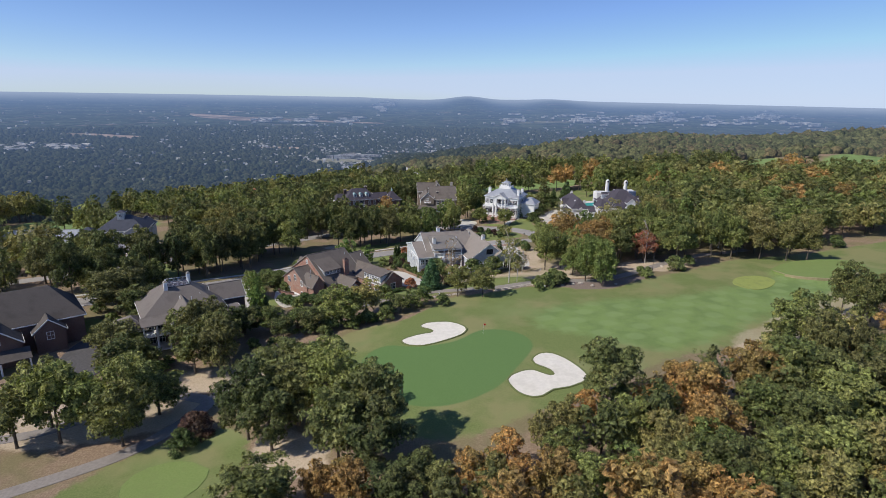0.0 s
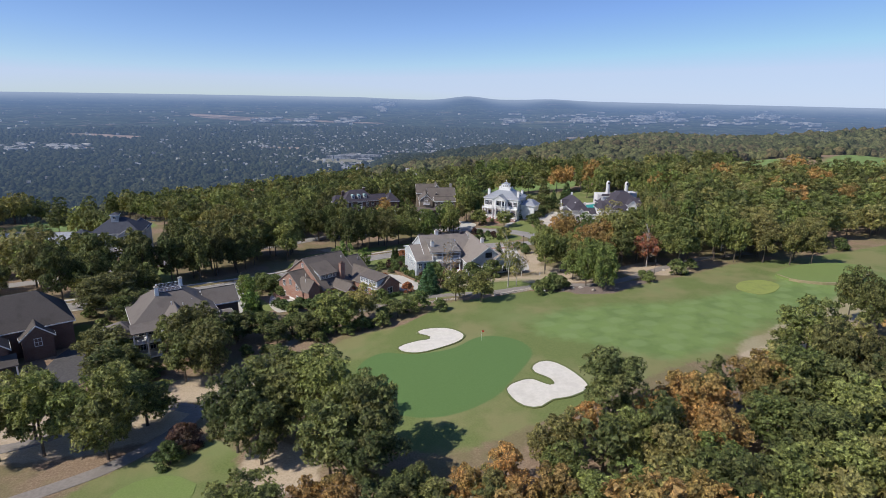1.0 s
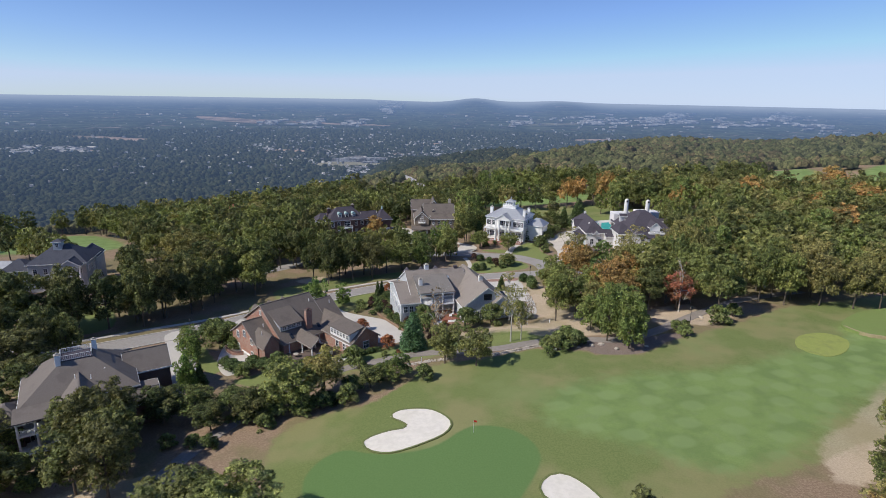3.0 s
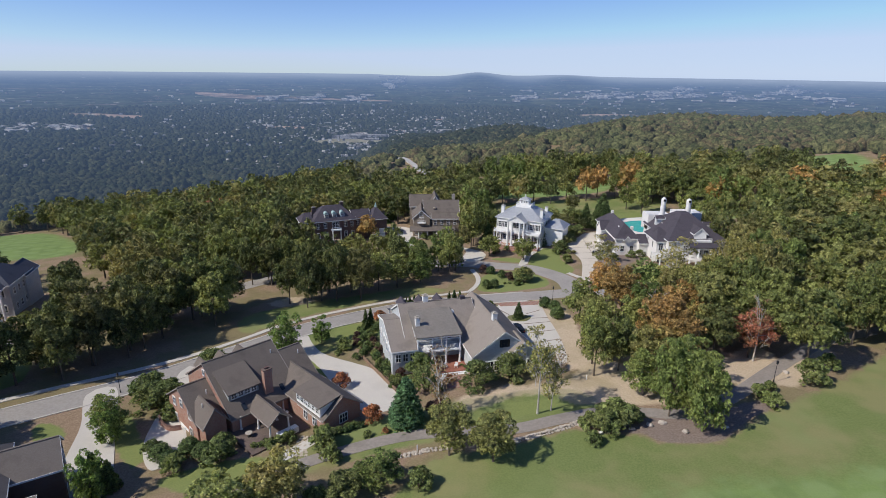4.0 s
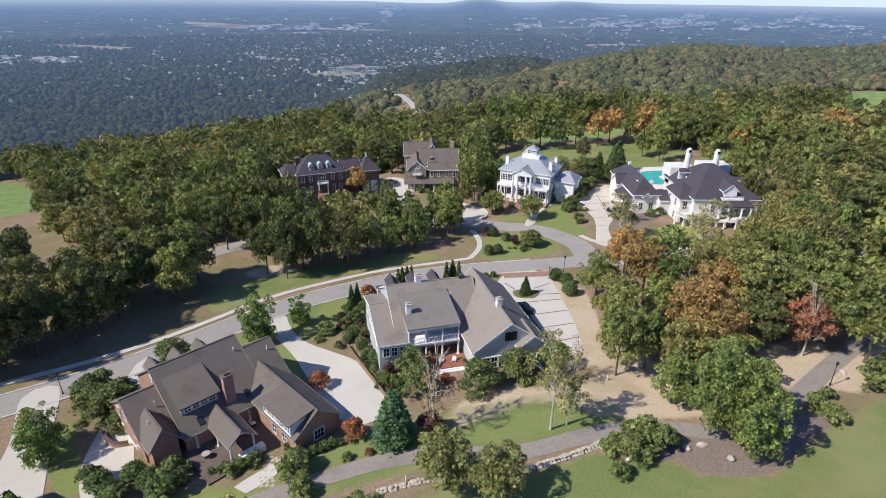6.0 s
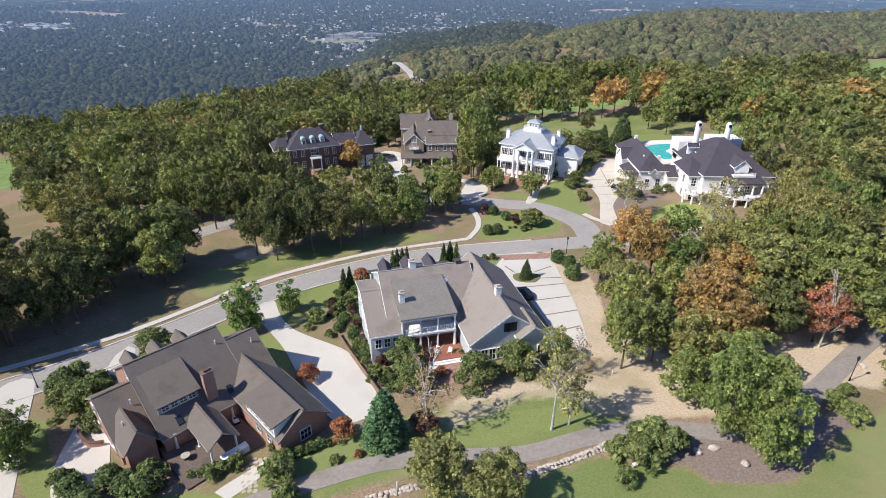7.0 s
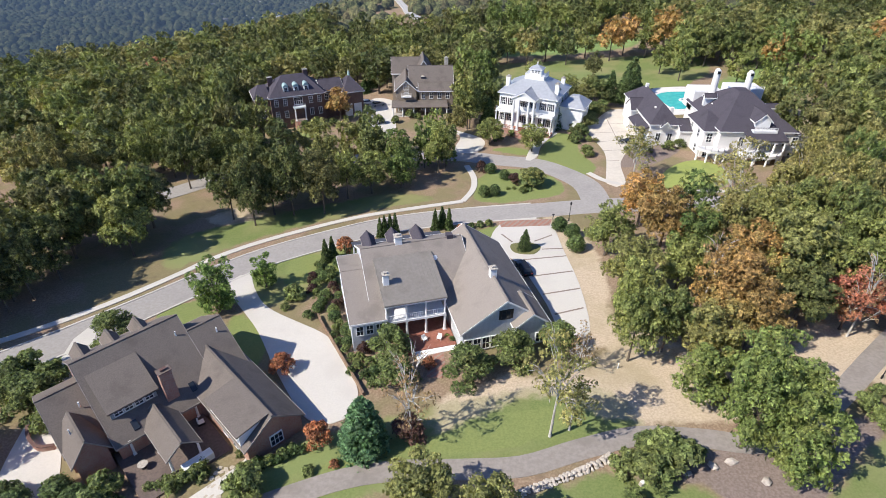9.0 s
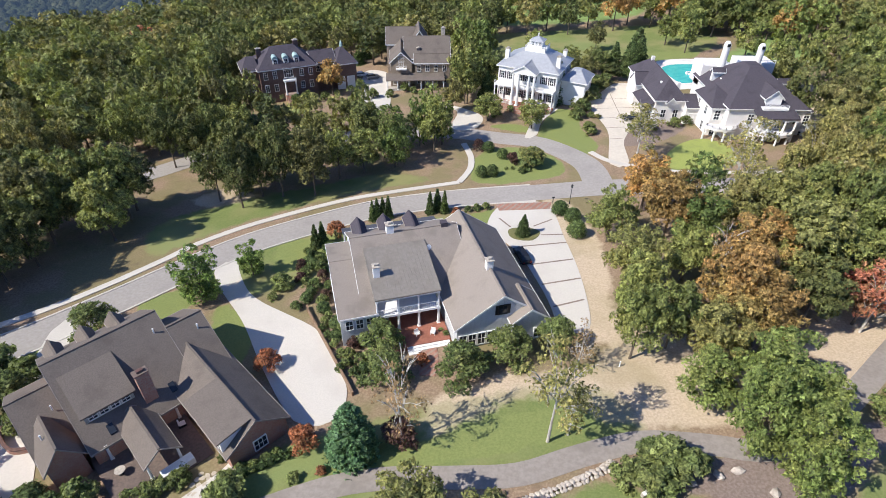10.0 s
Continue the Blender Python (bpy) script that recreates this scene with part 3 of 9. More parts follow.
DRY = [curve_pts(p, 2, True) for p in (
    [(4.1, 152.7), (6.4, 156.9), (12.7, 158.9), (16.4, 161.8), (14.8, 157.5), (11.0, 154.4), (6.7, 150.9)],
    [(55.5, 166.0), (64.7, 171.4), (68.7, 169.3), (62.4, 159.6), (55.2, 155.2), (54.4, 158.8)],
    [(62.9, 110.0), (72.7, 115.7), (91.1, 132.7), (103.3, 137.6), (91.0, 121.7), (73.4, 110.4), (63.2, 101.0), (58.7, 102.8)],
    [(58, 99), (64, 108), (76, 119), (92, 130), (104, 140), (112, 136), (99, 124), (86, 112), (70, 101)],
    [(96, 230), (103, 236), (112, 262), (105, 264), (98, 250)],
    [(-57, 98), (-52, 104), (-46, 106), (-38, 108), (-34, 101), (-44, 96), (-52, 94)],
    [(25, 152), (24, 158), (29, 164), (30, 172), (34, 172), (38, 166), (44, 162), (46, 154), (38, 151)],
    [(-46, 212), (-40, 217), (-34, 214), (-40, 209)],
    [(60, 160), (72, 168), (80, 172), (78, 165), (66, 156)], [(58, 100), (70, 108), (84, 114), (82, 108), (66, 101)],
    [(-80, 84), (-62, 96), (-50, 98), (-44, 88), (-56, 80), (-70, 78)], [(-30, 80), (-22, 78), (-18, 70), (-28, 68)],
    [(26, 205), (31, 207), (34, 190), (30, 165), (26.5, 165)], [(5, 150), (16, 156), (26, 155), (28, 160), (20, 160), (8, 156)],
    [(88, 236), (96, 246), (104, 240), (98, 226)])]
BEDS = [curve_pts(p, 2, True) for p in ([(26.8, 143.2), (33.9, 142.3), (35.5, 140.2), (41.0, 139.6), (45.3, 140.5), (52.7, 146.3), (60.5, 150.7), (55.8, 151.2), (45.5, 147.4), (37.2, 146.9), (29.6, 146.0)], [(48, 240), (54, 246), (62, 247), (66, 240), (56, 232), (48, 232)])]


def build_ground():
    n = 380
    s = np.linspace(-1, 1, n + 1)
    gx = 260 * s + np.sign(s) * 4500 * np.abs(s) ** 7
    gy = 150 + 255 * s + np.where(s > 0, 4420, 900) * s ** 7
    X, Y = np.meshgrid(gx, gy)
    Z = land(X, Y)
    near = (np.abs(X - 20) < 290) & (Y > -20) & (Y < 400)
    x, y = X[near], Y[near]
    cov, fine = np.zeros((len(x), 4)), np.zeros((len(x), 4))
    cov[:, 3] = fine[:, 3] = 1

    def cover(poly, soft):
        return np.clip(0.5 + edge_distance(poly, x, y) / soft, 0, 1)

    for p in (MEDIAN, BACK_YARD, FAIRWAY, FAIRWAY2, YARD, YARD2, BACK_GOLF, BACK_GOLF2, LEFT_GOLF, RIGHT_GOLF, GOLF3):
        cov[:, 0] = np.maximum(cov[:, 0], cover(p, 5))
    for p in DRY:
        cov[:, 1] = np.maximum(cov[:, 1], cover(p, 5))
    for p in LAWNS:
        cov[:, 2] = np.maximum(cov[:, 2], cover(p, 2))
    for p in (MOWN, BACK_GOLF, BACK_GOLF2, LEFT_GOLF, RIGHT_GOLF, GOLF3, TEE):
        fine[:, 0] = np.maximum(fine[:, 0], cover(p, 9))
    for p in (GREEN, GREEN2):
        fine[:, 1] = np.maximum(fine[:, 1], cover(p, 3.5))
    for p in BEDS:
        fine[:, 2] = np.maximum(fine[:, 2], cover(p, 2))
    sink = sum(np.clip((edge_distance(p, x, y) - 0.6) / 1.5, 0, 1) for p in (SAND1, SAND2))
    raise_tee = np.clip(edge_distance(TEE, x, y) / 2.0 + 0.5, 0, 1)
    Z[near] += -0.15 * sink + 1.0 * raise_tee
    full = [np.zeros((X.size, 4)), np.zeros((X.size, 4))]
    for a, b in zip(full, (cov, fine)):
        a[near.ravel()] = b
    V = np.stack([X, Y, Z], -1).reshape(-1, 3)
    i = np.arange(n)
    I, J = np.meshgrid(i, i)
    q = (J * (n + 1) + I).ravel()
    F = np.stack([q, q + 1, q + n + 2, q + n + 1], -1)
    centre = V[F].mean(1)
    beyond = np.hypot(centre[:, 0], centre[:, 1] - 60) > 1150
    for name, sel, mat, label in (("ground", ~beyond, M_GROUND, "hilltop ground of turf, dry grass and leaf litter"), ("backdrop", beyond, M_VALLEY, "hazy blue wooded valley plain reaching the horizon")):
        f = F[sel]
        used, inv = np.unique(f, return_inverse=True)
        me = mesh_of(name, V[used].tolist(), inv.reshape(-1, 4).tolist(), mat, True)
        if name == "ground":
            for key, arr in zip(("cover", "cover_fine"), full):
                at = me.attributes.new(key, "FLOAT_COLOR", "POINT")
                at.data.foreach_set("color", arr[used].ravel())
        tagged(put(name, me), label, "ground" if name == "ground" else "backdrop", kind="structure")


build_ground()


# ---- roads, paths and other sheets on the ground ----
def ribbon(name, ctrl, width, mat, lift, label, category, skirt=0.2, shift=0.0, step=1.5, parent=None):
    """A strip of paving that follows the ground, with real edges."""
    p = curve_pts(ctrl, step)
    d = np.gradient(p, axis=0)
    d /= np.linalg.norm(d, axis=1)[:, None]
    nrm = np.stack([-d[:, 1], d[:, 0]], -1)
    p = p + nrm * shift
    cols = 5
    V, F = [], []
    for k in range(cols):
        o = (k / (cols - 1) - 0.5) * width
        q = p + nrm * o
        V.append(np.column_stack([q, land(q[:, 0], q[:, 1]) + lift]))
    low = [V[0] - (0, 0, skirt), V[-1] - (0, 0, skirt)]
    V = [low[0]] + V + [low[1]]
    n = len(p)
    for k in range(len(V) - 1):
        for i in range(n - 1):
            F.append((k * n + i + 1, k * n + i, (k + 1) * n + i, (k + 1) * n + i + 1))
    ob = put(name, mesh_of(name, np.concatenate(V).tolist(), F, mat), parent)
    return ob if parent else tagged(ob, label, category, kind="structure")


def patch(name, poly, mat, lift, label, category, step=1.6, skirt=0.2, sag=0.0, kind="structure", parent=None):
    """A sheet over an area of ground, with real edges; sag lowers its middle."""
    from mathutils.geometry import delaunay_2d_cdt
    poly = np.asarray(poly)
    lo, hi = poly.min(0), poly.max(0)
    X, Y = np.meshgrid(np.arange(lo[0], hi[0], step), np.arange(lo[1], hi[1], step))
    X, Y = X.ravel(), Y.ravel()
    dist = edge_distance(poly, X, Y)
    keep = dist > step * 0.4
    pts = [Vector(p) for p in poly] + [Vector((a, b)) for a, b in zip(X[keep], Y[keep])]
    n = len(poly)
    v, _, f, *_ = delaunay_2d_cdt(pts, [(i, (i + 1) % n) for i in range(n)], [], 1, 1e-5)
    vx = np.array([tuple(a) for a in v])
    ed = np.maximum(edge_distance(poly, vx[:, 0], vx[:, 1]), 0)
    z = land(vx[:, 0], vx[:, 1]) + lift - sag * np.clip(ed / 2.0, 0, 1)
    verts = np.column_stack([vx, z]).tolist()
    faces = [list(q) for q in f]
    k = len(verts)
    ring = [min(range(len(vx)), key=lambda j: abs(vx[j][0] - a) + abs(vx[j][1] - b)) for a, b in poly]
    verts += [(vx[j][0], vx[j][1], z[j] - skirt) for j in ring]
    faces += [(ring[i], ring[(i + 1) % n], k + (i + 1) % n, k + i) for i in range(n) if ring[i] != ring[(i + 1) % n]]
    ob = put(name, mesh_of(name, verts, faces, mat), parent)
    return ob if parent else tagged(ob, label, category, kind=kind)


ROAD = [(-150, 118), (-120, 131), (-97, 141), (-81, 149), (-68, 158.5), (-57, 167.3), (-46, 178.5), (-36, 189.3), (-27, 197), (-13, 204.7), (-3, 208.3), (10, 210.4), (25, 211.2), (40, 211.8), (56, 210.8), (72, 209.4), (100, 208), (130, 214)]
LOOP = [(39, 214), (38, 224), (30, 235), (20, 239.4), (8, 243.6), (-10, 244.6), (-30, 241.5), (-48, 235), (-60, 224.5), (-72, 214), (-86, 198.5), (-97, 187), (-112, 172), (-140, 160)]
ribbon("road", ROAD, 6.6, M_ASPHALT, 0.05, "grey worn asphalt street curving between the houses", "road")
ribbon("road_loop", LOOP, 6.2, M_ASPHALT, 0.062, "grey asphalt side street round the planted island", "road")
ribbon("kerb_far", ROAD[:13], 0.35, M_CONCRETE, 0.14, "pale concrete kerb beside the street", "kerb", 0.3, 3.5)
ribbon("kerb_near", ROAD[:13], 0.35, M_CONCRETE, 0.14, "pale concrete kerb beside the street", "kerb", 0.3, -3.5)
ribbon("sidewalk", [(-150, 126), (-122, 138), (-98, 148), (-84, 155.5), (-71, 165), (-60.4, 172.6), (-51.8, 180.3), (-43, 190.3), (-38.8, 195.6), (-30, 202.7), (-15, 210.8), (-3.5, 214.4), (10, 217.4)], 1.35, M_CONCRETE, 0.13, "pale concrete sidewalk along the street", "sidewalk", 0.25)
ribbon("island_path", [(10.0, 217.3), (12.6, 223.4), (13.0, 230), (11.5, 237.0)], 1.4, M_CONCRETE, 0.14, "pale concrete path beside the island", "path", 0.25)
ribbon("sidewalk_east", [(40.5, 229), (44, 223.5), (52, 218.6), (60, 216.4), (74, 215.0), (90, 213.5)], 1.3, M_CONCRETE, 0.13, "pale concrete sidewalk beside the lawn", "sidewalk", 0.25)
ribbon("cart_path", [(-16, 141), (-6.3, 144.4), (0, 145.4), (8, 145.2), (15, 145.3), (22, 147.4), (29, 149.0), (36, 148.4), (42, 147.6), (49, 150.5), (56, 155.2), (64, 161.5), (72, 167.5), (84, 175), (104, 182)], 2.9, M_CART, 0.06, "brown grey asphalt cart path", "path")
ribbon("cart_path_west", [(-16, 141), (-24, 136), (-32, 124), (-38, 112), (-42, 97), (-45, 86), (-50, 77.5), (-56, 72), (-70, 62)], 2.8, M_CART, 0.065, "brown grey asphalt cart path by the green", "path")
ribbon("cart_path_branch", [(-43, 92), (-52, 94.5), (-60, 90), (-68, 82.5), (-80, 78)], 2.6, M_CART, 0.07, "brown grey asphalt cart path", "path")
ribbon("valley_road", [(-8, 440), (-17, 470), (-22, 505), (-30, 555), (-48, 680), (-66, 820), (-80, 950), (-96, 1075), (-128, 1300), (-150, 1480)], 3.6, M_ROADPALE, 1.2, "pale road winding down the wooded slope", "road", 1.2, 0, 8)
for nm, poly, lab in (
        ("driveway_a", [(-32.8, 187.6), (-30.0, 190.0), (-27.6, 185.2), (-23.2, 179.0), (-12.4, 171.4), (-9, 166), (-5.4, 158.2), (-6.7, 153.6), (-11.4, 154.0), (-18, 163.5), (-23.7, 173.3), (-30.4, 182.4)], "wide pale concrete driveway beside the brick house"),
        ("driveway_b", [(18.4, 206.6), (27.0, 206.2), (28.3, 193.4), (28.7, 180), (27.4, 168.4), (23.6, 168.6), (22.4, 177), (19.9, 188.5), (17.4, 193.4), (14.9, 198.6)], "wide pale concrete driveway with dark joints"),
        ("driveway_m", [(43.4, 222.6), (47.0, 240.0), (45.9, 257.7), (50.7, 265.4), (56.6, 272.5), (61.9, 270.4), (61.1, 258.3), (59.6, 248.0), (55.4, 244.3), (49.5, 234.2), (47.4, 222.2)], "wide pale driveway court before the mansion"),
        ("driveway_w", [(26.6, 238.6), (29.6, 240), (32.2, 248.3), (37.5, 256.0), (35.6, 257.2), (30.2, 249.4)], "pale concrete driveway of the white house"),
        ("driveway_f", [(8.4, 246.6), (10.2, 257.4), (3, 263), (4.5, 265), (16.4, 254.2), (14.6, 245.6)], "pale concrete driveway curving to the house"),
        ("driveway_f_back", [(-14, 258), (-9, 262), (-9.5, 275), (-11.5, 292), (-19, 296), (-19, 280), (-18, 268)], "pale concrete court between two houses"),
        ("driveway_c", [(-65.4, 161.4), (-61.6, 164.6), (-55.5, 154), (-48.5, 141.0), (-45.6, 135.2), (-50, 131.5), (-56, 140), (-60, 151)], "pale concrete driveway between hedges"),
        ("driveway_a_garage", [(-52, 171.5), (-49.6, 173.4), (-45, 160), (-42.4, 152.4), (-38.9, 144.6), (-41.8, 139.6), (-46.5, 146), (-49.0, 157)], "pale concrete driveway to a garage"),
        ("garden_walk_a", [(-23.6, 141.8), (-18.2, 147.2), (-16.6, 150.0), (-15.4, 149.2), (-17.2, 145.6), (-21.6, 140.6)], "pale concrete garden walk"),
        ("driveway_d", [(-82.0, 116), (-77.5, 121), (-70.2, 106), (-73.2, 99.6), (-80, 104)], "driveway painted shade-dark beside a dark house")):
    patch(nm, curve_pts(poly, 1.5, True), {"driveway_m": M_TANCONCRETE, "driveway_d": M_SHADE_DRIVE}.get(nm, M_CONCRETE), 0.075, lab, "driveway")
patch("paver_apron", [(17.2, 207.2), (28.2, 206.8), (27.4, 204.0), (17.6, 204.4)], M_PAVER, 0.095, "red brick apron at the driveway's mouth", "driveway")
patch("drive_island", curve_pts([(18.8, 197.0), (22, 197.4), (24.3, 195.7), (22.6, 192.9), (19.2, 193.9)], 0.8, True), plain_mat("olive drive grass", (0.13, 0.14, 0.05), (0.2, 0.18, 0.08), 0.95), 0.16, "round grass island in the driveway", "lawn")
for i, (a, b) in enumerate((((19.8, 191.0), (28.4, 191.6)), ((21.3, 185.2), (28.5, 186.2)), ((22.3, 179.4), (28.6, 180.6)), ((23.2, 173.6), (28.0, 175.0)), ((17.4, 201.5), (19.2, 198.0)), ((23.4, 197.8), (27.2, 200.0)), ((24.4, 194.6), (28.3, 194.4)))):
    ribbon("joint_%d" % (i + 1), [a, ((a[0] + b[0]) / 2, (a[1] + b[1]) / 2), b], 0.34, M_JOINT, 0.083, "dark brick joint across the driveway", "joint", 0.03)
for nm, poly in (("bunker_west", SAND1), ("bunker_east", SAND2)):
    patch(nm, poly, M_SAND, 0.07, "white sand bunker with a curled grass tongue", "bunker", 0.9, 0.3, 0.0)
M_TEE = plain_mat("pale tee turf", (0.27, 0.315, 0.085), (0.33, 0.36, 0.11), 0.95, 4.0, 0.4, (0.22, 0.25, 0.09), 0.02, 0.0, 0.1)
M_LIP = plain_mat("shaggy bunker edge grass", (0.13, 0.165, 0.06), (0.20, 0.205, 0.085), 0.95, 5.0, 0.5, None, 0.05, 0.0, 0.1)
patch("tee_round", TEE_SMALL, M_TEE, 0.09, "round pale yellow green tee", "tee")
M_TEE_GREEN = plain_mat("mown tee turf", (0.185, 0.25, 0.075), (0.225, 0.285, 0.095), 0.95, 4.0, 0.4, (0.20, 0.245, 0.085), 0.02, 0.0, 0.1)
patch("tee_large", TEE, M_TEE_GREEN, 1.09, "large raised tee with a low edge", "tee", skirt=1.0)
for nm, poly in (("bunker_lip_west", SAND1), ("bunker_lip_east", SAND2)):
    ribbon(nm, list(poly[::2]) + [poly[0]], 0.34, M_LIP, 0.15, "shaggy grass edge of a bunker", "bunker edge", 0.25, 0.0, 0.8)
M_DRYLIP = plain_mat("dry grass edge", (0.34, 0.28, 0.16), (0.44, 0.36, 0.22), 0.95, 5.0, 0.5, (0.24, 0.23, 0.10), 0.05, 0.0, 0.1)
ribbon("tee_edge", [(124, 155.4), (116, 149), (107, 145.5), (98, 148), (95.7, 153)], 0.5, M_DRYLIP, 1.12, "dry grass edge of the raised tee", "tee edge", 0.7, 0.0, 1.2)
patch("practice_green", GREEN2, M_TEE_GREEN, 0.06, "small pale green putting surface", "putting green")
pc = plain_mat("pool deck", (0.66, 0.62, 0.57), (0.74, 0.70, 0.65), 0.85)
patch("mansion_lawn", curve_pts([(54.8, 222.3), (60.5, 230.0), (67.1, 233.0), (71.5, 228.2), (68.7, 219.4), (56.6, 218.4)], 1.5, True), M_TEE, 0.07, "bright yellow green mown lawn before the mansion", "lawn")
patch("brick_walk", [(3.9, 167.6), (5.8, 167.7), (6.2, 163.2), (5.8, 160.3), (3.7, 160.6), (3.7, 163.4)], M_PAVER, 0.09, "red brick walk below the terrace steps", "path")
patch("pool_deck", curve_pts([(70, 268), (72, 288), (80, 292), (90, 288), (88, 272), (78, 266)], 1.5, True), pc, 0.10, "pale stone deck round the swimming pool", "pool deck")
patch("swimming_pool", curve_pts([(74.0, 284.6), (80, 286.6), (86.4, 283.6), (83, 276), (80.5, 271.5), (75.2, 270.2), (73.5, 277)], 1.2, True), M_WATER, 0.16, "turquoise swimming pool water", "water")
patch("pond", curve_pts([(-178, 326), (-164, 336), (-149, 316), (-147, 298), (-158, 306)], 3, True), M_POND, 0.25, "dark still pond beyond the trees", "water")


# ---- trees ----
def leaf_cards(rng, lobes, n, size, quads=True, up=0.35):
    """Leaf sprays as small tilted faces, thickest towards the outside of each lobe of the crown."""
    lobes = np.asarray(lobes, float)
    w = lobes[:, 3] ** 2
    k = rng.choice(len(lobes), n, p=w / w.sum())
    d = rng.normal(size=(n, 3))
    d /= np.linalg.norm(d, axis=1)[:, None]
    d[:, 2] = np.where(d[:, 2] < -0.5, -d[:, 2], d[:, 2])
    rad = lobes[k, 3] * (0.6 + 0.4 * rng.random(n) ** 0.5) * rng.uniform(0.82, 1.2, n)
    c = lobes[k, :3] + d * rad[:, None] * (1, 1, 0.85)
    nrm = d + rng.normal(size=(n, 3)) * 0.62 + (0, 0, up)
    nrm /= np.linalg.norm(nrm, axis=1)[:, None]
    a = np.cross(nrm, rng.normal(size=(n, 3)))
    a /= np.linalg.norm(a, axis=1)[:, None] + 1e-9
    b = np.cross(nrm, a)
    s = (size * rng.uniform(0.6, 1.35, n))[:, None]
    sag = nrm * s * 0.25
    if quads:
        V = np.stack([c - a * s, c - b * s * 0.6 + sag, c + a * s, c + b * s * 0.6 + sag], 1).reshape(-1, 3)
        F = np.arange(4 * n).reshape(-1, 4)
    else:
        V = np.stack([c - a * s, c + a * s * 0.6 - b * s * 0.8, c + a * s * 0.5 + b * s * 0.8 + sag], 1).reshape(-1, 3)
        F = np.arange(3 * n).reshape(-1, 3)
    return V, F


def crown_lobes(rng, H, R, base, n):
    """An uneven crown: one body, many small side lobes, widest below the middle, ragged at the top."""
    span = H - base
    out = [(0, 0, base + span * 0.4, R * 0.5), (0, 0, base + span * 0.62, R * 0.38)]
    for i in range(n):
        a = i * 2.4 + rng.uniform(-0.6, 0.6)
        h = rng.uniform(0, 1) ** 1.15
        width = (0.6 + 0.85 * h) if h < 0.4 else 0.94 * (1 - ((h - 0.4) / 0.72) ** 2.2) ** 0.6
        reach = R * width * rng.uniform(0.5, 0.95)
        r = R * rng.uniform(0.14, 0.3) * (1.1 - 0.3 * h)
        out.append((math.cos(a) * reach, math.sin(a) * reach, base + r * 0.5 + (span - r * 1.5) * h, r))
    out.append((rng.uniform(-0.15, 0.15) * R, rng.uniform(-0.15, 0.15) * R, H - R * 0.2, R * 0.2))
    return out


def dome_lobes(rng, H, R, n, low=0.0):
    """A shrub: lobes over a low dome that reaches the ground."""
    out = [(0, 0, H * 0.42 + low, R * 0.55)]
    for i in range(n):
        a = i * 2.4 + rng.uniform(-0.4, 0.4)
        t = rng.uniform(0, 1)
        r = R * rng.uniform(0.2, 0.34)
        out.append((math.cos(a) * (R - r) * math.cos(t * 1.45), math.sin(a) * (R - r) * math.cos(t * 1.45), low + r * 0.5 + (H - low - r * 1.4) * math.sin(t * 1.45), r))
    return out


def trunk_bm(rng, H, base, lobes, r0, lean=0.3, limbs=6):
    bm = bmesh.new()
    top = base + (H - base) * 0.6
    lx, ly = rng.uniform(-lean, lean), rng.uniform(-lean, lean)
    pts = [(lx * t * t, ly * t * t, top * t - 0.4 * (t == 0)) for t in (0, 0.05, 0.3, 0.6, 1.0)]
    add_tube(bm, pts, [r0 * 1.5, r0 * 1.05, r0 * 0.85, r0 * 0.6, r0 * 0.2], 8)
    for i in range(limbs):
        L = lobes[1 + i % (len(lobes) - 1)]
        t = rng.uniform(0.45, 0.85)
        s = Vector((lx * t * t, ly * t * t, top * t))
        e = Vector(L[:3])
        mid = s.lerp(e, 0.5) + Vector((0, 0, 0.25 * (e - s).length * 0.4))
        add_tube(bm, [s, mid, e], [r0 * 0.4, r0 * 0.25, r0 * 0.06], 5)
    return bm


TREES = {}
KIND_WORDS = {
    "g": ("broad deciduous tree with a full green crown", "tree"), "d": ("tall oak with a dense dark green crown", "tree"),
    "l": ("bright light green deciduous tree in sun", "tree"), "y": ("olive green tree turning in autumn", "tree"),
    "o": ("tree with orange brown autumn leaves", "tree"), "r": ("small tree with red autumn leaves", "tree"),
    "k": ("small round tree with rust brown leaves", "tree"), "b": ("large rounded garden shrub with small green leaves", "shrub"),
    "m": ("oval street maple with a dense green crown", "tree"), "p": ("broad blue green evergreen by the driveway", "conifer"),
    "c": ("dark narrow conifer with layered needles", "conifer"), "w": ("pale bare barked tree with thin rusty leaves", "tree"),
    "s": ("half bare grey tree with thin olive leaves", "tree"), "e": ("dark green shrub clipped to an egg shape", "shrub"), "u": ("rounded shrub with dark purple leaves", "shrub")}


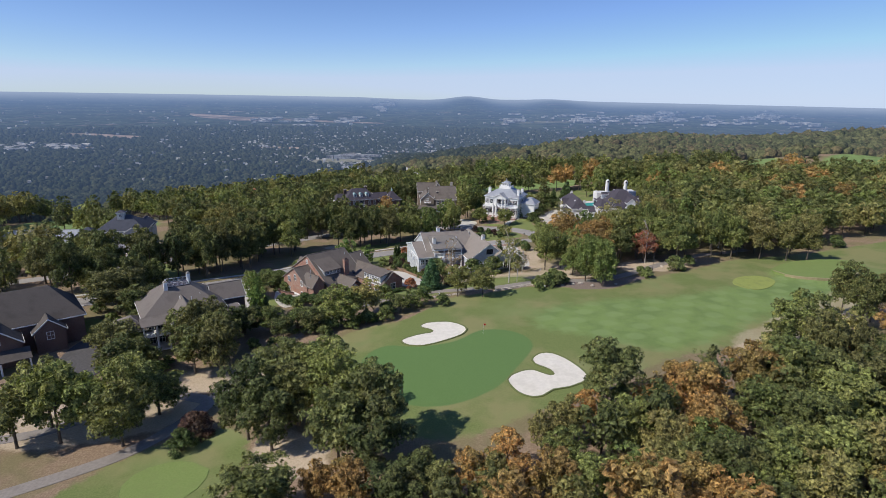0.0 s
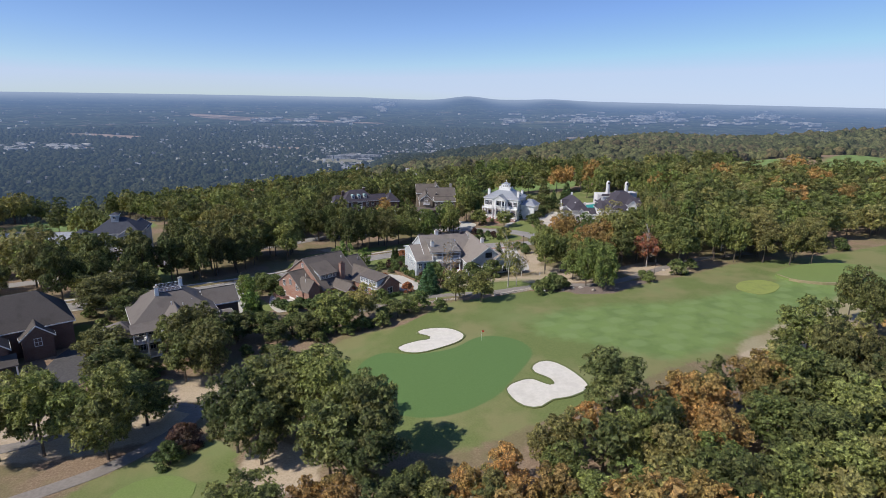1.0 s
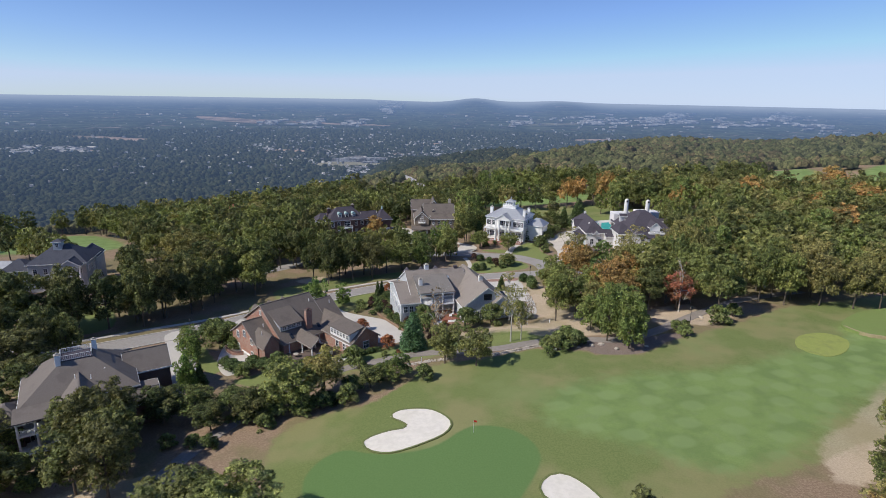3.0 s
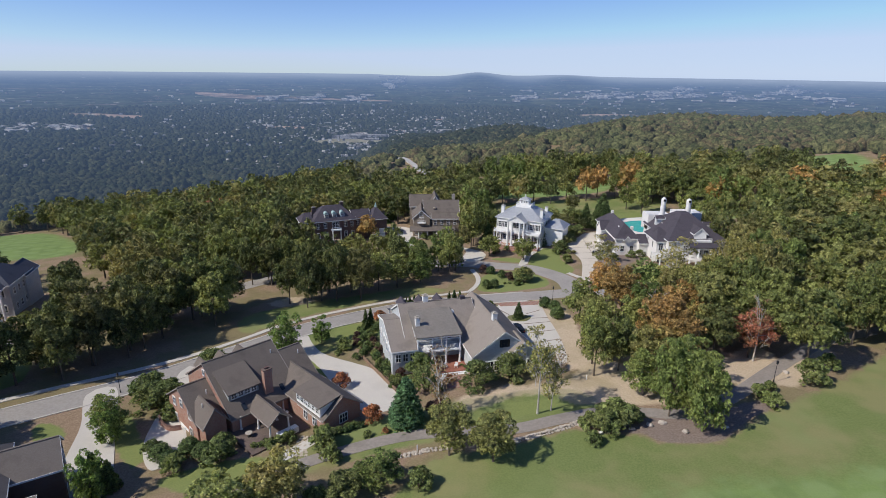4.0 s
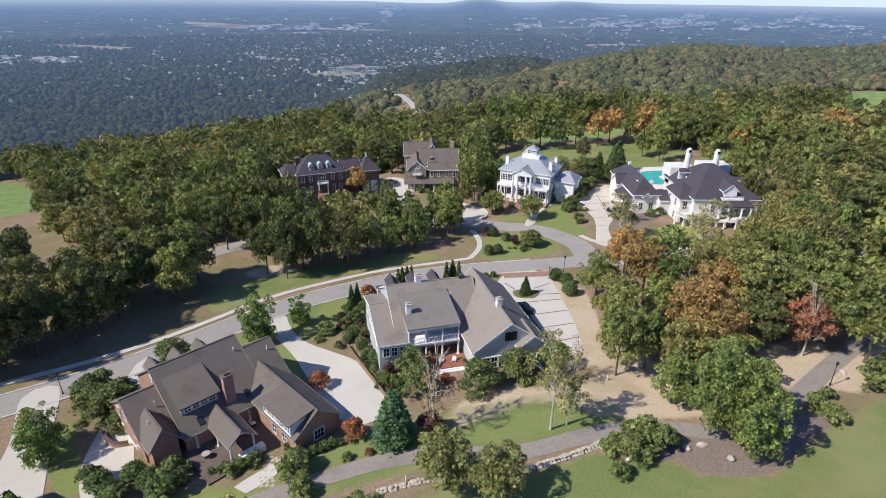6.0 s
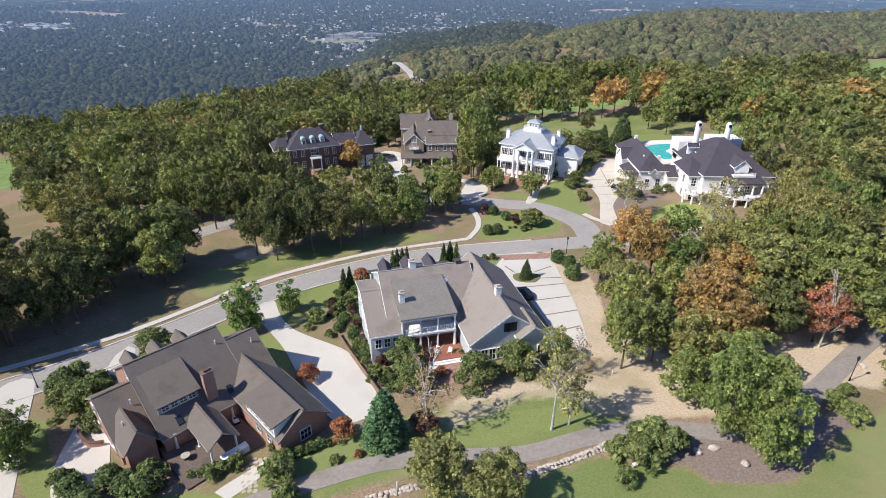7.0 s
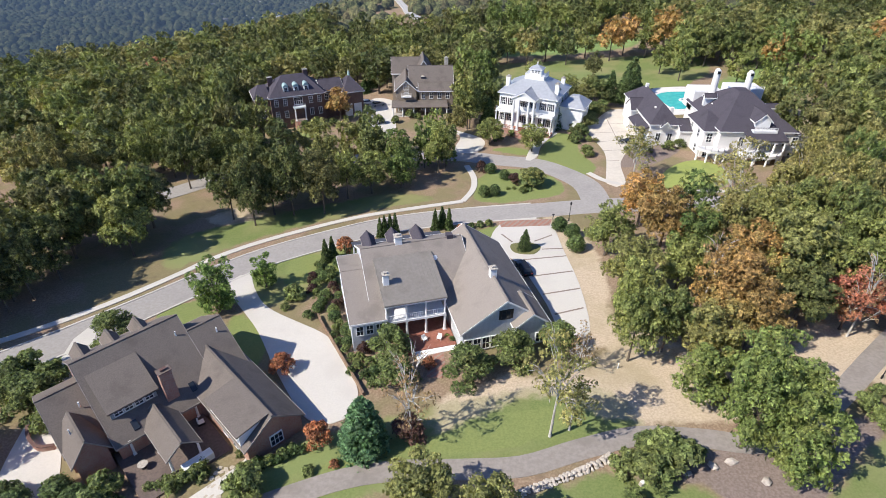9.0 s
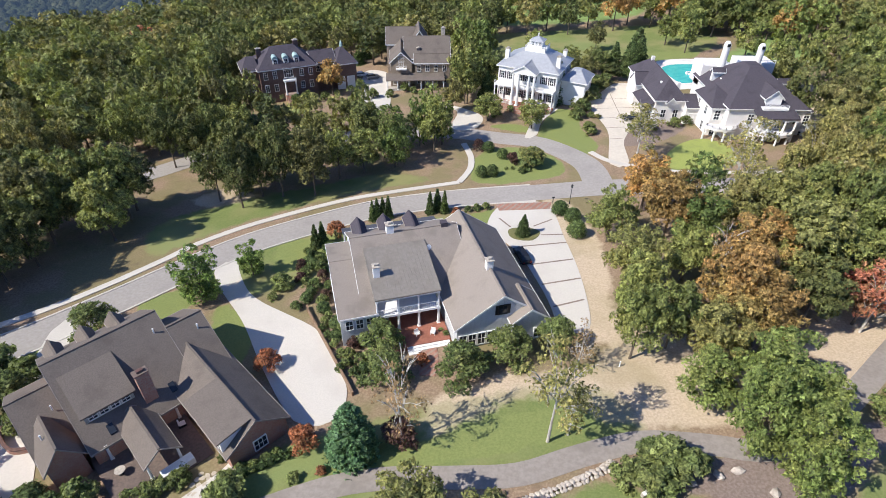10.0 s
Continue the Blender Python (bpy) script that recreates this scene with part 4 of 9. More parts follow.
def make_tree(kind, seed, light=False):
    """One tree 14 m high and 11.6 m across (shrubs and conifers in their own proportions), standing far below the land until copied."""
    rng = np.random.default_rng(seed)
    words, cat = KIND_WORDS[kind]
    ob = thing("shrub" if cat == "shrub" else "conifer" if cat == "conifer" else "tree", Matrix(), words, cat, "garden shrubs" if cat == "shrub" else "trees round the golf course")
    H, R = 14.0, 5.8
    if kind in "cp":
        lobes = [(0, 0, 0.6 + i * 0.56, max(0.5, 4.4 * (1 - i / 24) ** (0.8 if kind == "c" else 0.6)) * rng.uniform(0.85, 1.1)) for i in range(24)]
        V, F = [], []
        for x, y, z, r in lobes:
            k = int(r * (24 if light else 46)) + 8
            a = rng.uniform(0, 2 * math.pi, k)
            q = r * rng.uniform(0.35, 1.05, k)
            V += [(math.cos(t) * u, math.sin(t) * u, z + rng.uniform(-0.3, 0.5) - 0.16 * u, 0.0) for t, u in zip(a, q)]
        pts = np.array([(a, b, c, 0.25) for a, b, c, _ in V])
        V, F = leaf_cards(rng, pts, len(pts) * 2, 0.6 if light else 0.42, False, 0.5)
        bm = bmesh.new()
        add_tube(bm, [(0, 0, -0.3), (0, 0, 6), (0, 0, 13.6)], [0.32, 0.2, 0.04], 8)
    elif kind in "bku":
        lobes = dome_lobes(rng, H, 8.5, 22, 2.0 if kind == "k" else 0.0)
        V, F = leaf_cards(rng, lobes, 800 if light else 3000, 1.2 if light else 0.6, False)
        bm = bmesh.new()
        for i in range(5):
            a = i * 1.26
            add_tube(bm, [(0.5 * math.cos(a), 0.5 * math.sin(a), -0.4), (2.0 * math.cos(a), 2.0 * math.sin(a), 5), (4.2 * math.cos(a), 4.2 * math.sin(a), 9.5)], [0.35, 0.25, 0.06], 6)
    elif kind == "e":
        V, F = leaf_cards(rng, [(0, 0, 4.6, 4.7), (0, 0, 7.6, 4.5), (0, 0, 10.0, 3.5), (0.2, 0, 11.4, 2.2)], 2600, 0.62, False, 0.1)
        bm = bmesh.new()
        add_tube(bm, [(0, 0, -0.4), (0, 0, 2), (0, 0, 6)], [0.4, 0.35, 0.2], 6)
    elif kind in "ws":
        lobes = crown_lobes(rng, H, 4.6, 3.5, 14)
        V, F = leaf_cards(rng, lobes, 420 if kind == "w" else 950, 0.28, False)
        bm = trunk_bm(rng, H, 3.5, lobes, 0.2, 0.9, 14)
        for i in range(44):
            L = lobes[1 + i % 14]
            s = Vector((L[0] * 0.55, L[1] * 0.55, L[2] - 0.9))
            out = Vector((L[0], L[1], 2.2)).normalized()
            e = s + out * rng.uniform(1.4, 2.8) + Vector(rng.uniform(-0.9, 0.9, 3))
            add_tube(bm, [s, s.lerp(e, 0.5) + Vector((0, 0, 0.25)), e], [0.07, 0.045, 0.012], 4)
    else:
        base = 1.2 if kind == "m" else rng.uniform(1.3, 2.0) if kind == "l" else rng.uniform(2.6, 4.6)
        lobes = crown_lobes(rng, H, R, base, 46)
        V, F = leaf_cards(rng, lobes, 720 if light else 4000, 0.72 if light else 0.385, False)
        bm = trunk_bm(rng, H, base, lobes, 0.26, 0.5, 7)
    part("trunk", bm, M_PALEBARK if kind in "ws" else M_BARK, ob)
    put("crown", mesh_of("crown", V.tolist(), F.tolist(), LEAF[kind]), ob)
    TREES.setdefault((kind, light), []).append(ob)
    ob["spare"] = 1
    return ob


STANDING = []
MASS = []


def plant(kind, x, y, h, r, light=False, turn=None):
    """Set a tree of that kind, height and crown radius on the ground."""
    stock = TREES[(kind, light)]
    src = stock[len(STANDING) % len(stock)]
    own_r = {"e": 4.9, "b": 8.5, "k": 8.5, "u": 8.5, "c": 4.4, "p": 4.6, "w": 4.6, "s": 4.6}.get(kind, 5.8)
    turn = (len(STANDING) * 2.399) % 6.283 if turn is None else turn
    m = Matrix.LocRotScale((x, y, lz(x, y) - 0.05), Euler((0, 0, turn)), (r / own_r, r / own_r, h / 14.0))
    if src.get("spare"):
        del src["spare"]
        src.matrix_basis = m
        ob = src
    else:
        ob = copy_thing(src, Matrix())
        ob.matrix_basis = m
    STANDING.append((x, y, r))
    return ob


def massed(kind, x, y, h, r):
    """A tree of the woods behind, which stands among too many to count."""
    MASS.append((kind, x, y, h, r, (len(MASS) * 2.399) % 6.283))
    STANDING.append((x, y, r))


for kd, cnt in (("g", 4), ("d", 4), ("l", 2), ("y", 3), ("o", 2), ("r", 1), ("k", 1), ("b", 3), ("m", 1), ("p", 1), ("c", 2), ("w", 2), ("s", 1), ("e", 1), ("u", 1)):
    for q in range(cnt):
        make_tree(kd, 11 + 7 * q + ord(kd))
for kd in "gdyolbck":
    for q in range(2):
        make_tree(kd, 301 + 5 * q + ord(kd), True)


# single trees and shrubs that stand out, by kind: x, y, height, crown radius
plant("d", -66.6, 197.3, 17.0, 5.5)
plant("d", -72.3, 203.3, 15.5, 5.5)
plant("d", -74.7, 195.4, 13.9, 5.5)
plant("g", -60.4, 202.1, 17.0, 5.4)
plant("g", -68.4, 202.8, 15.5, 5.4)
plant("g", -65.1, 195.4, 13.9, 5.4)
plant("g", -55.4, 204.5, 17.0, 5.3)
plant("g", -61.7, 199.9, 15.5, 5.3)
plant("g", -54.6, 196.6, 13.9, 5.3)
plant("d", -55.7, 208.0, 13.7, 5.9)
plant("d", -69.8, 185.7, 16.5, 4.3)
plant("d", -64.7, 181.8, 15.0, 4.3)
plant("d", -63.8, 188.1, 13.5, 4.3)
massed("g", -66.7, 238.4, 16.4, 4.3)
plant("g", -68.2, 232.2, 14.9, 4.3)
plant("g", -62.0, 234.0, 13.4, 4.3)
plant("d", -34.4, 209.0, 16.0, 4.2)
plant("d", -34.8, 215.3, 14.6, 4.2)
plant("d", -40.0, 211.8, 13.1, 4.2)
plant("d", -36.7, 217.7, 16.4, 4.3)
plant("d", -31.6, 213.8, 15.0, 4.3)
plant("d", -30.8, 220.2, 13.5, 4.3)
plant("d", -27.2, 213.5, 17.0, 4.5)
plant("d", -20.5, 213.9, 15.5, 4.5)
plant("d", -24.2, 219.6, 13.9, 4.5)
plant("g", -21.0, 224.7, 15.0, 3.9)
plant("g", -21.8, 218.9, 13.7, 3.9)
plant("g", -16.4, 221.1, 12.3, 3.9)
plant("g", -45.6, 229.3, 15.3, 4.0)
plant("g", -40.8, 232.8, 13.9, 4.0)
plant("g", -46.2, 235.3, 12.5, 4.0)
massed("g", -13.8, 243.3, 15.2, 4.0)
massed("g", -18.5, 239.8, 13.8, 4.0)
massed("g", -13.1, 237.4, 12.5, 4.0)
plant("l", -6.0, 232.7, 12.2, 5.3)
massed("l", 3.3, 241.5, 13.9, 3.6)
massed("l", 0.8, 236.7, 12.6, 3.6)
massed("l", 6.2, 236.8, 11.4, 3.6)
plant("g", -11.2, 223.6, 10.6, 4.6)
massed("o", -26.5, 273.4, 10.9, 4.5)
massed("g", -27.4, 243.4, 12.3, 5.4)
massed("d", -34.7, 237.9, 13.8, 6.0)
plant("d", -55.6, 227.5, 15.3, 4.0)
plant("d", -49.6, 227.1, 13.9, 4.0)
plant("d", -52.2, 232.5, 12.5, 4.0)
massed("g", -59.8, 248.0, 17.0, 4.5)
massed("g", -66.5, 247.6, 15.5, 4.5)
massed("g", -62.8, 241.9, 13.9, 4.5)
massed("d", -72.4, 241.3, 17.0, 5.1)
massed("d", -71.8, 248.9, 15.5, 5.1)
massed("d", -78.7, 245.7, 13.9, 5.1)
massed("g", -86.1, 241.2, 17.0, 5.3)
massed("g", -80.4, 246.7, 15.5, 5.3)
massed("g", -88.0, 248.9, 13.9, 5.3)
plant("y", -85.3, 226.1, 17.0, 4.9)
plant("y", -90.4, 231.4, 15.5, 4.9)
plant("y", -92.5, 224.3, 13.9, 4.9)
plant("y", -79.7, 217.4, 16.0, 4.2)
plant("y", -76.6, 222.8, 14.5, 4.2)
plant("y", -82.9, 222.8, 13.1, 4.2)
plant("y", -83.0, 214.9, 13.9, 4.6)
massed("d", -51.2, 249.1, 17.0, 4.4)
massed("d", -57.7, 250.6, 15.5, 4.4)
massed("d", -55.8, 244.2, 13.9, 4.4)
massed("g", -44.0, 252.7, 15.3, 4.0)
massed("g", -49.3, 255.6, 13.9, 4.0)
massed("g", -49.2, 249.7, 12.6, 4.0)
massed("o", -74.7, 246.2, 10.4, 4.3)
massed("d", -112.1, 254.6, 17.0, 5.6)
massed("d", -113.0, 245.0, 15.5, 5.6)
massed("d", -104.3, 249.0, 13.9, 5.6)
massed("g", -104.3, 259.1, 17.0, 5.6)
massed("g", -107.5, 251.1, 15.5, 5.6)
massed("g", -98.9, 252.3, 13.9, 5.6)
massed("g", -109.0, 279.2, 17.0, 5.6)
massed("g", -105.8, 270.2, 15.5, 5.6)
massed("g", -99.6, 277.4, 13.9, 5.6)
massed("d", -98.1, 280.8, 17.0, 5.6)
massed("d", -90.4, 284.9, 15.5, 5.6)
massed("d", -97.7, 289.5, 13.9, 5.6)
massed("g", -80.8, 278.0, 17.0, 5.6)
massed("g", -77.8, 285.7, 15.5, 5.6)
massed("g", -86.0, 284.5, 13.9, 5.6)
massed("g", -61.0, 267.8, 17.0, 5.1)
massed("g", -63.6, 274.9, 15.5, 5.1)
massed("g", -68.5, 269.1, 13.9, 5.1)
massed("d", -60.6, 275.3, 17.0, 5.2)
massed("d", -54.3, 280.0, 15.5, 5.2)
massed("d", -61.4, 283.1, 13.9, 5.2)
plant("r", -107.1, 328.5, 13.6, 6.5)
massed("g", -65.6, 311.3, 17.0, 5.6)
massed("g", -66.2, 320.7, 15.5, 5.6)
massed("g", -74.0, 315.5, 13.9, 5.6)
massed("g", -39.9, 327.2, 17.0, 5.6)
massed("g", -31.6, 325.4, 15.5, 5.6)
massed("g", -34.2, 333.5, 13.9, 5.6)
massed("d", -32.9, 378.9, 17.0, 5.6)
massed("d", -32.3, 370.1, 15.5, 5.6)
massed("d", -25.0, 375.0, 13.9, 5.6)
massed("d", -144.8, 313.3, 17.0, 5.6)
massed("d", -134.1, 313.8, 15.5, 5.6)
massed("d", -139.9, 322.9, 13.9, 5.6)
massed("g", -120.8, 281.9, 17.0, 5.6)
massed("g", -127.2, 288.7, 15.5, 5.6)
massed("g", -129.8, 279.7, 13.9, 5.6)
massed("g", -11.6, 341.1, 17.0, 5.6)
massed("g", -18.7, 346.4, 15.5, 5.6)
massed("g", -19.8, 337.6, 13.9, 5.6)
massed("d", 3.4, 352.4, 17.0, 5.6)
massed("d", -5.6, 351.7, 15.5, 5.6)
massed("d", -0.5, 344.2, 13.9, 5.6)
massed("l", 12.6, 298.0, 17.0, 4.8)
massed("l", 17.3, 292.6, 15.5, 4.8)
massed("l", 19.6, 299.4, 13.9, 4.8)
massed("g", 11.6, 269.2, 17.0, 4.6)
massed("g", 13.1, 262.5, 15.5, 4.6)
massed("g", 18.2, 267.1, 13.9, 4.6)
massed("d", 20.3, 387.4, 17.0, 5.6)
massed("d", 27.4, 346.8, 15.5, 5.6)
massed("d", 19.2, 350.3, 13.9, 5.6)
massed("l", 28.6, 385.9, 17.0, 5.0)
massed("l", 28.1, 378.4, 15.5, 5.0)
massed("l", 34.8, 381.7, 13.9, 5.0)
massed("l", 45.4, 387.2, 17.0, 5.6)
massed("l", 37.0, 385.3, 15.5, 5.6)
massed("l", 42.9, 378.9, 13.9, 5.6)
massed("g", 56.6, 383.0, 17.0, 5.6)
massed("g", 51.5, 376.1, 15.5, 5.6)
massed("g", 60.1, 375.1, 13.9, 5.6)
massed("d", 70.3, 377.0, 16.5, 4.3)
massed("d", 64.2, 379.1, 15.0, 4.3)
massed("d", 65.3, 372.8, 13.5, 4.3)
massed("g", 73.7, 377.3, 17.0, 5.6)
massed("g", 81.4, 381.7, 15.5, 5.6)
massed("g", 73.8, 386.2, 13.9, 5.6)
massed("o", 89.6, 330.2, 19.0, 8.3)
massed("g", 90.5, 314.9, 17.0, 5.6)
massed("g", 100.0, 314.5, 15.5, 5.6)
massed("g", 95.7, 323.0, 13.9, 5.6)
massed("g", 85.4, 298.3, 17.0, 4.4)
massed("g", 115.2, 316.2, 17.0, 5.6)
massed("g", 106.9, 311.4, 15.5, 5.6)
massed("g", 115.2, 306.6, 13.9, 5.6)
massed("l", 119.0, 306.0, 17.0, 5.6)
massed("l", 115.6, 296.1, 15.5, 5.6)
massed("l", 125.8, 298.1, 13.9, 5.6)
massed("y", 135.7, 314.0, 17.0, 5.6)
massed("y", 129.4, 304.9, 15.5, 5.6)
massed("y", 140.3, 303.9, 13.9, 5.6)
massed("g", 133.1, 287.3, 17.0, 5.6)
massed("g", 125.3, 281.0, 15.5, 5.6)
massed("g", 134.6, 277.4, 13.9, 5.6)
massed("g", 100.2, 257.3, 16.9, 4.4)
massed("g", 95.4, 261.9, 15.4, 4.4)
massed("g", 93.9, 255.4, 13.9, 4.4)
massed("d", 98.3, 238.1, 17.0, 4.9)
massed("d", 90.9, 238.4, 15.5, 4.9)
plant("d", 94.3, 231.9, 13.9, 4.9)
massed("g", 104.4, 238.9, 17.0, 5.0)
plant("g", 98.5, 234.1, 15.5, 5.0)
plant("g", 105.5, 231.4, 13.9, 5.0)
massed("g", 114.4, 258.8, 17.0, 4.7)
massed("g", 119.2, 264.0, 15.5, 4.7)
massed("g", 112.3, 265.6, 13.9, 4.7)
massed("g", 115.3, 256.8, 17.0, 4.7)
massed("g", 121.6, 253.6, 15.5, 4.7)
massed("g", 121.2, 260.7, 13.9, 4.7)
massed("d", 20.9, 276.0, 10.4, 4.5)
plant("c", 37.4, 261.4, 11.1, 3.7)
massed("g", 46.9, 291.9, 6.5, 3.6)
plant("c", 65.5, 286.3, 12.0, 4.9)
plant("g", 35.2, 191.2, 10.8, 4.7)
plant("o", 44.0, 201.4, 12.4, 5.2)
plant("g", 34.9, 176.8, 11.6, 5.0)
plant("o", 44.9, 191.4, 13.6, 5.1)
plant("l", 48.3, 186.7, 11.3, 4.5)
plant("g", 32.2, 167.4, 13.9, 3.6)
plant("g", 31.2, 162.1, 12.6, 3.6)
plant("g", 36.3, 163.8, 11.4, 3.6)
plant("g", 43.6, 179.1, 10.0, 4.4)
plant("o", 52.6, 176.7, 13.9, 5.2)
plant("o", 45.5, 168.1, 13.8, 5.2)
plant("o", 47.5, 163.7, 12.3, 4.6)
plant("y", 40.3, 160.5, 10.3, 4.5)
plant("g", 57.1, 174.8, 16.0, 6.3)
plant("g", 59.9, 186.6, 14.8, 5.7)
plant("y", 55.4, 188.4, 13.2, 5.2)
plant("g", 68.0, 181.9, 17.7, 4.1)
plant("g", 65.0, 187.0, 16.0, 4.1)
plant("g", 62.1, 181.9, 14.5, 4.1)
plant("y", 76.5, 187.3, 19.2, 4.5)
plant("y", 74.9, 193.4, 17.5, 4.5)
plant("y", 70.4, 189.0, 15.7, 4.5)
plant("g", 72.1, 179.9, 15.0, 5.8)
plant("y", 73.2, 196.2, 17.0, 4.0)
plant("y", 75.7, 201.2, 15.5, 4.0)
plant("y", 70.1, 201.0, 13.9, 4.0)
plant("l", 82.3, 202.1, 18.2, 4.2)
plant("l", 87.7, 199.4, 16.5, 4.2)
plant("l", 87.4, 205.4, 15.0, 4.2)
plant("y", 79.2, 209.2, 16.6, 3.9)
plant("y", 81.3, 204.1, 15.1, 3.9)
plant("y", 84.6, 208.4, 13.6, 3.9)
plant("y", 94.0, 216.0, 15.2, 4.0)
plant("y", 88.4, 217.9, 13.8, 4.0)
plant("y", 89.6, 212.0, 12.5, 4.0)
plant("d", 55.8, 167.7, 11.4, 4.5)
plant("g", 62.4, 173.1, 13.6, 5.3)
plant("g", 68.4, 172.1, 12.6, 5.0)
plant("r", 62.9, 167.6, 10.1, 4.3)
plant("l", 37.6, 154.1, 8.8, 3.8)
plant("l", 44.7, 154.0, 11.7, 5.1)
plant("l", 39.5, 147.0, 13.9, 3.6)
plant("l", 42.9, 142.7, 12.6, 3.6)
plant("l", 44.9, 147.8, 11.4, 3.6)
plant("s", 63.1, 206.9, 16.2, 6.0)
plant("s", 49.4, 223.9, 13.1, 5.4)
plant("m", -31.7, 179.2, 10.7, 4.0)
plant("m", -25.6, 185.7, 7.0, 2.6)
plant("c", 21.1, 194.8, 4.5, 1.5)
plant("p", -3.3, 148.7, 8.8, 3.4)
plant("k", -16.9, 163.3, 3.4, 2.0)
plant("k", -9.2, 150.1, 3.5, 2.0)
plant("w", 2.2, 150.0, 14.5, 3.6)
plant("s", 18.6, 149.4, 16.5, 4.0)
plant("s", 21.0, 150.2, 9.5, 2.9)
plant("w", 24.0, 160.5, 9.0, 2.6)
plant("b", -1.7, 166.0, 5.2, 3.5)
plant("b", -0.4, 159.8, 5.2, 3.5)
plant("b", 9.3, 160.0, 5.5, 3.8)
plant("b", 15.6, 163.2, 5.3, 3.6)
plant("b", 22.0, 164.7, 5.1, 3.4)
plant("b", -44.8, 171.3, 5.5, 3.9)
plant("b", -50.5, 157.6, 5.5, 3.9)
plant("l", -53.7, 149.6, 7.7, 3.3)
plant("b", -48.1, 157.6, 5.5, 3.9)
plant("d", -46.7, 121.7, 7.9, 4.7)
plant("d", -52.5, 110.8, 12.7, 4.6)
plant("d", -52.1, 116.2, 11.6, 4.6)
plant("d", -57.0, 113.9, 10.4, 4.6)
plant("g", -41.1, 123.1, 6.5, 4.0)
plant("d", -97.2, 139.2, 17.0, 4.9)
plant("d", -90.2, 141.6, 15.5, 4.9)
plant("d", -95.8, 146.4, 13.9, 4.9)
plant("d", -83.1, 144.7, 14.4, 3.8)
plant("d", -81.2, 139.4, 13.1, 3.8)
plant("d", -77.6, 143.6, 11.8, 3.8)
plant("d", -82.0, 132.8, 12.7, 7.7)
plant("d", -73.5, 167.0, 17.0, 4.8)
plant("d", -70.9, 173.7, 15.5, 4.8)
plant("d", -78.0, 172.6, 13.9, 4.8)
plant("d", -76.1, 182.0, 17.0, 5.6)
plant("d", -67.7, 181.3, 15.5, 5.6)
plant("d", -71.2, 188.9, 13.9, 5.6)
plant("d", -62.3, 99.9, 9.8, 5.9)
plant("b", -61.4, 106.3, 4.5, 3.0)
plant("b", -34.7, 124.4, 5.5, 3.7)
plant("d", -28.7, 90.3, 11.6, 7.0)
plant("g", -22.4, 91.0, 11.3, 6.9)
plant("y", 103.0, 176.5, 17.0, 4.5)
plant("y", 96.4, 174.8, 15.5, 4.5)
plant("y", 101.1, 169.9, 13.9, 4.5)
plant("g", 92.1, 176.1, 17.5, 4.1)
plant("g", 87.1, 173.2, 15.8, 4.1)
plant("g", 92.1, 170.3, 14.3, 4.1)
plant("y", 108.0, 167.3, 15.4, 4.0)
plant("y", 113.9, 166.2, 14.0, 4.0)
plant("y", 111.9, 171.9, 12.6, 4.0)
plant("g", 71.8, 163.8, 15.8, 6.1)
plant("g", -62.8, 79.6, 14.4, 5.2)
plant("g", -67.1, 84.1, 13.2, 5.2)
plant("g", -68.8, 78.2, 11.9, 5.2)
plant("g", -52.8, 84.4, 13.7, 5.0)
plant("g", -57.5, 81.0, 12.5, 5.0)
plant("g", -52.2, 78.6, 11.3, 5.0)
plant("g", -50.8, 88.0, 9.6, 5.8)
plant("d", -45.2, 102.2, 13.2, 4.7)
plant("d", -47.1, 107.5, 12.0, 4.7)
plant("d", -50.7, 103.2, 10.8, 4.7)
plant("d", -32.1, 78.8, 14.1, 5.1)
plant("d", -27.3, 75.2, 12.8, 5.1)
plant("d", -26.5, 81.1, 11.6, 5.1)
plant("g", -19.0, 81.9, 13.4, 4.9)
plant("g", -21.7, 86.9, 12.2, 4.9)
plant("g", -24.7, 82.0, 11.0, 4.9)
plant("d", -11.3, 73.9, 14.3, 5.2)
plant("d", -16.1, 70.2, 13.0, 5.2)
plant("d", -10.6, 67.8, 11.7, 5.2)
plant("d", 25.7, 80.3, 13.2, 5.8)
plant("g", -24.5, 58.9, 9.3, 5.6)
plant("b", -42.0, 76.9, 3.8, 2.6)
plant("d", 91.0, 118.6, 14.4, 3.8)
plant("d", 91.6, 113.0, 13.1, 3.8)
plant("d", 96.2, 116.3, 11.8, 3.8)
plant("g", 69.8, 100.4, 13.6, 5.9)
plant("d", 65.2, 88.3, 14.1, 3.7)
plant("d", 70.6, 87.3, 12.8, 3.7)
plant("d", 68.8, 92.5, 11.5, 3.7)
plant("o", 49.2, 81.6, 11.5, 4.8)
plant("o", 38.3, 75.7, 10.5, 4.4)
plant("g", 54.9, 80.6, 12.5, 5.4)
plant("d", -73.2, 127.9, 9.8, 6.0)
plant("d", -70.3, 109.9, 8.8, 5.4)
plant("b", -67.3, 112.7, 5.3, 3.5)
plant("d", -64.9, 121.1, 7.7, 4.7)
plant("b", 26.5, 223.5, 4.5, 3.2, True)
plant("b", 23.7, 220.5, 1.5, 1.0, True)
plant("b", 28.8, 202.0, 2.2, 1.5, True)
plant("b", 30.5, 199.1, 2.0, 1.4, True)
plant("b", 29.8, 193.9, 2.2, 1.5, True)
plant("c", -16.4, 193.9, 5.0, 1.1, True)
plant("c", -15.3, 194.9, 5.0, 1.1, True)
plant("k", -13.4, 197.8, 3.0, 2.0, True)
plant("b", -16.5, 185.1, 1.8, 1.2, True)
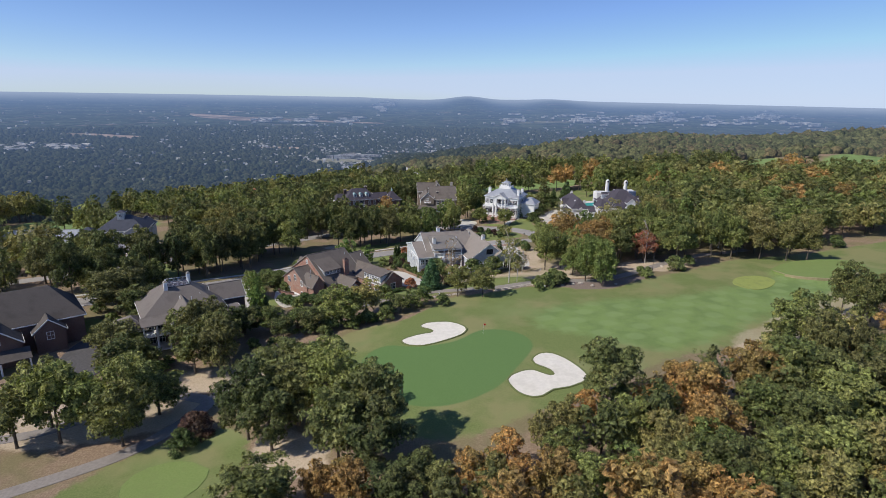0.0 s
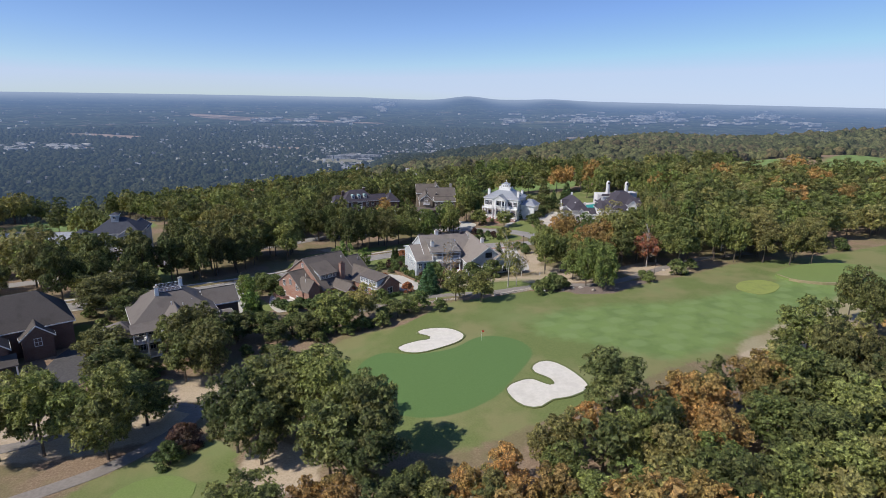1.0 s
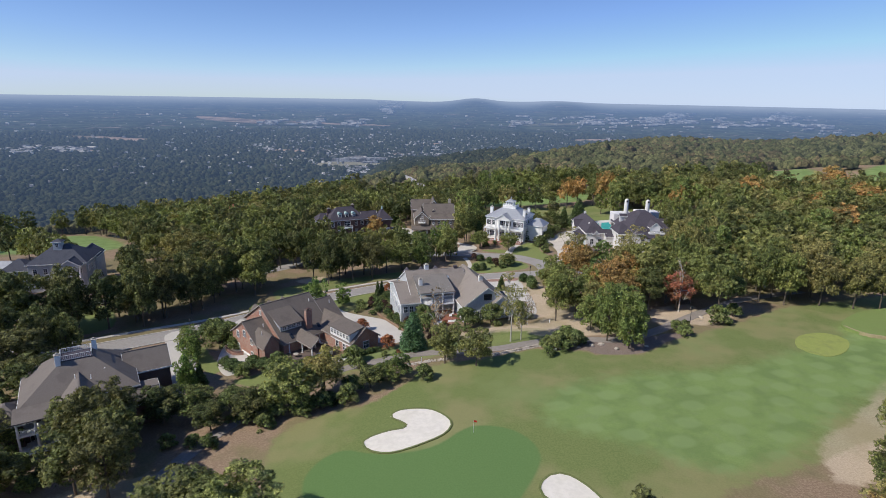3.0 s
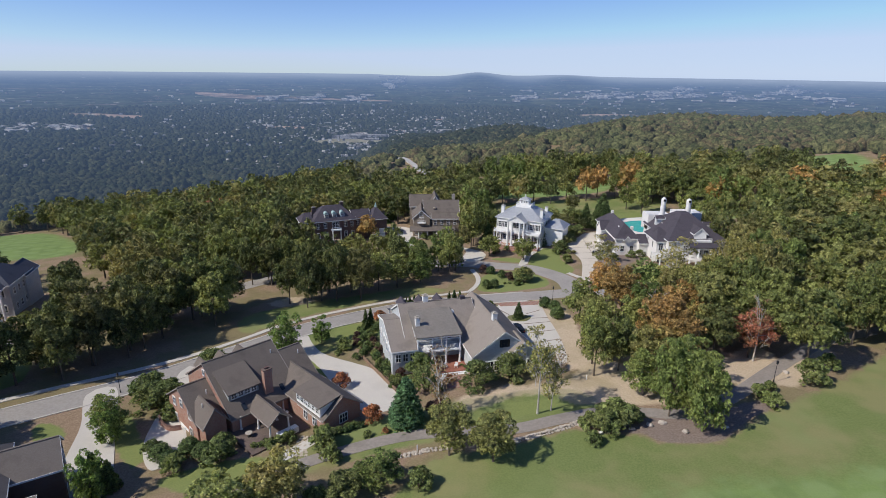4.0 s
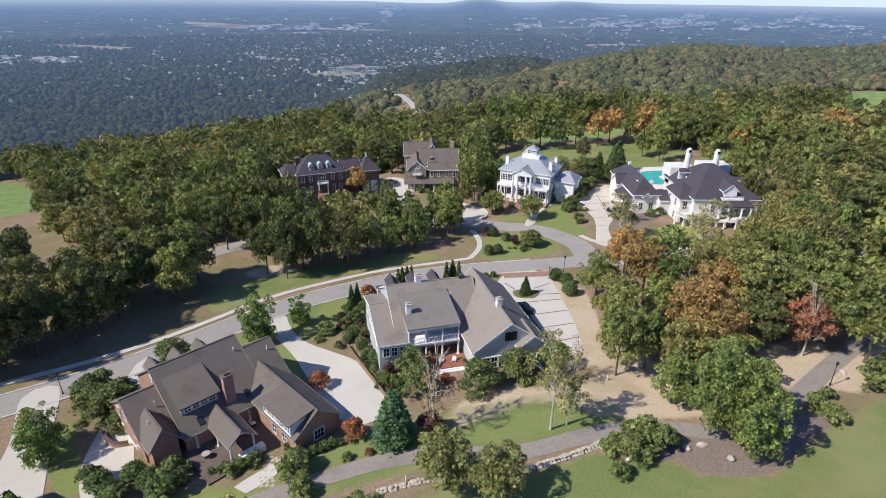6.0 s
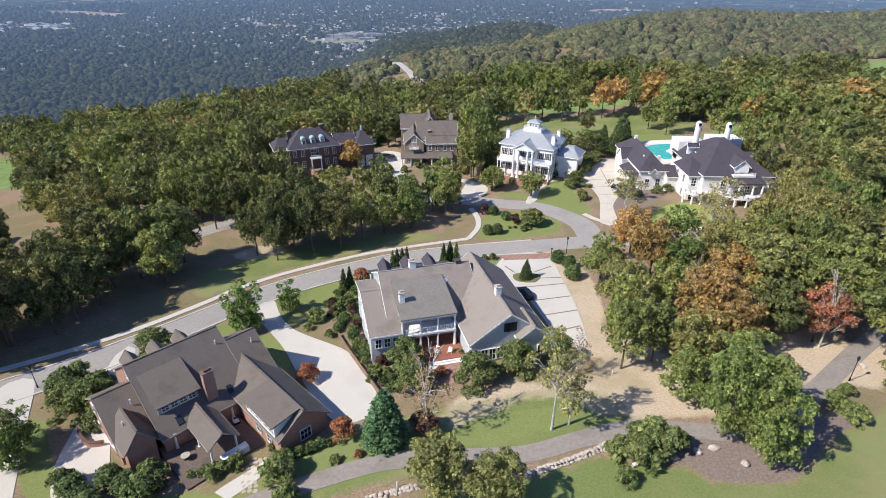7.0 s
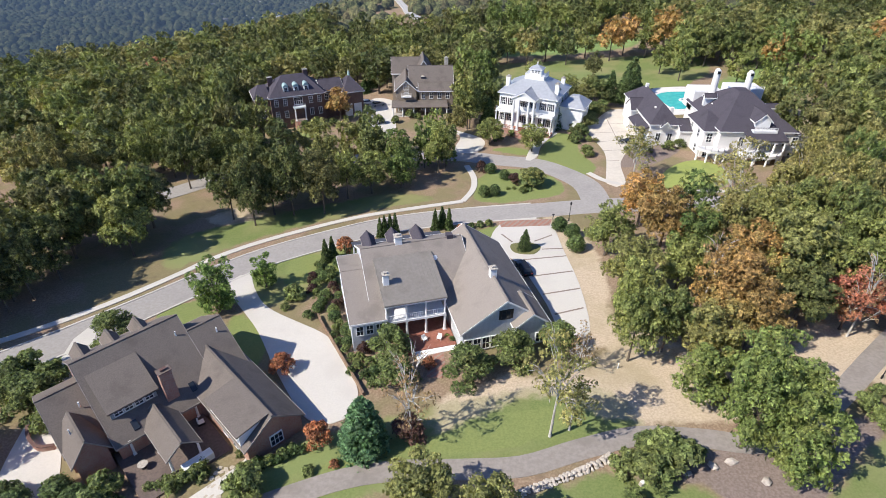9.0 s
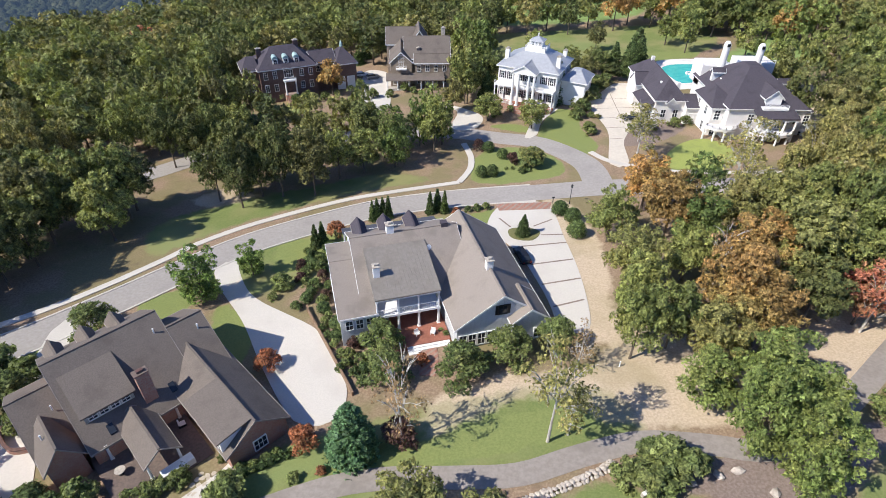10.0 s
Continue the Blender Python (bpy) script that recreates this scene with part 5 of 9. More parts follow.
plant("b", -14.2, 181.3, 2.0, 1.4, True)
plant("b", -12.1, 177.2, 1.8, 1.2, True)
plant("b", -14.3, 186.8, 1.8, 1.2, True)
plant("b", -16.5, 190.7, 1.9, 1.3, True)
plant("b", -11.9, 181.6, 1.4, 1.0, True)
plant("b", -19.6, 181.8, 2.9, 2.0, True)
plant("b", -16.0, 176.0, 1.6, 1.1, True)
plant("b", -20.4, 178.8, 1.4, 1.0, True)
plant("c", -6.1, 202.9, 5.0, 1.0, True)
plant("c", -5.0, 203.3, 5.0, 1.0, True)
plant("c", -4.0, 203.7, 5.0, 1.0, True)
plant("c", -7.0, 202.7, 4.6, 0.9, True)
plant("c", 4.1, 204.7, 5.0, 1.0, True)
plant("c", 5.5, 205.8, 5.0, 1.2, True)
plant("c", 6.9, 204.9, 5.0, 1.0, True)
plant("b", -11.0, 170.9, 1.2, 0.8, True)
plant("b", -9.8, 169.1, 1.3, 0.9, True)
plant("b", -8.5, 167.2, 1.4, 0.9, True)
plant("b", -7.3, 165.2, 1.3, 0.9, True)
plant("b", -6.2, 163.2, 1.4, 1.0, True)
plant("b", -4.9, 161.4, 1.4, 1.0, True)
plant("b", -4.4, 163.6, 1.7, 1.2, True)
plant("b", -3.5, 159.5, 1.6, 1.1, True)
plant("b", -7.0, 162.3, 1.2, 0.8, True)
plant("b", -15.8, 147.3, 1.3, 0.9, True)
plant("b", -14.5, 147.5, 1.3, 0.9, True)
plant("b", -13.1, 148.4, 1.3, 0.9, True)
plant("b", -12.3, 149.3, 1.1, 0.7, True)
plant("b", -16.0, 143.6, 3.9, 2.7, True)
plant("b", -22.3, 146.0, 2.0, 1.4, True)
plant("b", -23.7, 145.2, 1.8, 1.2, True)
plant("b", -32.3, 143.9, 3.4, 2.4, True)
plant("b", -24.8, 144.0, 1.8, 1.2, True)
plant("b", -9.4, 145.8, 1.2, 0.9, True)
plant("k", -6.6, 146.5, 1.1, 0.7, True)
plant("b", -54.4, 161.9, 4.4, 3.0, True)
plant("b", -53.5, 163.8, 4.1, 2.8, True)
plant("b", -49.4, 162.5, 3.6, 2.5, True)
plant("b", -49.8, 159.0, 2.8, 1.9, True)
plant("b", -45.5, 154.0, 2.9, 2.0, True)
plant("b", 30.3, 145.4, 4.5, 3.1, True)
plant("b", 25.9, 144.3, 3.0, 2.0, True)
plant("b", 28.7, 146.5, 3.1, 2.1, True)
plant("b", 34.1, 145.7, 1.9, 1.3, True)
plant("b", 61.9, 248.2, 3.1, 2.1, True)
plant("b", 65.9, 246.7, 2.9, 2.0, True)
plant("b", 70.7, 246.1, 3.6, 2.5, True)
plant("b", 42.2, 239.3, 3.1, 2.1, True)
plant("b", 43.5, 253.1, 3.5, 2.4, True)
plant("b", 41.2, 248.9, 3.2, 2.2, True)
plant("b", 42.4, 259.2, 3.4, 2.4, True)
plant("b", 50.0, 269.0, 4.2, 2.9, True)
plant("b", 25.7, 267.8, 2.5, 1.7, True)
plant("b", 22.4, 268.3, 2.5, 1.7, True)
plant("b", 25.4, 273.7, 2.1, 1.4, True)
plant("b", 56.8, 152.3, 2.8, 1.9, True)
plant("b", 59.8, 154.5, 2.0, 1.3, True)
plant("b", 13.3, 205.2, 1.5, 1.0, True)
plant("b", 15.1, 205.5, 1.5, 1.1, True)
plant("b", 11.6, 204.9, 1.3, 0.9, True)
plant("k", 9.2, 203.9, 1.6, 1.0, True)
plant("b", -32.8, 268.2, 3.6, 2.5, True)
plant("b", -36.0, 266.9, 3.1, 2.1, True)
plant("b", -45.3, 263.6, 4.1, 2.8, True)
plant("b", -28.0, 269.4, 2.6, 1.8, True)
plant("b", -59.6, 282.4, 3.5, 2.4, True)
plant("b", -5.1, 274.4, 2.6, 1.8, True)
plant("b", -9.1, 270.3, 2.3, 1.6, True)
plant("b", -2.4, 272.4, 2.1, 1.4, True)
plant("b", -14.2, 269.6, 3.1, 2.1, True)
plant("c", -22.9, 304.9, 5.0, 2.5, True)
plant("c", -20.8, 312.9, 5.0, 3.1, True)
plant("c", 58.6, 247.8, 5.0, 1.6, True)
plant("c", 65.4, 246.0, 5.0, 1.5, True)
plant("b", 7.2, 168.2, 1.0, 0.7, True)
plant("b", 6.4, 168.9, 1.0, 0.7, True)
plant("k", 3.0, 168.3, 1.3, 0.9, True)
plant("b", 12.2, 167.7, 1.1, 0.8, True)
plant("b", 13.4, 167.8, 1.1, 0.8, True)
plant("b", -6.5, 170.3, 1.5, 1.1, True)
plant("k", 4.0, 162.9, 1.7, 1.1, True)
plant("b", -18.4, 148.8, 1.0, 0.7, True)
plant("b", -14.1, 139.7, 2.7, 1.9, True)
plant("b", -9.1, 134.7, 3.0, 2.0, True)
plant("b", -0.3, 132.3, 3.2, 2.2, True)
plant("b", -32.1, 141.1, 4.0, 2.8, True)
plant("b", -31.6, 121.3, 3.5, 2.4, True)
plant("b", -35.2, 113.7, 2.7, 1.8, True)
plant("b", -38.1, 114.3, 2.4, 1.6, True)
plant("b", -42.5, 114.7, 2.4, 1.7, True)
plant("b", -58.1, 103.8, 2.7, 1.9, True)
plant("b", -57.9, 106.5, 2.4, 1.7, True)
plant("b", -62.8, 103.6, 2.8, 1.9, True)
plant("b", -48.9, 110.4, 3.1, 2.1, True)
plant("b", -48.8, 114.6, 2.8, 1.9, True)
plant("b", -43.5, 143.5, 2.9, 2.0, True)
plant("b", -38.2, 139.4, 3.2, 2.2, True)
plant("c", -49.1, 137.4, 5.0, 2.0, True)
plant("c", -45.9, 135.8, 5.0, 1.6, True)
plant("b", -46.9, 134.6, 2.4, 1.6, True)
plant("b", -30.8, 126.6, 3.3, 2.2, True)
plant("b", -26.3, 122.6, 3.8, 2.6, True)
plant("b", -23.1, 124.0, 4.3, 3.0, True)
plant("b", -18.5, 123.7, 3.8, 2.6, True)
plant("b", -14.1, 125.5, 3.8, 2.6, True)
plant("b", 28.0, 143.1, 3.9, 2.7, True)
plant("b", 31.7, 144.7, 4.0, 2.8, True)
plant("b", 68.9, 157.4, 4.5, 3.2, True)
plant("b", 74.7, 161.8, 3.4, 2.4, True)
plant("b", 57.8, 149.5, 2.6, 1.8, True)
plant("b", 25.5, 140.1, 2.3, 1.6, True)
plant("b", -87.5, 140.6, 3.3, 2.2, True)
plant("b", -87.7, 134.3, 3.2, 2.2, True)
plant("b", -79.8, 126.3, 3.4, 2.3, True)
plant("b", 124.9, 181.5, 4.5, 3.2, True)
plant("b", 135.3, 184.0, 4.4, 3.1, True)
plant("y", 16.9, 71.9, 8.1, 3.5)
plant("o", 21.0, 74.9, 7.0, 2.6)
plant("y", 13.2, 69.6, 7.0, 2.4)
plant("o", 7.7, 64.3, 7.7, 3.2)
plant("y", 5.2, 61.6, 7.0, 2.7)
plant("o", 2.3, 61.8, 7.0, 2.4)
plant("o", 31.5, 77.6, 7.0, 2.9)
plant("o", 36.9, 82.4, 7.4, 3.1)
plant("g", 25.2, 69.7, 9.1, 4.0)
plant("y", 29.2, 65.7, 8.9, 3.9)
plant("o", 36.7, 68.6, 9.9, 4.1)
plant("l", 35.1, 64.9, 8.1, 3.5)
plant("g", 45.3, 71.2, 10.0, 4.4)
plant("d", 49.3, 67.3, 11.0, 4.8)
plant("g", 56.3, 69.5, 11.7, 5.1)
plant("d", 64.5, 76.1, 11.5, 5.0)
plant("d", 34.9, 59.0, 9.6, 4.2)
plant("g", 42.3, 59.5, 10.0, 4.4)
plant("g", 48.4, 60.2, 10.4, 4.5)
plant("y", 53.1, 59.8, 10.7, 4.7)
plant("o", 29.1, 56.7, 8.6, 3.6)
plant("l", 22.8, 60.1, 7.4, 3.2)
plant("g", 17.2, 57.8, 8.0, 3.5)
plant("o", 12.6, 58.9, 8.3, 3.5)
plant("g", 15.4, 65.0, 7.6, 3.3)
plant("o", 8.4, 58.8, 7.3, 3.1)
plant("d", -7.1, 59.8, 7.4, 4.5)
plant("o", -12.9, 60.7, 7.6, 3.2)
plant("o", -17.4, 61.6, 7.0, 2.8)
plant("d", 59.1, 79.8, 11.4, 5.0)
plant("g", 62.8, 96.2, 8.7, 3.8)
plant("g", 37.1, 56.2, 7.6, 3.3)
plant("y", 43.8, 54.4, 9.7, 4.2)
plant("g", -1.4, 59.9, 6.4, 2.9)
plant("d", -4.4, 63.6, 6.4, 3.1)
plant("g", 12.4, 262.5, 14.5, 5.0)
plant("c", 38.6, 264.0, 8.0, 2.4)
plant("d", 17.5, 270.0, 9.0, 3.6)
plant("c", 58.0, 282.0, 9.5, 3.0)
plant("c", 62.0, 279.0, 10.0, 2.8)
plant("c", 65.6, 283.0, 10.0, 3.0)
plant("g", 52.0, 283.0, 8.0, 4.0)
plant("b", 46.5, 287.0, 5.0, 3.2)
plant("d", -12.0, 234.0, 13.0, 4.4)
plant("l", -4.4, 226.0, 13.0, 4.2)
plant("g", 4.4, 233.8, 14.0, 4.4)
plant("y", 9.0, 256.0, 10.0, 3.6)
plant("b", 52.6, 240.6, 1.6, 1.3)
plant("b", 55.8, 243.4, 1.5, 1.2)
plant("b", 57.5, 240.0, 2.2, 1.6)
plant("b", 63.0, 240.4, 2.6, 1.9)
plant("b", 66.4, 242.0, 2.4, 1.8)
plant("s", 53.5, 236.0, 8.0, 3.6)
plant("d", -101.6, 159.5, 16.0, 5.2)
plant("g", -106.5, 164.0, 15.0, 5.0)
plant("d", -91.0, 157.0, 10.5, 4.6)
plant("d", -112.0, 169.0, 15.0, 5.2)
plant("d", -83.6, 173.6, 12.0, 4.4)
plant("d", -77.0, 170.0, 14.0, 4.6)
plant("d", -96.0, 204.0, 13.5, 4.8)
plant("d", -91.5, 197.5, 12.5, 4.4)
plant("d", -99.5, 210.0, 13.0, 4.6)
plant("g", -127.5, 190.5, 8.5, 3.8)
plant("d", -121.0, 186.5, 7.0, 3.2)
plant("s", 77.0, 209.5, 14.2, 4.5)
plant("s", 85.0, 217.5, 12.0, 4.2)
plant("s", 60.5, 199.0, 14.2, 4.2)
plant("w", 72.0, 195.5, 13.5, 4.0)
plant("s", 88.0, 205.5, 15.3, 4.7)
plant("w", 47.0, 176.0, 13.0, 3.6)
plant("s", 96.0, 186.0, 13.0, 4.2)
plant("w", 63.0, 166.0, 13.5, 3.6)

# the planted island and the gardens round the white house
for kd, x, y, h, r in (("e", 14.9, 219.6, 2.9, 1.35), ("e", 17.3, 219.8, 2.9, 1.35), ("e", 20.2, 228.3, 2.6, 1.3), ("u", 22.2, 225.4, 2.9, 1.75), ("g", 26.3, 223.6, 4.6, 3.3), ("u", 15.0, 233.2, 3.0, 1.7), ("e", 17.2, 232.4, 2.6, 1.5),
                       ("b", 20.6, 222.6, 0.7, 0.6), ("b", 22.0, 222.6, 0.7, 0.6), ("b", 24.0, 222.2, 0.8, 0.7),
                       ("g", 18.2, 250.2, 7.4, 4.4), ("g", 28.8, 244.0, 7.4, 4.5), ("c", 18.4, 263.6, 8.6, 2.8), ("b", 20.6, 253.0, 2.2, 1.8), ("b", 24.5, 255.5, 1.8, 1.5),
                       ("e", 28.9, 202.0, 3.0, 1.6), ("e", 30.8, 199.0, 3.0, 1.5), ("e", 30.4, 193.6, 3.4, 1.7),
                       ("d", 41.4, 251.6, 3.6, 2.3), ("b", 43.2, 254.6, 3.2, 2.2), ("d", 45.6, 258.4, 4.0, 2.6), ("b", 48.0, 262.4, 3.6, 2.4), ("d", 50.6, 267.0, 4.4, 2.8), ("b", 53.0, 271.0, 4.0, 2.6), ("d", 55.8, 275.2, 5.4, 3.0),
                       ("g", 44.0, 270.0, 6.5, 3.6), ("d", 49.0, 275.0, 7.5, 3.6), ("g", 53.0, 280.5, 8.0, 3.8), ("d", 44.5, 280.0, 7.0, 3.6), ("b", 42.3, 241.6, 2.2, 1.5), ("b", 44.6, 249.0, 1.6, 1.2),
                       ("y", 46.3, 248.2, 1.3, 1.0)):
    plant(kd, x, y, h, r)
# trees and dark undergrowth between the brick house and the fairway
for kd, x, y, h, r in (("g", -24.4, 123.6, 10.4, 5.3), ("y", -19.2, 129.0, 10.2, 4.9), ("l", -6.0, 133.4, 5.6, 3.4), ("g", 3.8, 139.2, 8.8, 4.1), ("g", 10.2, 137.0, 8.4, 3.9), ("d", -30.5, 121.6, 6.4, 3.8), ("b", -14.0, 129.5, 3.4, 2.6), ("d", -10.6, 130.2, 4.6, 3.0),
                       ("b", -17.6, 125.6, 2.4, 2.0), ("b", -21.4, 121.6, 2.2, 1.9), ("b", -27.6, 119.0, 2.6, 2.2), ("d", -37.0, 119.0, 5.4, 3.4), ("m", -52.0, 146.5, 8.0, 2.6), ("m", -47.2, 133.4, 8.6, 2.6)):
    plant(kd, x, y, h, r)
# tall oaks before the slate roofed house, and beside the street
for kd, x, y, h, r in (("d", -93.2, 166.4, 17.0, 5.9), ("d", -98.2, 157.4, 17.0, 6.0), ("d", -87.6, 163.0, 9.6, 4.4), ("d", -71.6, 173.6, 14.0, 4.6), ("d", -79.0, 178.0, 15.0, 5.0), ("d", -66.0, 177.6, 12.0, 4.2), ("d", -110.0, 150.0, 16.0, 5.6), ("u", 1.8, 150.2, 3.6, 2.5), ("e", -37.8, 144.0, 2.8, 1.7), ("e", -35.1, 142.7, 2.8, 1.7), ("e", -41.9, 142.6, 2.8, 1.7), ("e", -39.3, 140.7, 2.8, 1.7), ("d", -81.0, 164.5, 16.0, 5.0), ("d", -87.0, 160.0, 15.0, 4.8), ("u", -41.5, 81.2, 4.2, 3.2)):
    plant(kd, x, y, h, r)
for kd, x, y, h, r in (("d", -126, 219, 13, 4.8), ("g", -134, 226, 14, 5.2), ("d", -142, 232, 14, 5.2), ("d", -150, 238, 15, 5.4), ("g", -158, 243, 14, 5.2), ("d", -168, 246, 14, 5.2)):
    plant(kd, x, y, h, r, True)


# ---- houses ----
WINDOWS = {}


def window(parent, x, y, z, w, h, face, trim=None, bars=(1, 1), label=""):
    """A framed window whose middle is at x, y, z and which faces that way (degrees from the house's +x axis)."""
    key = (round(w, 2), round(h, 2), trim.name if trim else "", bars)
    if key not in WINDOWS:
        t = 0.11
        ring = [[(sx * (w / 2 + g), yy, sz * (h / 2 + g)) for sx, sz in ((-1, -1), (1, -1), (1, 1), (-1, 1))] for g, yy in ((t, -0.1), (0, -0.1), (0, 0.08), (t, 0.08))]
        me = mesh_of("window", sum(ring, []), [(4 * a + i, 4 * a + (i + 1) % 4, 4 * b + (i + 1) % 4, 4 * b + i) for a, b in ((0, 1), (1, 2), (2, 3), (3, 0)) for i in range(4)], trim or M_WHITE)
        bars_of = []
        for x0, y0, z0, x1, y1, z1 in [(-w / 2 + w * (i + 1) / (bars[0] + 1) - 0.035, -0.06, -h / 2, -w / 2 + w * (i + 1) / (bars[0] + 1) + 0.035, 0.03, h / 2) for i in range(bars[0])] + [(-w / 2, -0.055, -h / 2 + h * (i + 1) / (bars[1] + 1) - 0.035, w / 2, 0.025, -h / 2 + h * (i + 1) / (bars[1] + 1) + 0.035) for i in range(bars[1])]:
            bm = box_bm(x0, y0, z0, x1, y1, z1)
            bar = bpy.data.meshes.new("glazing_bar")
            bm.to_mesh(bar)
            bm.free()
            bar.materials.append(trim or M_WHITE)
            bars_of.append(bar)
        pane = mesh_of("pane", [(-w / 2, -0.02, -h / 2), (w / 2, -0.02, -h / 2), (w / 2, -0.02, h / 2), (-w / 2, -0.02, h / 2), (-w / 2, 0.06, -h / 2), (w / 2, 0.06, -h / 2), (w / 2, 0.06, h / 2), (-w / 2, 0.06, h / 2)],
                       [(0, 1, 2, 3), (7, 6, 5, 4), (0, 4, 5, 1), (1, 5, 6, 2), (2, 6, 7, 3), (3, 7, 4, 0)], M_GLASS)
        WINDOWS[key] = (me, pane, bars_of)
    me, pane, bars_of = WINDOWS[key]
    m = pose(x, y, z, 0, 0, face + 90)
    ob = put("window", me, parent, label, m)
    put("pane", pane, ob)
    for bar in bars_of:
        put("glazing_bar", bar, ob)
    return ob


def row_of(parent, p, q, n, z, w, h, face, trim=None, bars=(1, 1)):
    """n windows evenly between two points of a wall."""
    for i in range(n):
        t = (i + 0.5) / n
        window(parent, p[0] + (q[0] - p[0]) * t, p[1] + (q[1] - p[1]) * t, z, w, h, face, trim, bars)


def swap(axis, m, a):
    return (m, a) if axis == "x" else (a, m)


def gable(parent, axis, m0, m1, a0, ze0, ar, zr, a1, ze1, z0, wall, roof, over=0.45, walls=True, thick=0.22, trim=True, roof_label="", board=None):
    """A block under a ridge roof. axis: the ridge's way; m0, m1: its ends; a0, ar, a1: front eave, ridge, back eave across it."""
    s0, s1 = (zr - ze0) / (ar - a0), (zr - ze1) / (a1 - ar)
    if walls:
        bm = bmesh.new()
        prof = [(a0 + over, z0), (a1 - over, z0), (a1 - over, ze1 + s1 * over - thick), (ar, zr - thick), (a0 + over, ze0 + s0 * over - thick)]
        ends = []
        for m in (m0 + over * 0.6, m1 - over * 0.6):
            ends.append([bm.verts.new((*swap(axis, m, a), z)) for a, z in prof])
        bm.faces.new(ends[0])
        bm.faces.new(ends[1][::-1])
        for i in range(5):
            bm.faces.new((ends[0][i], ends[1][i], ends[1][(i + 1) % 5], ends[0][(i + 1) % 5]))
        part("wall", bm, wall, parent)
    for a, z in ((a0, ze0), (a1, ze1)):
        q = [(*swap(axis, m0, a), z), (*swap(axis, m1, a), z), (*swap(axis, m1, ar), zr), (*swap(axis, m0, ar), zr)]
        ob = slab("roof", parent, q, thick, roof, roof_label)
    c0, c1 = swap(axis, m0 + 0.02, ar - 0.14), swap(axis, m1 - 0.02, ar + 0.14)
    part("ridge_cap", box_bm(min(c0[0], c1[0]), min(c0[1], c1[1]), zr - 0.1, max(c0[0], c1[0]), max(c0[1], c1[1]), zr + 0.05), roof, ob)
    if trim:
        for m, d in ((m0, -0.05), (m1, 0.05)):
            for a, z in ((a0, ze0), (a1, ze1)):
                q = [(*swap(axis, m, a), z + 0.03), (*swap(axis, m + d, a), z + 0.03), (*swap(axis, m + d, ar), zr + 0.03), (*swap(axis, m, ar), zr + 0.03)]
                slab("fascia", parent, q, thick + (0.02 if board else 0.1), board or M_WHITE, "taupe fascia board" if board else "white painted fascia board")
        for a, z, d in ((a0, ze0, -0.06), (a1, ze1, 0.06)):
            c0, c1 = swap(axis, m0, a), swap(axis, m1, a + d)
            block("gutter", parent, min(c0[0], c1[0]), min(c0[1], c1[1]), z - thick - 0.06, max(c0[0], c1[0]), max(c0[1], c1[1]), z, board or M_WHITE, "taupe gutter" if board else "white gutter")
    return ob


def hip(parent, x0, x1, y0, y1, ze, rx0, rx1, ry0, ry1, zr, z0, wall, roof, over=0.5, thick=0.22, walls=True):
    """A block under a hipped roof with a flat or ridged top rx0..rx1, ry0..ry1."""
    if walls:
        part("wall", box_bm(x0 + over, y0 + over, z0, x1 - over, y1 - over, ze + 0.05), wall, parent)
    bm = bmesh.new()
    lo = [(x0, y0, ze), (x1, y0, ze), (x1, y1, ze), (x0, y1, ze)]
    hi = [(rx0, ry0, zr), (rx1, ry0, zr), (rx1, ry1, zr), (rx0, ry1, zr)]
    L, Hh = [bm.verts.new(p) for p in lo], [bm.verts.new(p) for p in hi]
    B = [bm.verts.new((p[0], p[1], p[2] - thick)) for p in lo]
    for i in range(4):
        j = (i + 1) % 4
        bm.faces.new((L[i], L[j], Hh[j], Hh[i]))
        bm.faces.new((B[j], B[i], L[i], L[j])[::-1])
    bm.faces.new(Hh)
    bm.faces.new(B[::-1])
    bmesh.ops.remove_doubles(bm, verts=bm.verts, dist=0.001)
    part("roof", bm, roof, parent)
    for xa, ya, xb, yb in ((x0 - 0.06, y0 - 0.06, x1 + 0.06, y0 - 0.005), (x0 - 0.06, y1 + 0.005, x1 + 0.06, y1 + 0.06), (x0 - 0.06, y0 - 0.005, x0 - 0.005, y1 + 0.005), (x1 + 0.005, y0 - 0.005, x1 + 0.06, y1 + 0.005)):
        block("fascia", parent, xa, ya, ze - thick - 0.05, xb, yb, ze - 0.02, M_WHITE, "white painted fascia board")


def chimney(parent, x, y, w, d, z0, z1, mat, label="", cap=True):
    bm = box_bm(x - w / 2, y - d / 2, z0, x + w / 2, y + d / 2, z1, 0.03)
    ob = part("chimney", bm, mat, parent, label)
    if cap:
        bm = box_bm(x - w / 2 - 0.1, y - d / 2 - 0.1, z1, x + w / 2 + 0.1, y + d / 2 + 0.1, z1 + 0.12, 0.02)
        add_box(bm, x - w / 4, y - d / 4, z1 + 0.12, x + w / 4, y + d / 4, z1 + 0.4)
        part("chimney_cap", bm, M_STONE if mat is not M_BRICK else M_BRICK_DARK, ob)
    return ob


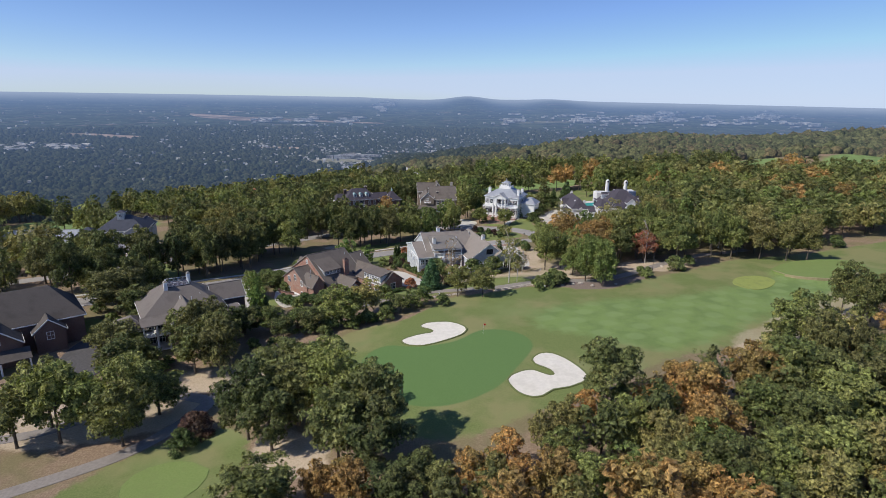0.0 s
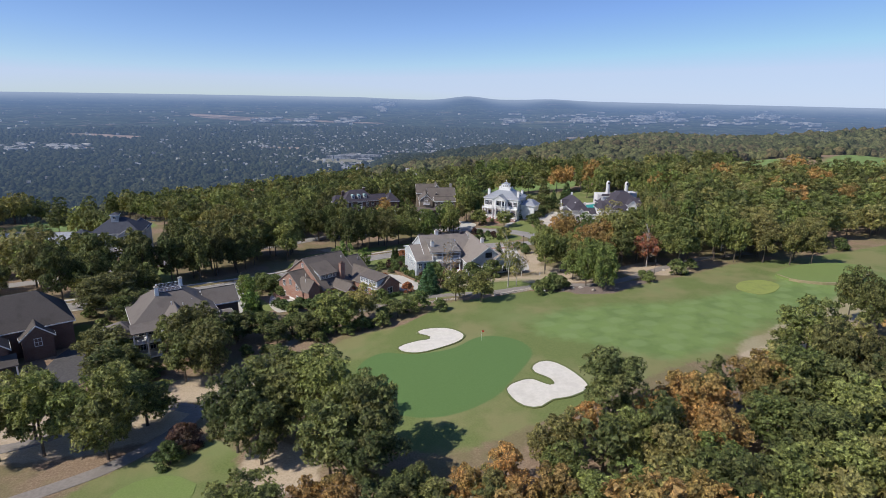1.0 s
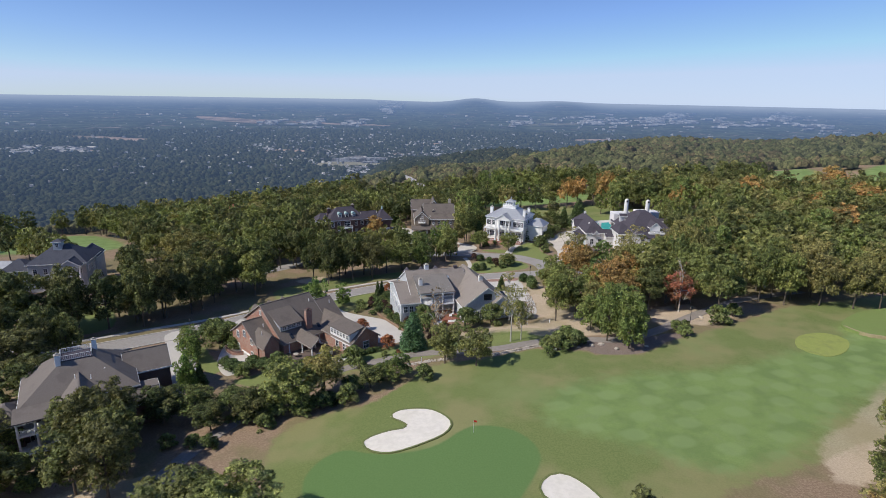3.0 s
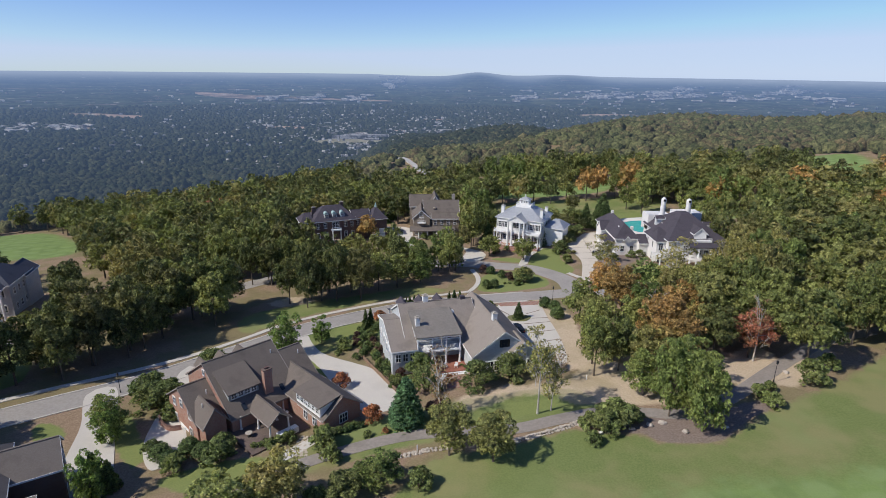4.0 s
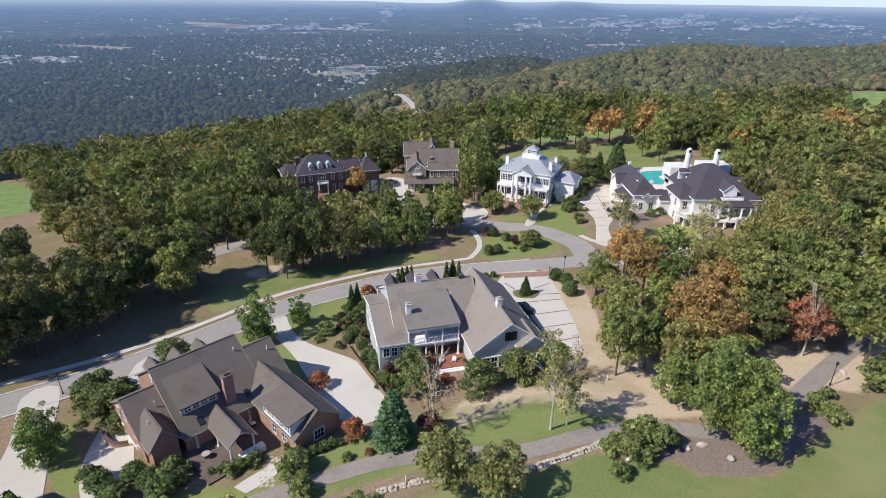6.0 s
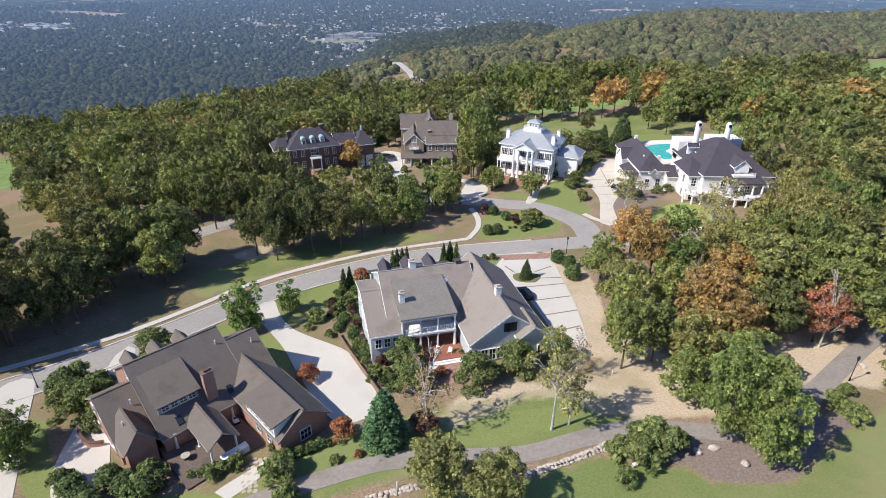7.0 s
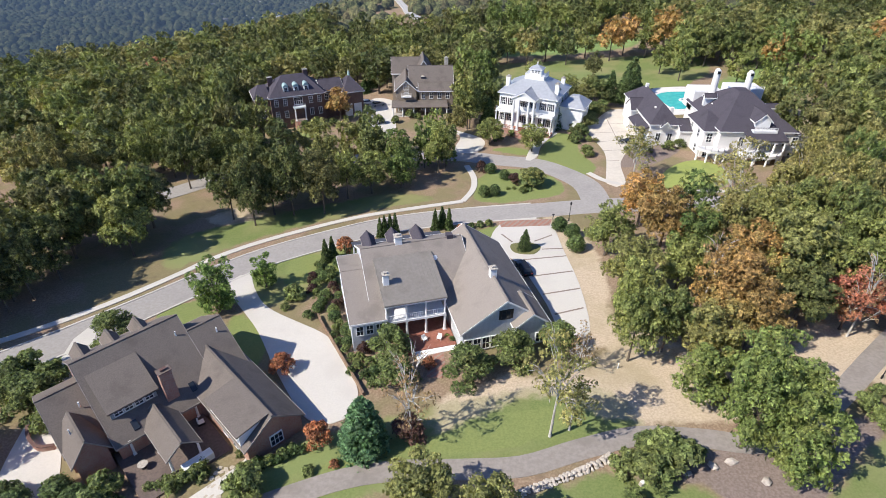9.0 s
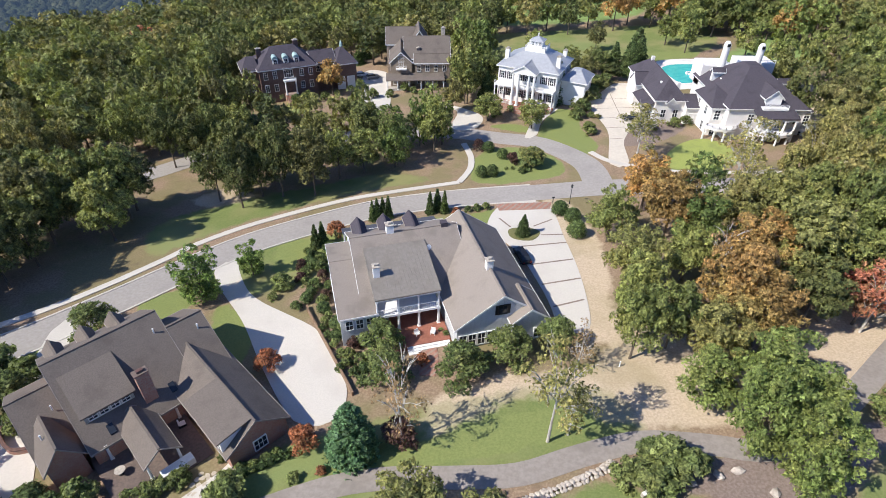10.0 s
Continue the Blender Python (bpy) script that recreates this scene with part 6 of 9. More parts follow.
def column(parent, x, y, z0, z1, r, mat=None):
    bm = bmesh.new()
    add_box(bm, x - r * 1.3, y - r * 1.3, z0, x + r * 1.3, y + r * 1.3, z0 + r * 0.7)
    add_tube(bm, [(x, y, z0 + r * 0.7), (x, y, (z0 + z1) / 2), (x, y, z1 - r * 0.6)], [r, r * 0.95, r * 0.82], 12)
    add_box(bm, x - r * 1.2, y - r * 1.2, z1 - r * 0.6, x + r * 1.2, y + r * 1.2, z1)
    return part("column", bm, mat or M_WHITE, parent)


def railing(parent, p, q, z, h=1.0, gap=0.28, mat=None, name="railing"):
    """A rail with balusters between two points at one height."""
    p, q = Vector((*p, z)), Vector((*q, z))
    n = max(2, int((q - p).length / gap))
    bm = bmesh.new()
    add_tube(bm, [p + Vector((0, 0, h)), (p + q) / 2 + Vector((0, 0, h)), q + Vector((0, 0, h))], [0.05, 0.05, 0.05], 6)
    top = part(name, bm, mat or M_WHITE, parent)
    bm = bmesh.new()
    add_tube(bm, [p + Vector((0, 0, 0.12)), (p + q) / 2 + Vector((0, 0, 0.12)), q + Vector((0, 0, 0.12))], [0.035, 0.035, 0.035], 6)
    part("bottom_rail", bm, mat or M_WHITE, top)
    bar = None
    for i in range(n + 1):
        c = p.lerp(q, i / n)
        if i in (0, n):
            part("post", box_bm(c.x - 0.06, c.y - 0.06, z, c.x + 0.06, c.y + 0.06, z + h), mat or M_WHITE, top)
        elif bar is None:
            bar = part("baluster", box_bm(-0.022, -0.022, 0, 0.022, 0.022, h), mat or M_WHITE, top)
            bar.location = c
        else:
            put("baluster", bar.data, top).location = c
    return top


def slab(name, parent, quad, thick, mat, label=""):
    bm = bmesh.new()
    add_slab(bm, quad, thick)
    return part(name, bm, mat, parent, label)


def block(name, parent, x0, y0, z0, x1, y1, z1, mat, label="", bevel=0.0):
    return part(name, box_bm(x0, y0, z0, x1, y1, z1, bevel), mat, parent, label)


def vent(parent, x, y, z, h=0.5, r=0.09):
    bm = bmesh.new()
    add_tube(bm, [(x, y, z - 0.3), (x, y, z + h * 0.7), (x, y, z + h)], [r, r, r * 1.3], 8)
    part("vent_pipe", bm, M_WHITE, parent)


def brick_house():
    h = thing("brick_house", pose(-39.2, 154.5, 0, 0, 0, 45.6), "red brick house with steep brown shingle roofs and a tall chimney", "house", "houses on the hilltop")
    W, R, B = M_BRICK, M_SHINGLE, M_TAUPETRIM
    gable(h, "x", 0, 13.2, -10.0, 1.5, 0, 8.2, 8.5, 2.6, -4, W, R, board=B)
    gable(h, "x", 13.2, 17.8, -9.0, 2.2, -2.3, 6.8, 5.5, 1.8, -4, W, R, board=B)
    gable(h, "y", -21.4, -2.5, 10.2, 2.1, 14.3, 5.05, 18.3, 2.1, -3, W, R, board=B)
    gable(h, "x", -4.6, 0.3, -6.9, 1.2, -0.2, 5.4, 6.0, 1.4, -6.5, W, R, board=B)
    gable(h, "y", -9.4, -3.4, -4.5, 1.6, -2.3, 4.5, -0.1, 1.6, -6.5, W, R, board=B)
    # long dormer over the terrace
    slab("roof", h, [(0.8, -7.7, 4.85), (6.8, -7.7, 4.85), (6.8, -1.9, 6.95), (0.8, -1.9, 6.95)], 0.2, R)
    d = block("dormer_wall", h, 1.1, -7.2, 2.4, 6.5, -3.4, 4.7, M_SIDING, "grey lap sided dormer")
    slab("dormer_cheek", h, [(1.1, -7.2, 4.75), (6.5, -7.2, 4.75), (6.5, -2.2, 6.65), (1.1, -2.2, 6.65)], 1.9, M_SIDING)
    row_of(h, (1.4, -7.24), (6.2, -7.24), 4, 4.05, 0.85, 0.75, -90)
    # row of high windows along the wing
    slab("roof", h, [(9.9, -20.8, 4.4), (14.3, -20.8, 5.12), (14.3, -12.8, 5.12), (9.9, -12.8, 4.4)], 0.18, R)
    block("dormer_wall", h, 10.35, -20.4, 1.4, 13.6, -13.1, 4.3, M_WHITE, "white panelled window wall")
    row_of(h, (10.31, -20.2), (10.31, -13.3), 6, 3.3, 0.75, 0.95, 180)
    row_of(h, (10.6, -19.5), (10.6, -14.0), 2, 0.4, 1.0, 1.5, 180)
    window(h, 14.3, -21.2, 0.9, 1.5, 1.6, -90, None, (2, 1))
    # terrace, porch roof on posts
    gable(h, "y", -16.0, -8.0, 3.4, 1.7, 5.5, 3.4, 7.6, 1.7, 0, W, R, walls=False, board=B)
    block("terrace", h, -0.3, -17.2, -3.2, 10.2, -8.0, -1.0, M_TERRACE, "brick paved terrace")
    for x, y in ((3.8, -15.5), (7.2, -15.5), (3.8, -11.5), (7.2, -11.5), (9.6, -9.6), (1.6, -9.7)):
        column(h, x, y, -1.0, 1.6, 0.16)
    block("terrace_counter", h, 4.6, -17.0, -1.0, 8.2, -15.9, 0.0, M_WHITE, "white outdoor counter", 0.04)
    chimney(h, 7.9, -7.9, 1.5, 0.95, -1, 7.2, M_BRICK, "tall red brick chimney")
    for x in (2.0, 5.7, 9.4):
        gable(h, "y", 1.6, 6.4, x - 1.1, 4.9, x, 6.2, x + 1.1, 4.9, 2.6, M_SIDING, R, board=B)
        window(h, x, 6.22, 4.6, 0.8, 1.0, 90)
    for x, y in ((10.4, -8.2), (2.9, -8.8)):
        z = 8.2 - 0.67 * -y
        slab("skylight", h, [(x - 0.35, y - 0.5, z - 0.18), (x + 0.35, y - 0.5, z - 0.18), (x + 0.35, y + 0.5, z + 0.49), (x - 0.35, y + 0.5, z + 0.49)], 0.2, M_GLASS, "dark glass skylight")
    for x, y, z in ((-0.9, -3.0, 4.2), (11.8, -2.2, 6.9), (16.4, -4.0, 5.9), (-3.0, -6.2, 3.9)):
        vent(h, x, y, z)
    for y, z in ((-3.8, 1.6), (-0.6, 2.6), (2.6, 1.6), (-3.8, -1.6), (2.6, -1.6)):
        window(h, -4.36, y, z, 0.9, 1.5, 180)
    block("garage_door", h, -4.38, -2.4, -4.4, -4.26, 1.2, -1.9, M_WHITE, "white panelled garage door")
    row_of(h, (17.95, -20), (17.95, -10), 3, 0.6, 1.0, 1.5, 0)
    row_of(h, (1, 8.05), (12, 8.05), 5, 0.4, 1.1, 1.7, 90)
    window(h, 0.24, 0.2, 6.2, 0.7, 1.0, 180)
    return h


def porch_house():
    h = thing("porch_house", pose(-2.4, 168.3, 0, 0, 0, 15.5), "white sided house with taupe roofs and a two storey porch", "house", "houses on the hilltop")
    W, R = M_SIDING, M_SHINGLE_TAUPE
    gable(h, "x", -5.3, 0.2, -0.4, 4.25, 9.4, 6.9, 17.0, 4.7, -2, W, R)
    gable(h, "x", -1.9, 14.5, 2.3, 4.7, 11.0, 9.5, 19.6, 4.7, -2, W, R)
    gable(h, "y", -6.4, 15.0, 9.3, 4.35, 16.0, 9.15, 22.7, 4.35, -2, W, R)
    gable(h, "y", -7.6, -2.0, 16.8, 4.9, 19.6, 7.0, 22.4, 4.9, -2, W, R)
    # standing seam roof over the porch
    porch_roof = slab("roof", h, [(-0.25, -0.6, 6.85), (9.05, -0.6, 6.85), (9.05, 9.2, 8.6), (-0.25, 9.2, 8.6)], 0.22, M_METALROOF, "taupe standing seam metal roof")
    seam = slab("seam", porch_roof, [(-0.03, -0.6, 6.89), (0.03, -0.6, 6.89), (0.03, 9.2, 8.64), (-0.03, 9.2, 8.64)], 0.05, M_METALROOF)
    seam.location.x = -0.15
    for i in range(1, 18):
        put("seam", seam.data, porch_roof).location.x = -0.15 + i * 0.535
    block("wall", h, 0.1, 3.2, -2, 8.8, 9.0, 6.9, M_WHITE)
    slab("porch_cheek", h, [(0.1, 3.2, 7.4), (0.3, 3.2, 7.4), (0.3, 9.1, 8.4), (0.1, 9.1, 8.4)], 2.0, M_WHITE)
    slab("porch_cheek", h, [(8.6, 3.2, 7.4), (8.8, 3.2, 7.4), (8.8, 9.1, 8.4), (8.6, 9.1, 8.4)], 2.0, M_WHITE)
    block("balcony", h, -0.15, -0.45, 3.25, 8.95, 3.2, 3.6, M_WHITE, "white balcony floor")
    block("beam", h, -0.15, -0.35, 6.2, 8.95, -0.05, 6.65, M_WHITE)
    block("terrace", h, 2.0, -3.8, -1.5, 9.6, 3.2, 0.45, M_DECK, "red brick terrace")
    for i in range(4):
        block("step", h, 3.4, -4.2 - 0.4 * i, -1.5, 9.4, -3.8 - 0.4 * i, 0.3 - 0.17 * i, M_WHITE, "white stone step")
    for x in (0.05, 3.0, 5.9, 8.75):
        column(h, x, -0.2, 0.4, 3.25, 0.2)
        column(h, x, -0.2, 3.6, 6.2, 0.16)
    for a, b in ((0.05, 3.0), (3.0, 5.9), (5.9, 8.75)):
        railing(h, (a, -0.25), (b, -0.25), 3.6)
    row_of(h, (0.4, 3.18), (8.6, 3.18), 4, 5.0, 1.3, 2.0, -90)
    row_of(h, (0.4, 3.18), (8.6, 3.18), 5, 1.7, 1.1, 2.2, -90, None, (1, 2))
    row_of(h, (-4.6, 0.0), (-0.3, 0.0), 3, 2.6, 0.9, 1.6, -90)
    row_of(h, (9.9, -6.22), (15.2, -6.22), 4, 2.0, 1.0, 2.0, -90)
    window(h, 16.0, -6.2, 6.6, 1.2, 1.4, -90, M_BLACK)
    window(h, 21.0, -7.4, 2.4, 1.2, 1.6, -90)
    for dx in (-0.85, 0.85):
        block("shutter", h, 16.0 + dx - 0.2, -6.24, 5.8, 16.0 + dx + 0.2, -6.14, 7.4, M_BLACK, "dark shutter")
    row_of(h, (22.3, -5), (22.3, 13), 5, 2.0, 1.0, 1.6, 0)
    chimney(h, 0.8, 3.7, 0.9, 0.9, 6.8, 9.3, M_WHITE)
    chimney(h, 16.0, 0.0, 0.95, 0.95, 8.6, 10.3, M_WHITE)
    chimney(h, 4.2, 11.3, 1.1, 1.1, 9.0, 10.7, M_WHITE)
    block("roof_vent", h, 12.0, 10.6, 9.0, 13.0, 11.6, 10.0, M_SHINGLE_DARK, "dark roof vent")
    for x in (0.2, 4.4, 8.6):
        gable(h, "y", 13.0, 18.4, x - 1.15, 6.9, x, 8.1, x + 1.15, 6.9, 4.5, W, M_SHINGLE_DARK, board=M_TAUPETRIM)
        window(h, x, 18.25, 6.4, 0.9, 1.2, 90)
    slab("roof", h, [(-2.2, 19.4, 4.6), (13.8, 19.4, 4.6), (13.8, 22.4, 3.6), (-2.2, 22.4, 3.6)], 0.2, M_SHINGLE_BLUE, "grey front porch roof")
    for x in (-1.8, 3, 8, 13.2):
        column(h, x, 22.1, -1.5, 3.4, 0.18)
    row_of(h, (-1, 19.2), (13, 19.2), 5, 2.0, 1.1, 1.9, 90)
    bm = bmesh.new()
    add_tube(bm, [(9.2, 8.5, 7.3), (9.3, 8.3, 7.8)], [0.05, 0.05], 6)
    add_tube(bm, [(9.25, 8.2, 7.75), (9.3, 8.1, 7.85), (9.4, 7.9, 8.0)], [0.1, 0.3, 0.42], 14)
    part("dish", bm, M_WHITE, h, "white satellite dish")
    for y0, y1 in ((-0.2, 9.2),):
        block("trim", h, -5.36, y0, 3.9, -5.2, y1, 4.2, M_WHITE)
    row_of(h, (-5.1, 1), (-5.1, 15), 4, 2.2, 0.9, 1.6, 180)
    return h


def white_house():
    h = thing("white_house", pose(21.2, 261.6, 0, 0, 0, -25), "white two storey house with columns, silver roof and cupola", "house", "houses on the hilltop")
    R = M_SILVER
    hip(h, -0.6, 16.6, -0.2, 14.5, 7.6, 5.2, 10.8, 5.4, 9.6, 10.9, -6, M_WHITE, R)
    hip(h, 15.8, 23.2, 4.5, 13.5, 4.6, 18.5, 20.5, 8, 10, 6.9, -6, M_WHITE, R)
    # cupola
    block("cupola", h, 5.2, 5.0, 10.2, 10.8, 9.6, 11.5, M_WHITE, "white cupola base", 0.05)
    c = block("cupola", h, 6.4, 6.0, 11.5, 9.6, 8.6, 13.3, M_WHITE, "white cupola with small windows", 0.04)
    row_of(h, (6.7, 5.98), (9.3, 5.98), 3, 12.6, 0.5, 0.8, -90)
    for p, q in (((5.3, 5.1), (10.7, 5.1)), ((10.7, 5.1), (10.7, 9.5)), ((5.3, 5.1), (5.3, 9.5))):
        railing(h, p, q, 11.5, 0.7)
    hip(h, 6.1, 9.9, 5.6, 8.8, 13.4, 7.9, 8.1, 7.1, 7.3, 14.4, 13.2, M_WHITE, R, 0.3, 0.12, False)
    bm = bmesh.new()
    add_tube(bm, [(8, 7.2, 14.3), (8, 7.2, 14.9), (8, 7.2, 15.4)], [0.12, 0.18, 0.03], 8)
    part("finial", bm, M_WHITE, h)
    # portico
    gable(h, "y", -3.2, 3.5, 4.6, 7.5, 8.0, 9.4, 11.4, 7.5, 7.0, M_WHITE, R)
    for x in (5.1, 6.6, 9.4, 10.9):
        column(h, x, -2.6, -1.6, 7.2, 0.36)
    block("porch_floor", h, -0.2, -2.9, -5, 16.2, 0.1, -1.6, M_BRICK, "red brick porch base")
    slab("balcony", h, [(-0.2, -2.2, 3.2), (16.2, -2.2, 3.2), (16.2, 0.2, 3.3), (-0.2, 0.2, 3.3)], 0.35, M_WHITE)
    for a, b in ((-0.1, 5.0), (11.0, 16.1)):
        railing(h, (a, -2.1), (b, -2.1), 3.25, 0.9)
        railing(h, (a, -2.7), (b, -2.7), -1.6, 0.9)
    railing(h, (5.2, -2.3), (10.8, -2.3), 3.25, 0.9)
    for x in (0.0, 2.5, 13.5, 16.0):
        column(h, x, -2.1, -1.6, 2.9, 0.18)
    for z in (0.6, 5.2):
        for x in (1.2, 3.4, 6.3, 8.0, 9.7, 12.6, 14.8):
            window(h, x, 0.26, z, 0.95, 1.9, -90, None, (1, 2))
            for dx in (-0.75, 0.75):
                block("shutter", h, x + dx - 0.18, 0.2, z - 1.0, x + dx + 0.18, 0.3, z + 1.0, M_SHINGLE_DARK, "dark shutter")
        row_of(h, (16.12, 0.8), (16.12, 4.5), 2, z, 0.95, 1.8, 0)
        row_of(h, (16.12, 9), (16.12, 13.5), 2, max(z, 5.4), 0.95, 1.3, 0)
    for i in range(6):
        block("step", h, 6.3, -3.3 - 0.35 * i, -5, 9.7, -2.9 - 0.35 * i, -1.75 - 0.2 * i, M_BRICK)
    chimney(h, 0.9, 4.0, 1.1, 1.1, 6, 11.0, M_WHITE, "white chimney")
    chimney(h, 15.3, 3.2, 1.1, 1.1, 6, 11.0, M_WHITE, "white chimney")
    chimney(h, 14.6, 12.0, 1.0, 1.0, 6, 10.2, M_WHITE, "white chimney")
    return h


def dark_brick_house():
    h = thing("dark_brick_house", pose(-45.4, 267.2, 0, 0, 0, 24), "dark brown brick manor with charcoal hipped roof and dormers", "house", "houses on the hilltop")
    W, R = M_BRICK_DARK, M_SHINGLE_DARK
    hip(h, -0.5, 16.5, -0.5, 12.5, 3.0, 4.8, 11.4, 5.8, 6.2, 7.6, -9, W, R)
    hip(h, -4.6, 0.6, 1.5, 11.0, 2.6, -2.4, -0.2, 5.8, 6.2, 5.4, -9, W, R)
    gable(h, "x", 15.5, 23.0, 3.0, 2.2, 7.2, 4.8, 11.4, 2.2, -9, W, R)
    hip(h, 22.0, 29.0, 1.0, 11.0, 1.6, 25.4, 25.6, 5.9, 6.1, 5.6, -9, W, R)
    bm = bmesh.new()
    add_tube(bm, [(25.5, 6, 5.4), (25.5, 6, 6.2), (25.5, 6, 7.2)], [0.5, 0.4, 0.04], 8)
    part("finial", bm, M_COPPER, h, "green copper spire")
    for x in (5.0, 8.0, 11.0):
        bm = bmesh.new()
        prof = [(math.cos(a) * 0.85, math.sin(a) * 0.85) for a in np.linspace(0, math.pi, 9)]
        f0 = [bm.verts.new((x + a, 0.9, 5.2 + b)) for a, b in prof]
        f1 = [bm.verts.new((x + a, 4.6, 5.2 + b)) for a, b in prof]
        for i in range(8):
            bm.faces.new((f0[i], f0[i + 1], f1[i + 1], f1[i]))
        bm.faces.new(f0[::-1])
        bm.faces.new(f1)
        part("dormer_roof", bm, M_COPPER, h, "arched green copper dormer roof")
        block("dormer_wall", h, x - 0.75, 1.0, 3.4, x + 0.75, 4.4, 5.2, M_WHITE)
        window(h, x, 0.96, 4.5, 0.85, 1.4, -90)
    for z in (1.2, -2.4):
        for x in (1.6, 4.2, 11.8, 14.4):
            window(h, x, -0.02, z, 1.0, 1.9, -90, None, (1, 2))
        row_of(h, (-4.1, 2.2), (-4.1, 10.2), 2, z, 1.0, 1.8, 180)
        window(h, -2.0, 1.96, z, 0.9, 1.8, -90)
    window(h, 8.0, -0.02, 1.3, 2.4, 2.0, -90, None, (3, 1))
    block("balcony", h, 6.2, -2.0, -0.5, 9.8, 0.1, -0.2, M_WHITE)
    railing(h, (6.3, -1.9), (9.7, -1.9), -0.2, 0.9)
    for x in (6.5, 9.5):
        column(h, x, -1.8, -4.2, -0.5, 0.22)
    for i in range(7):
        block("step", h, 6.4, -2.6 - 0.4 * i, -9, 9.6, -2.2 - 0.4 * i, -4.3 - 0.17 * i, M_BRICK, "red brick step")
    block("porch_floor", h, 6.2, -2.3, -9, 9.8, 0.2, -4.2, M_BRICK)
    chimney(h, 1.5, 7.0, 1.4, 0.9, 3, 7.0, W, "dark brick chimney")
    chimney(h, 12.5, 8.5, 1.4, 0.9, 4, 7.9, W, "dark brick chimney")
    row_of(h, (16.5, 3.4), (21.5, 3.4), 3, 0.4, 1.0, 1.6, -90)
    for x in (23.6, 26.6):
        block("garage_door", h, x - 1.2, 1.4, -6, x + 1.2, 1.53, -2.2, M_WHITE, "white garage door")
    return h


def tan_house():
    h = thing("tan_house", pose(-8.5, 279.0, 0, 0, 0, 4), "tan shingle sided house with brown gables and porch", "house", "houses on the hilltop")
    W, R = M_TAN, M_SHINGLE
    gable(h, "y", -1.2, 14, -1.4, 2.2, 2.2, 5.4, 5.8, 2.2, -9, W, R)
    gable(h, "x", 3, 17.2, 0.8, 2.8, 7.5, 7.6, 14, 2.8, -9, W, R)
    gable(h, "x", -2.5, 9, 11, 4.0, 15.5, 8.2, 20, 4.0, -9, W, R)
    gable(h, "y", 8, 19, 5.0, 4.6, 8.0, 9.0, 11, 4.6, -9, W, R)
    gable(h, "x", 6, 17, -1.0, 2.0, 2.2, 3.9, 5.0, 2.9, -9, W, R)
    # bay with white trim and a wrap porch
    window(h, 2.2, -0.9, 3.4, 1.6, 1.7, -90, None, (2, 1))
    block("balcony", h, 0.6, -2.2, 0.4, 3.8, -0.8, 0.7, M_WHITE)
    railing(h, (0.7, -2.1), (3.7, -2.1), 0.7, 0.9)
    window(h, 2.2, -0.9, 1.6, 1.2, 1.5, -90)
    slab("roof", h, [(-2.4, -4.4, -1.9), (15, -4.4, -1.9), (15, -0.6, -0.9), (-2.4, -0.6, -0.9)], 0.22, R, "brown porch roof")
    block("porch_floor", h, -2.2, -4.2, -9, 15, -0.5, -4.9, M_STONE)
    for x in (-2.0, 1.0, 4.4, 8.0, 11.5, 14.7):
        column(h, x, -4.0, -4.9, -2.1, 0.2)
    for z in (-3.4,):
        row_of(h, (-0.8, -0.9), (5.2, -0.9), 3, z, 1.0, 1.7, -90)
    row_of(h, (6.2, -0.58), (16.4, -0.58), 4, 0.4, 1.0, 1.7, -90)
    row_of(h, (6.2, -0.58), (16.4, -0.58), 4, -3.2, 1.0, 1.7, -90)
    row_of(h, (-0.96, 1), (-0.96, 13), 4, -0.2, 0.9, 1.6, 180)
    chimney(h, 15.5, 12.5, 1.2, 1.0, 2, 8.6, M_STONE, "stone chimney")
    chimney(h, 7.5, 3.6, 1.0, 0.9, 2, 5.2, M_SHINGLE_DARK)
    return h


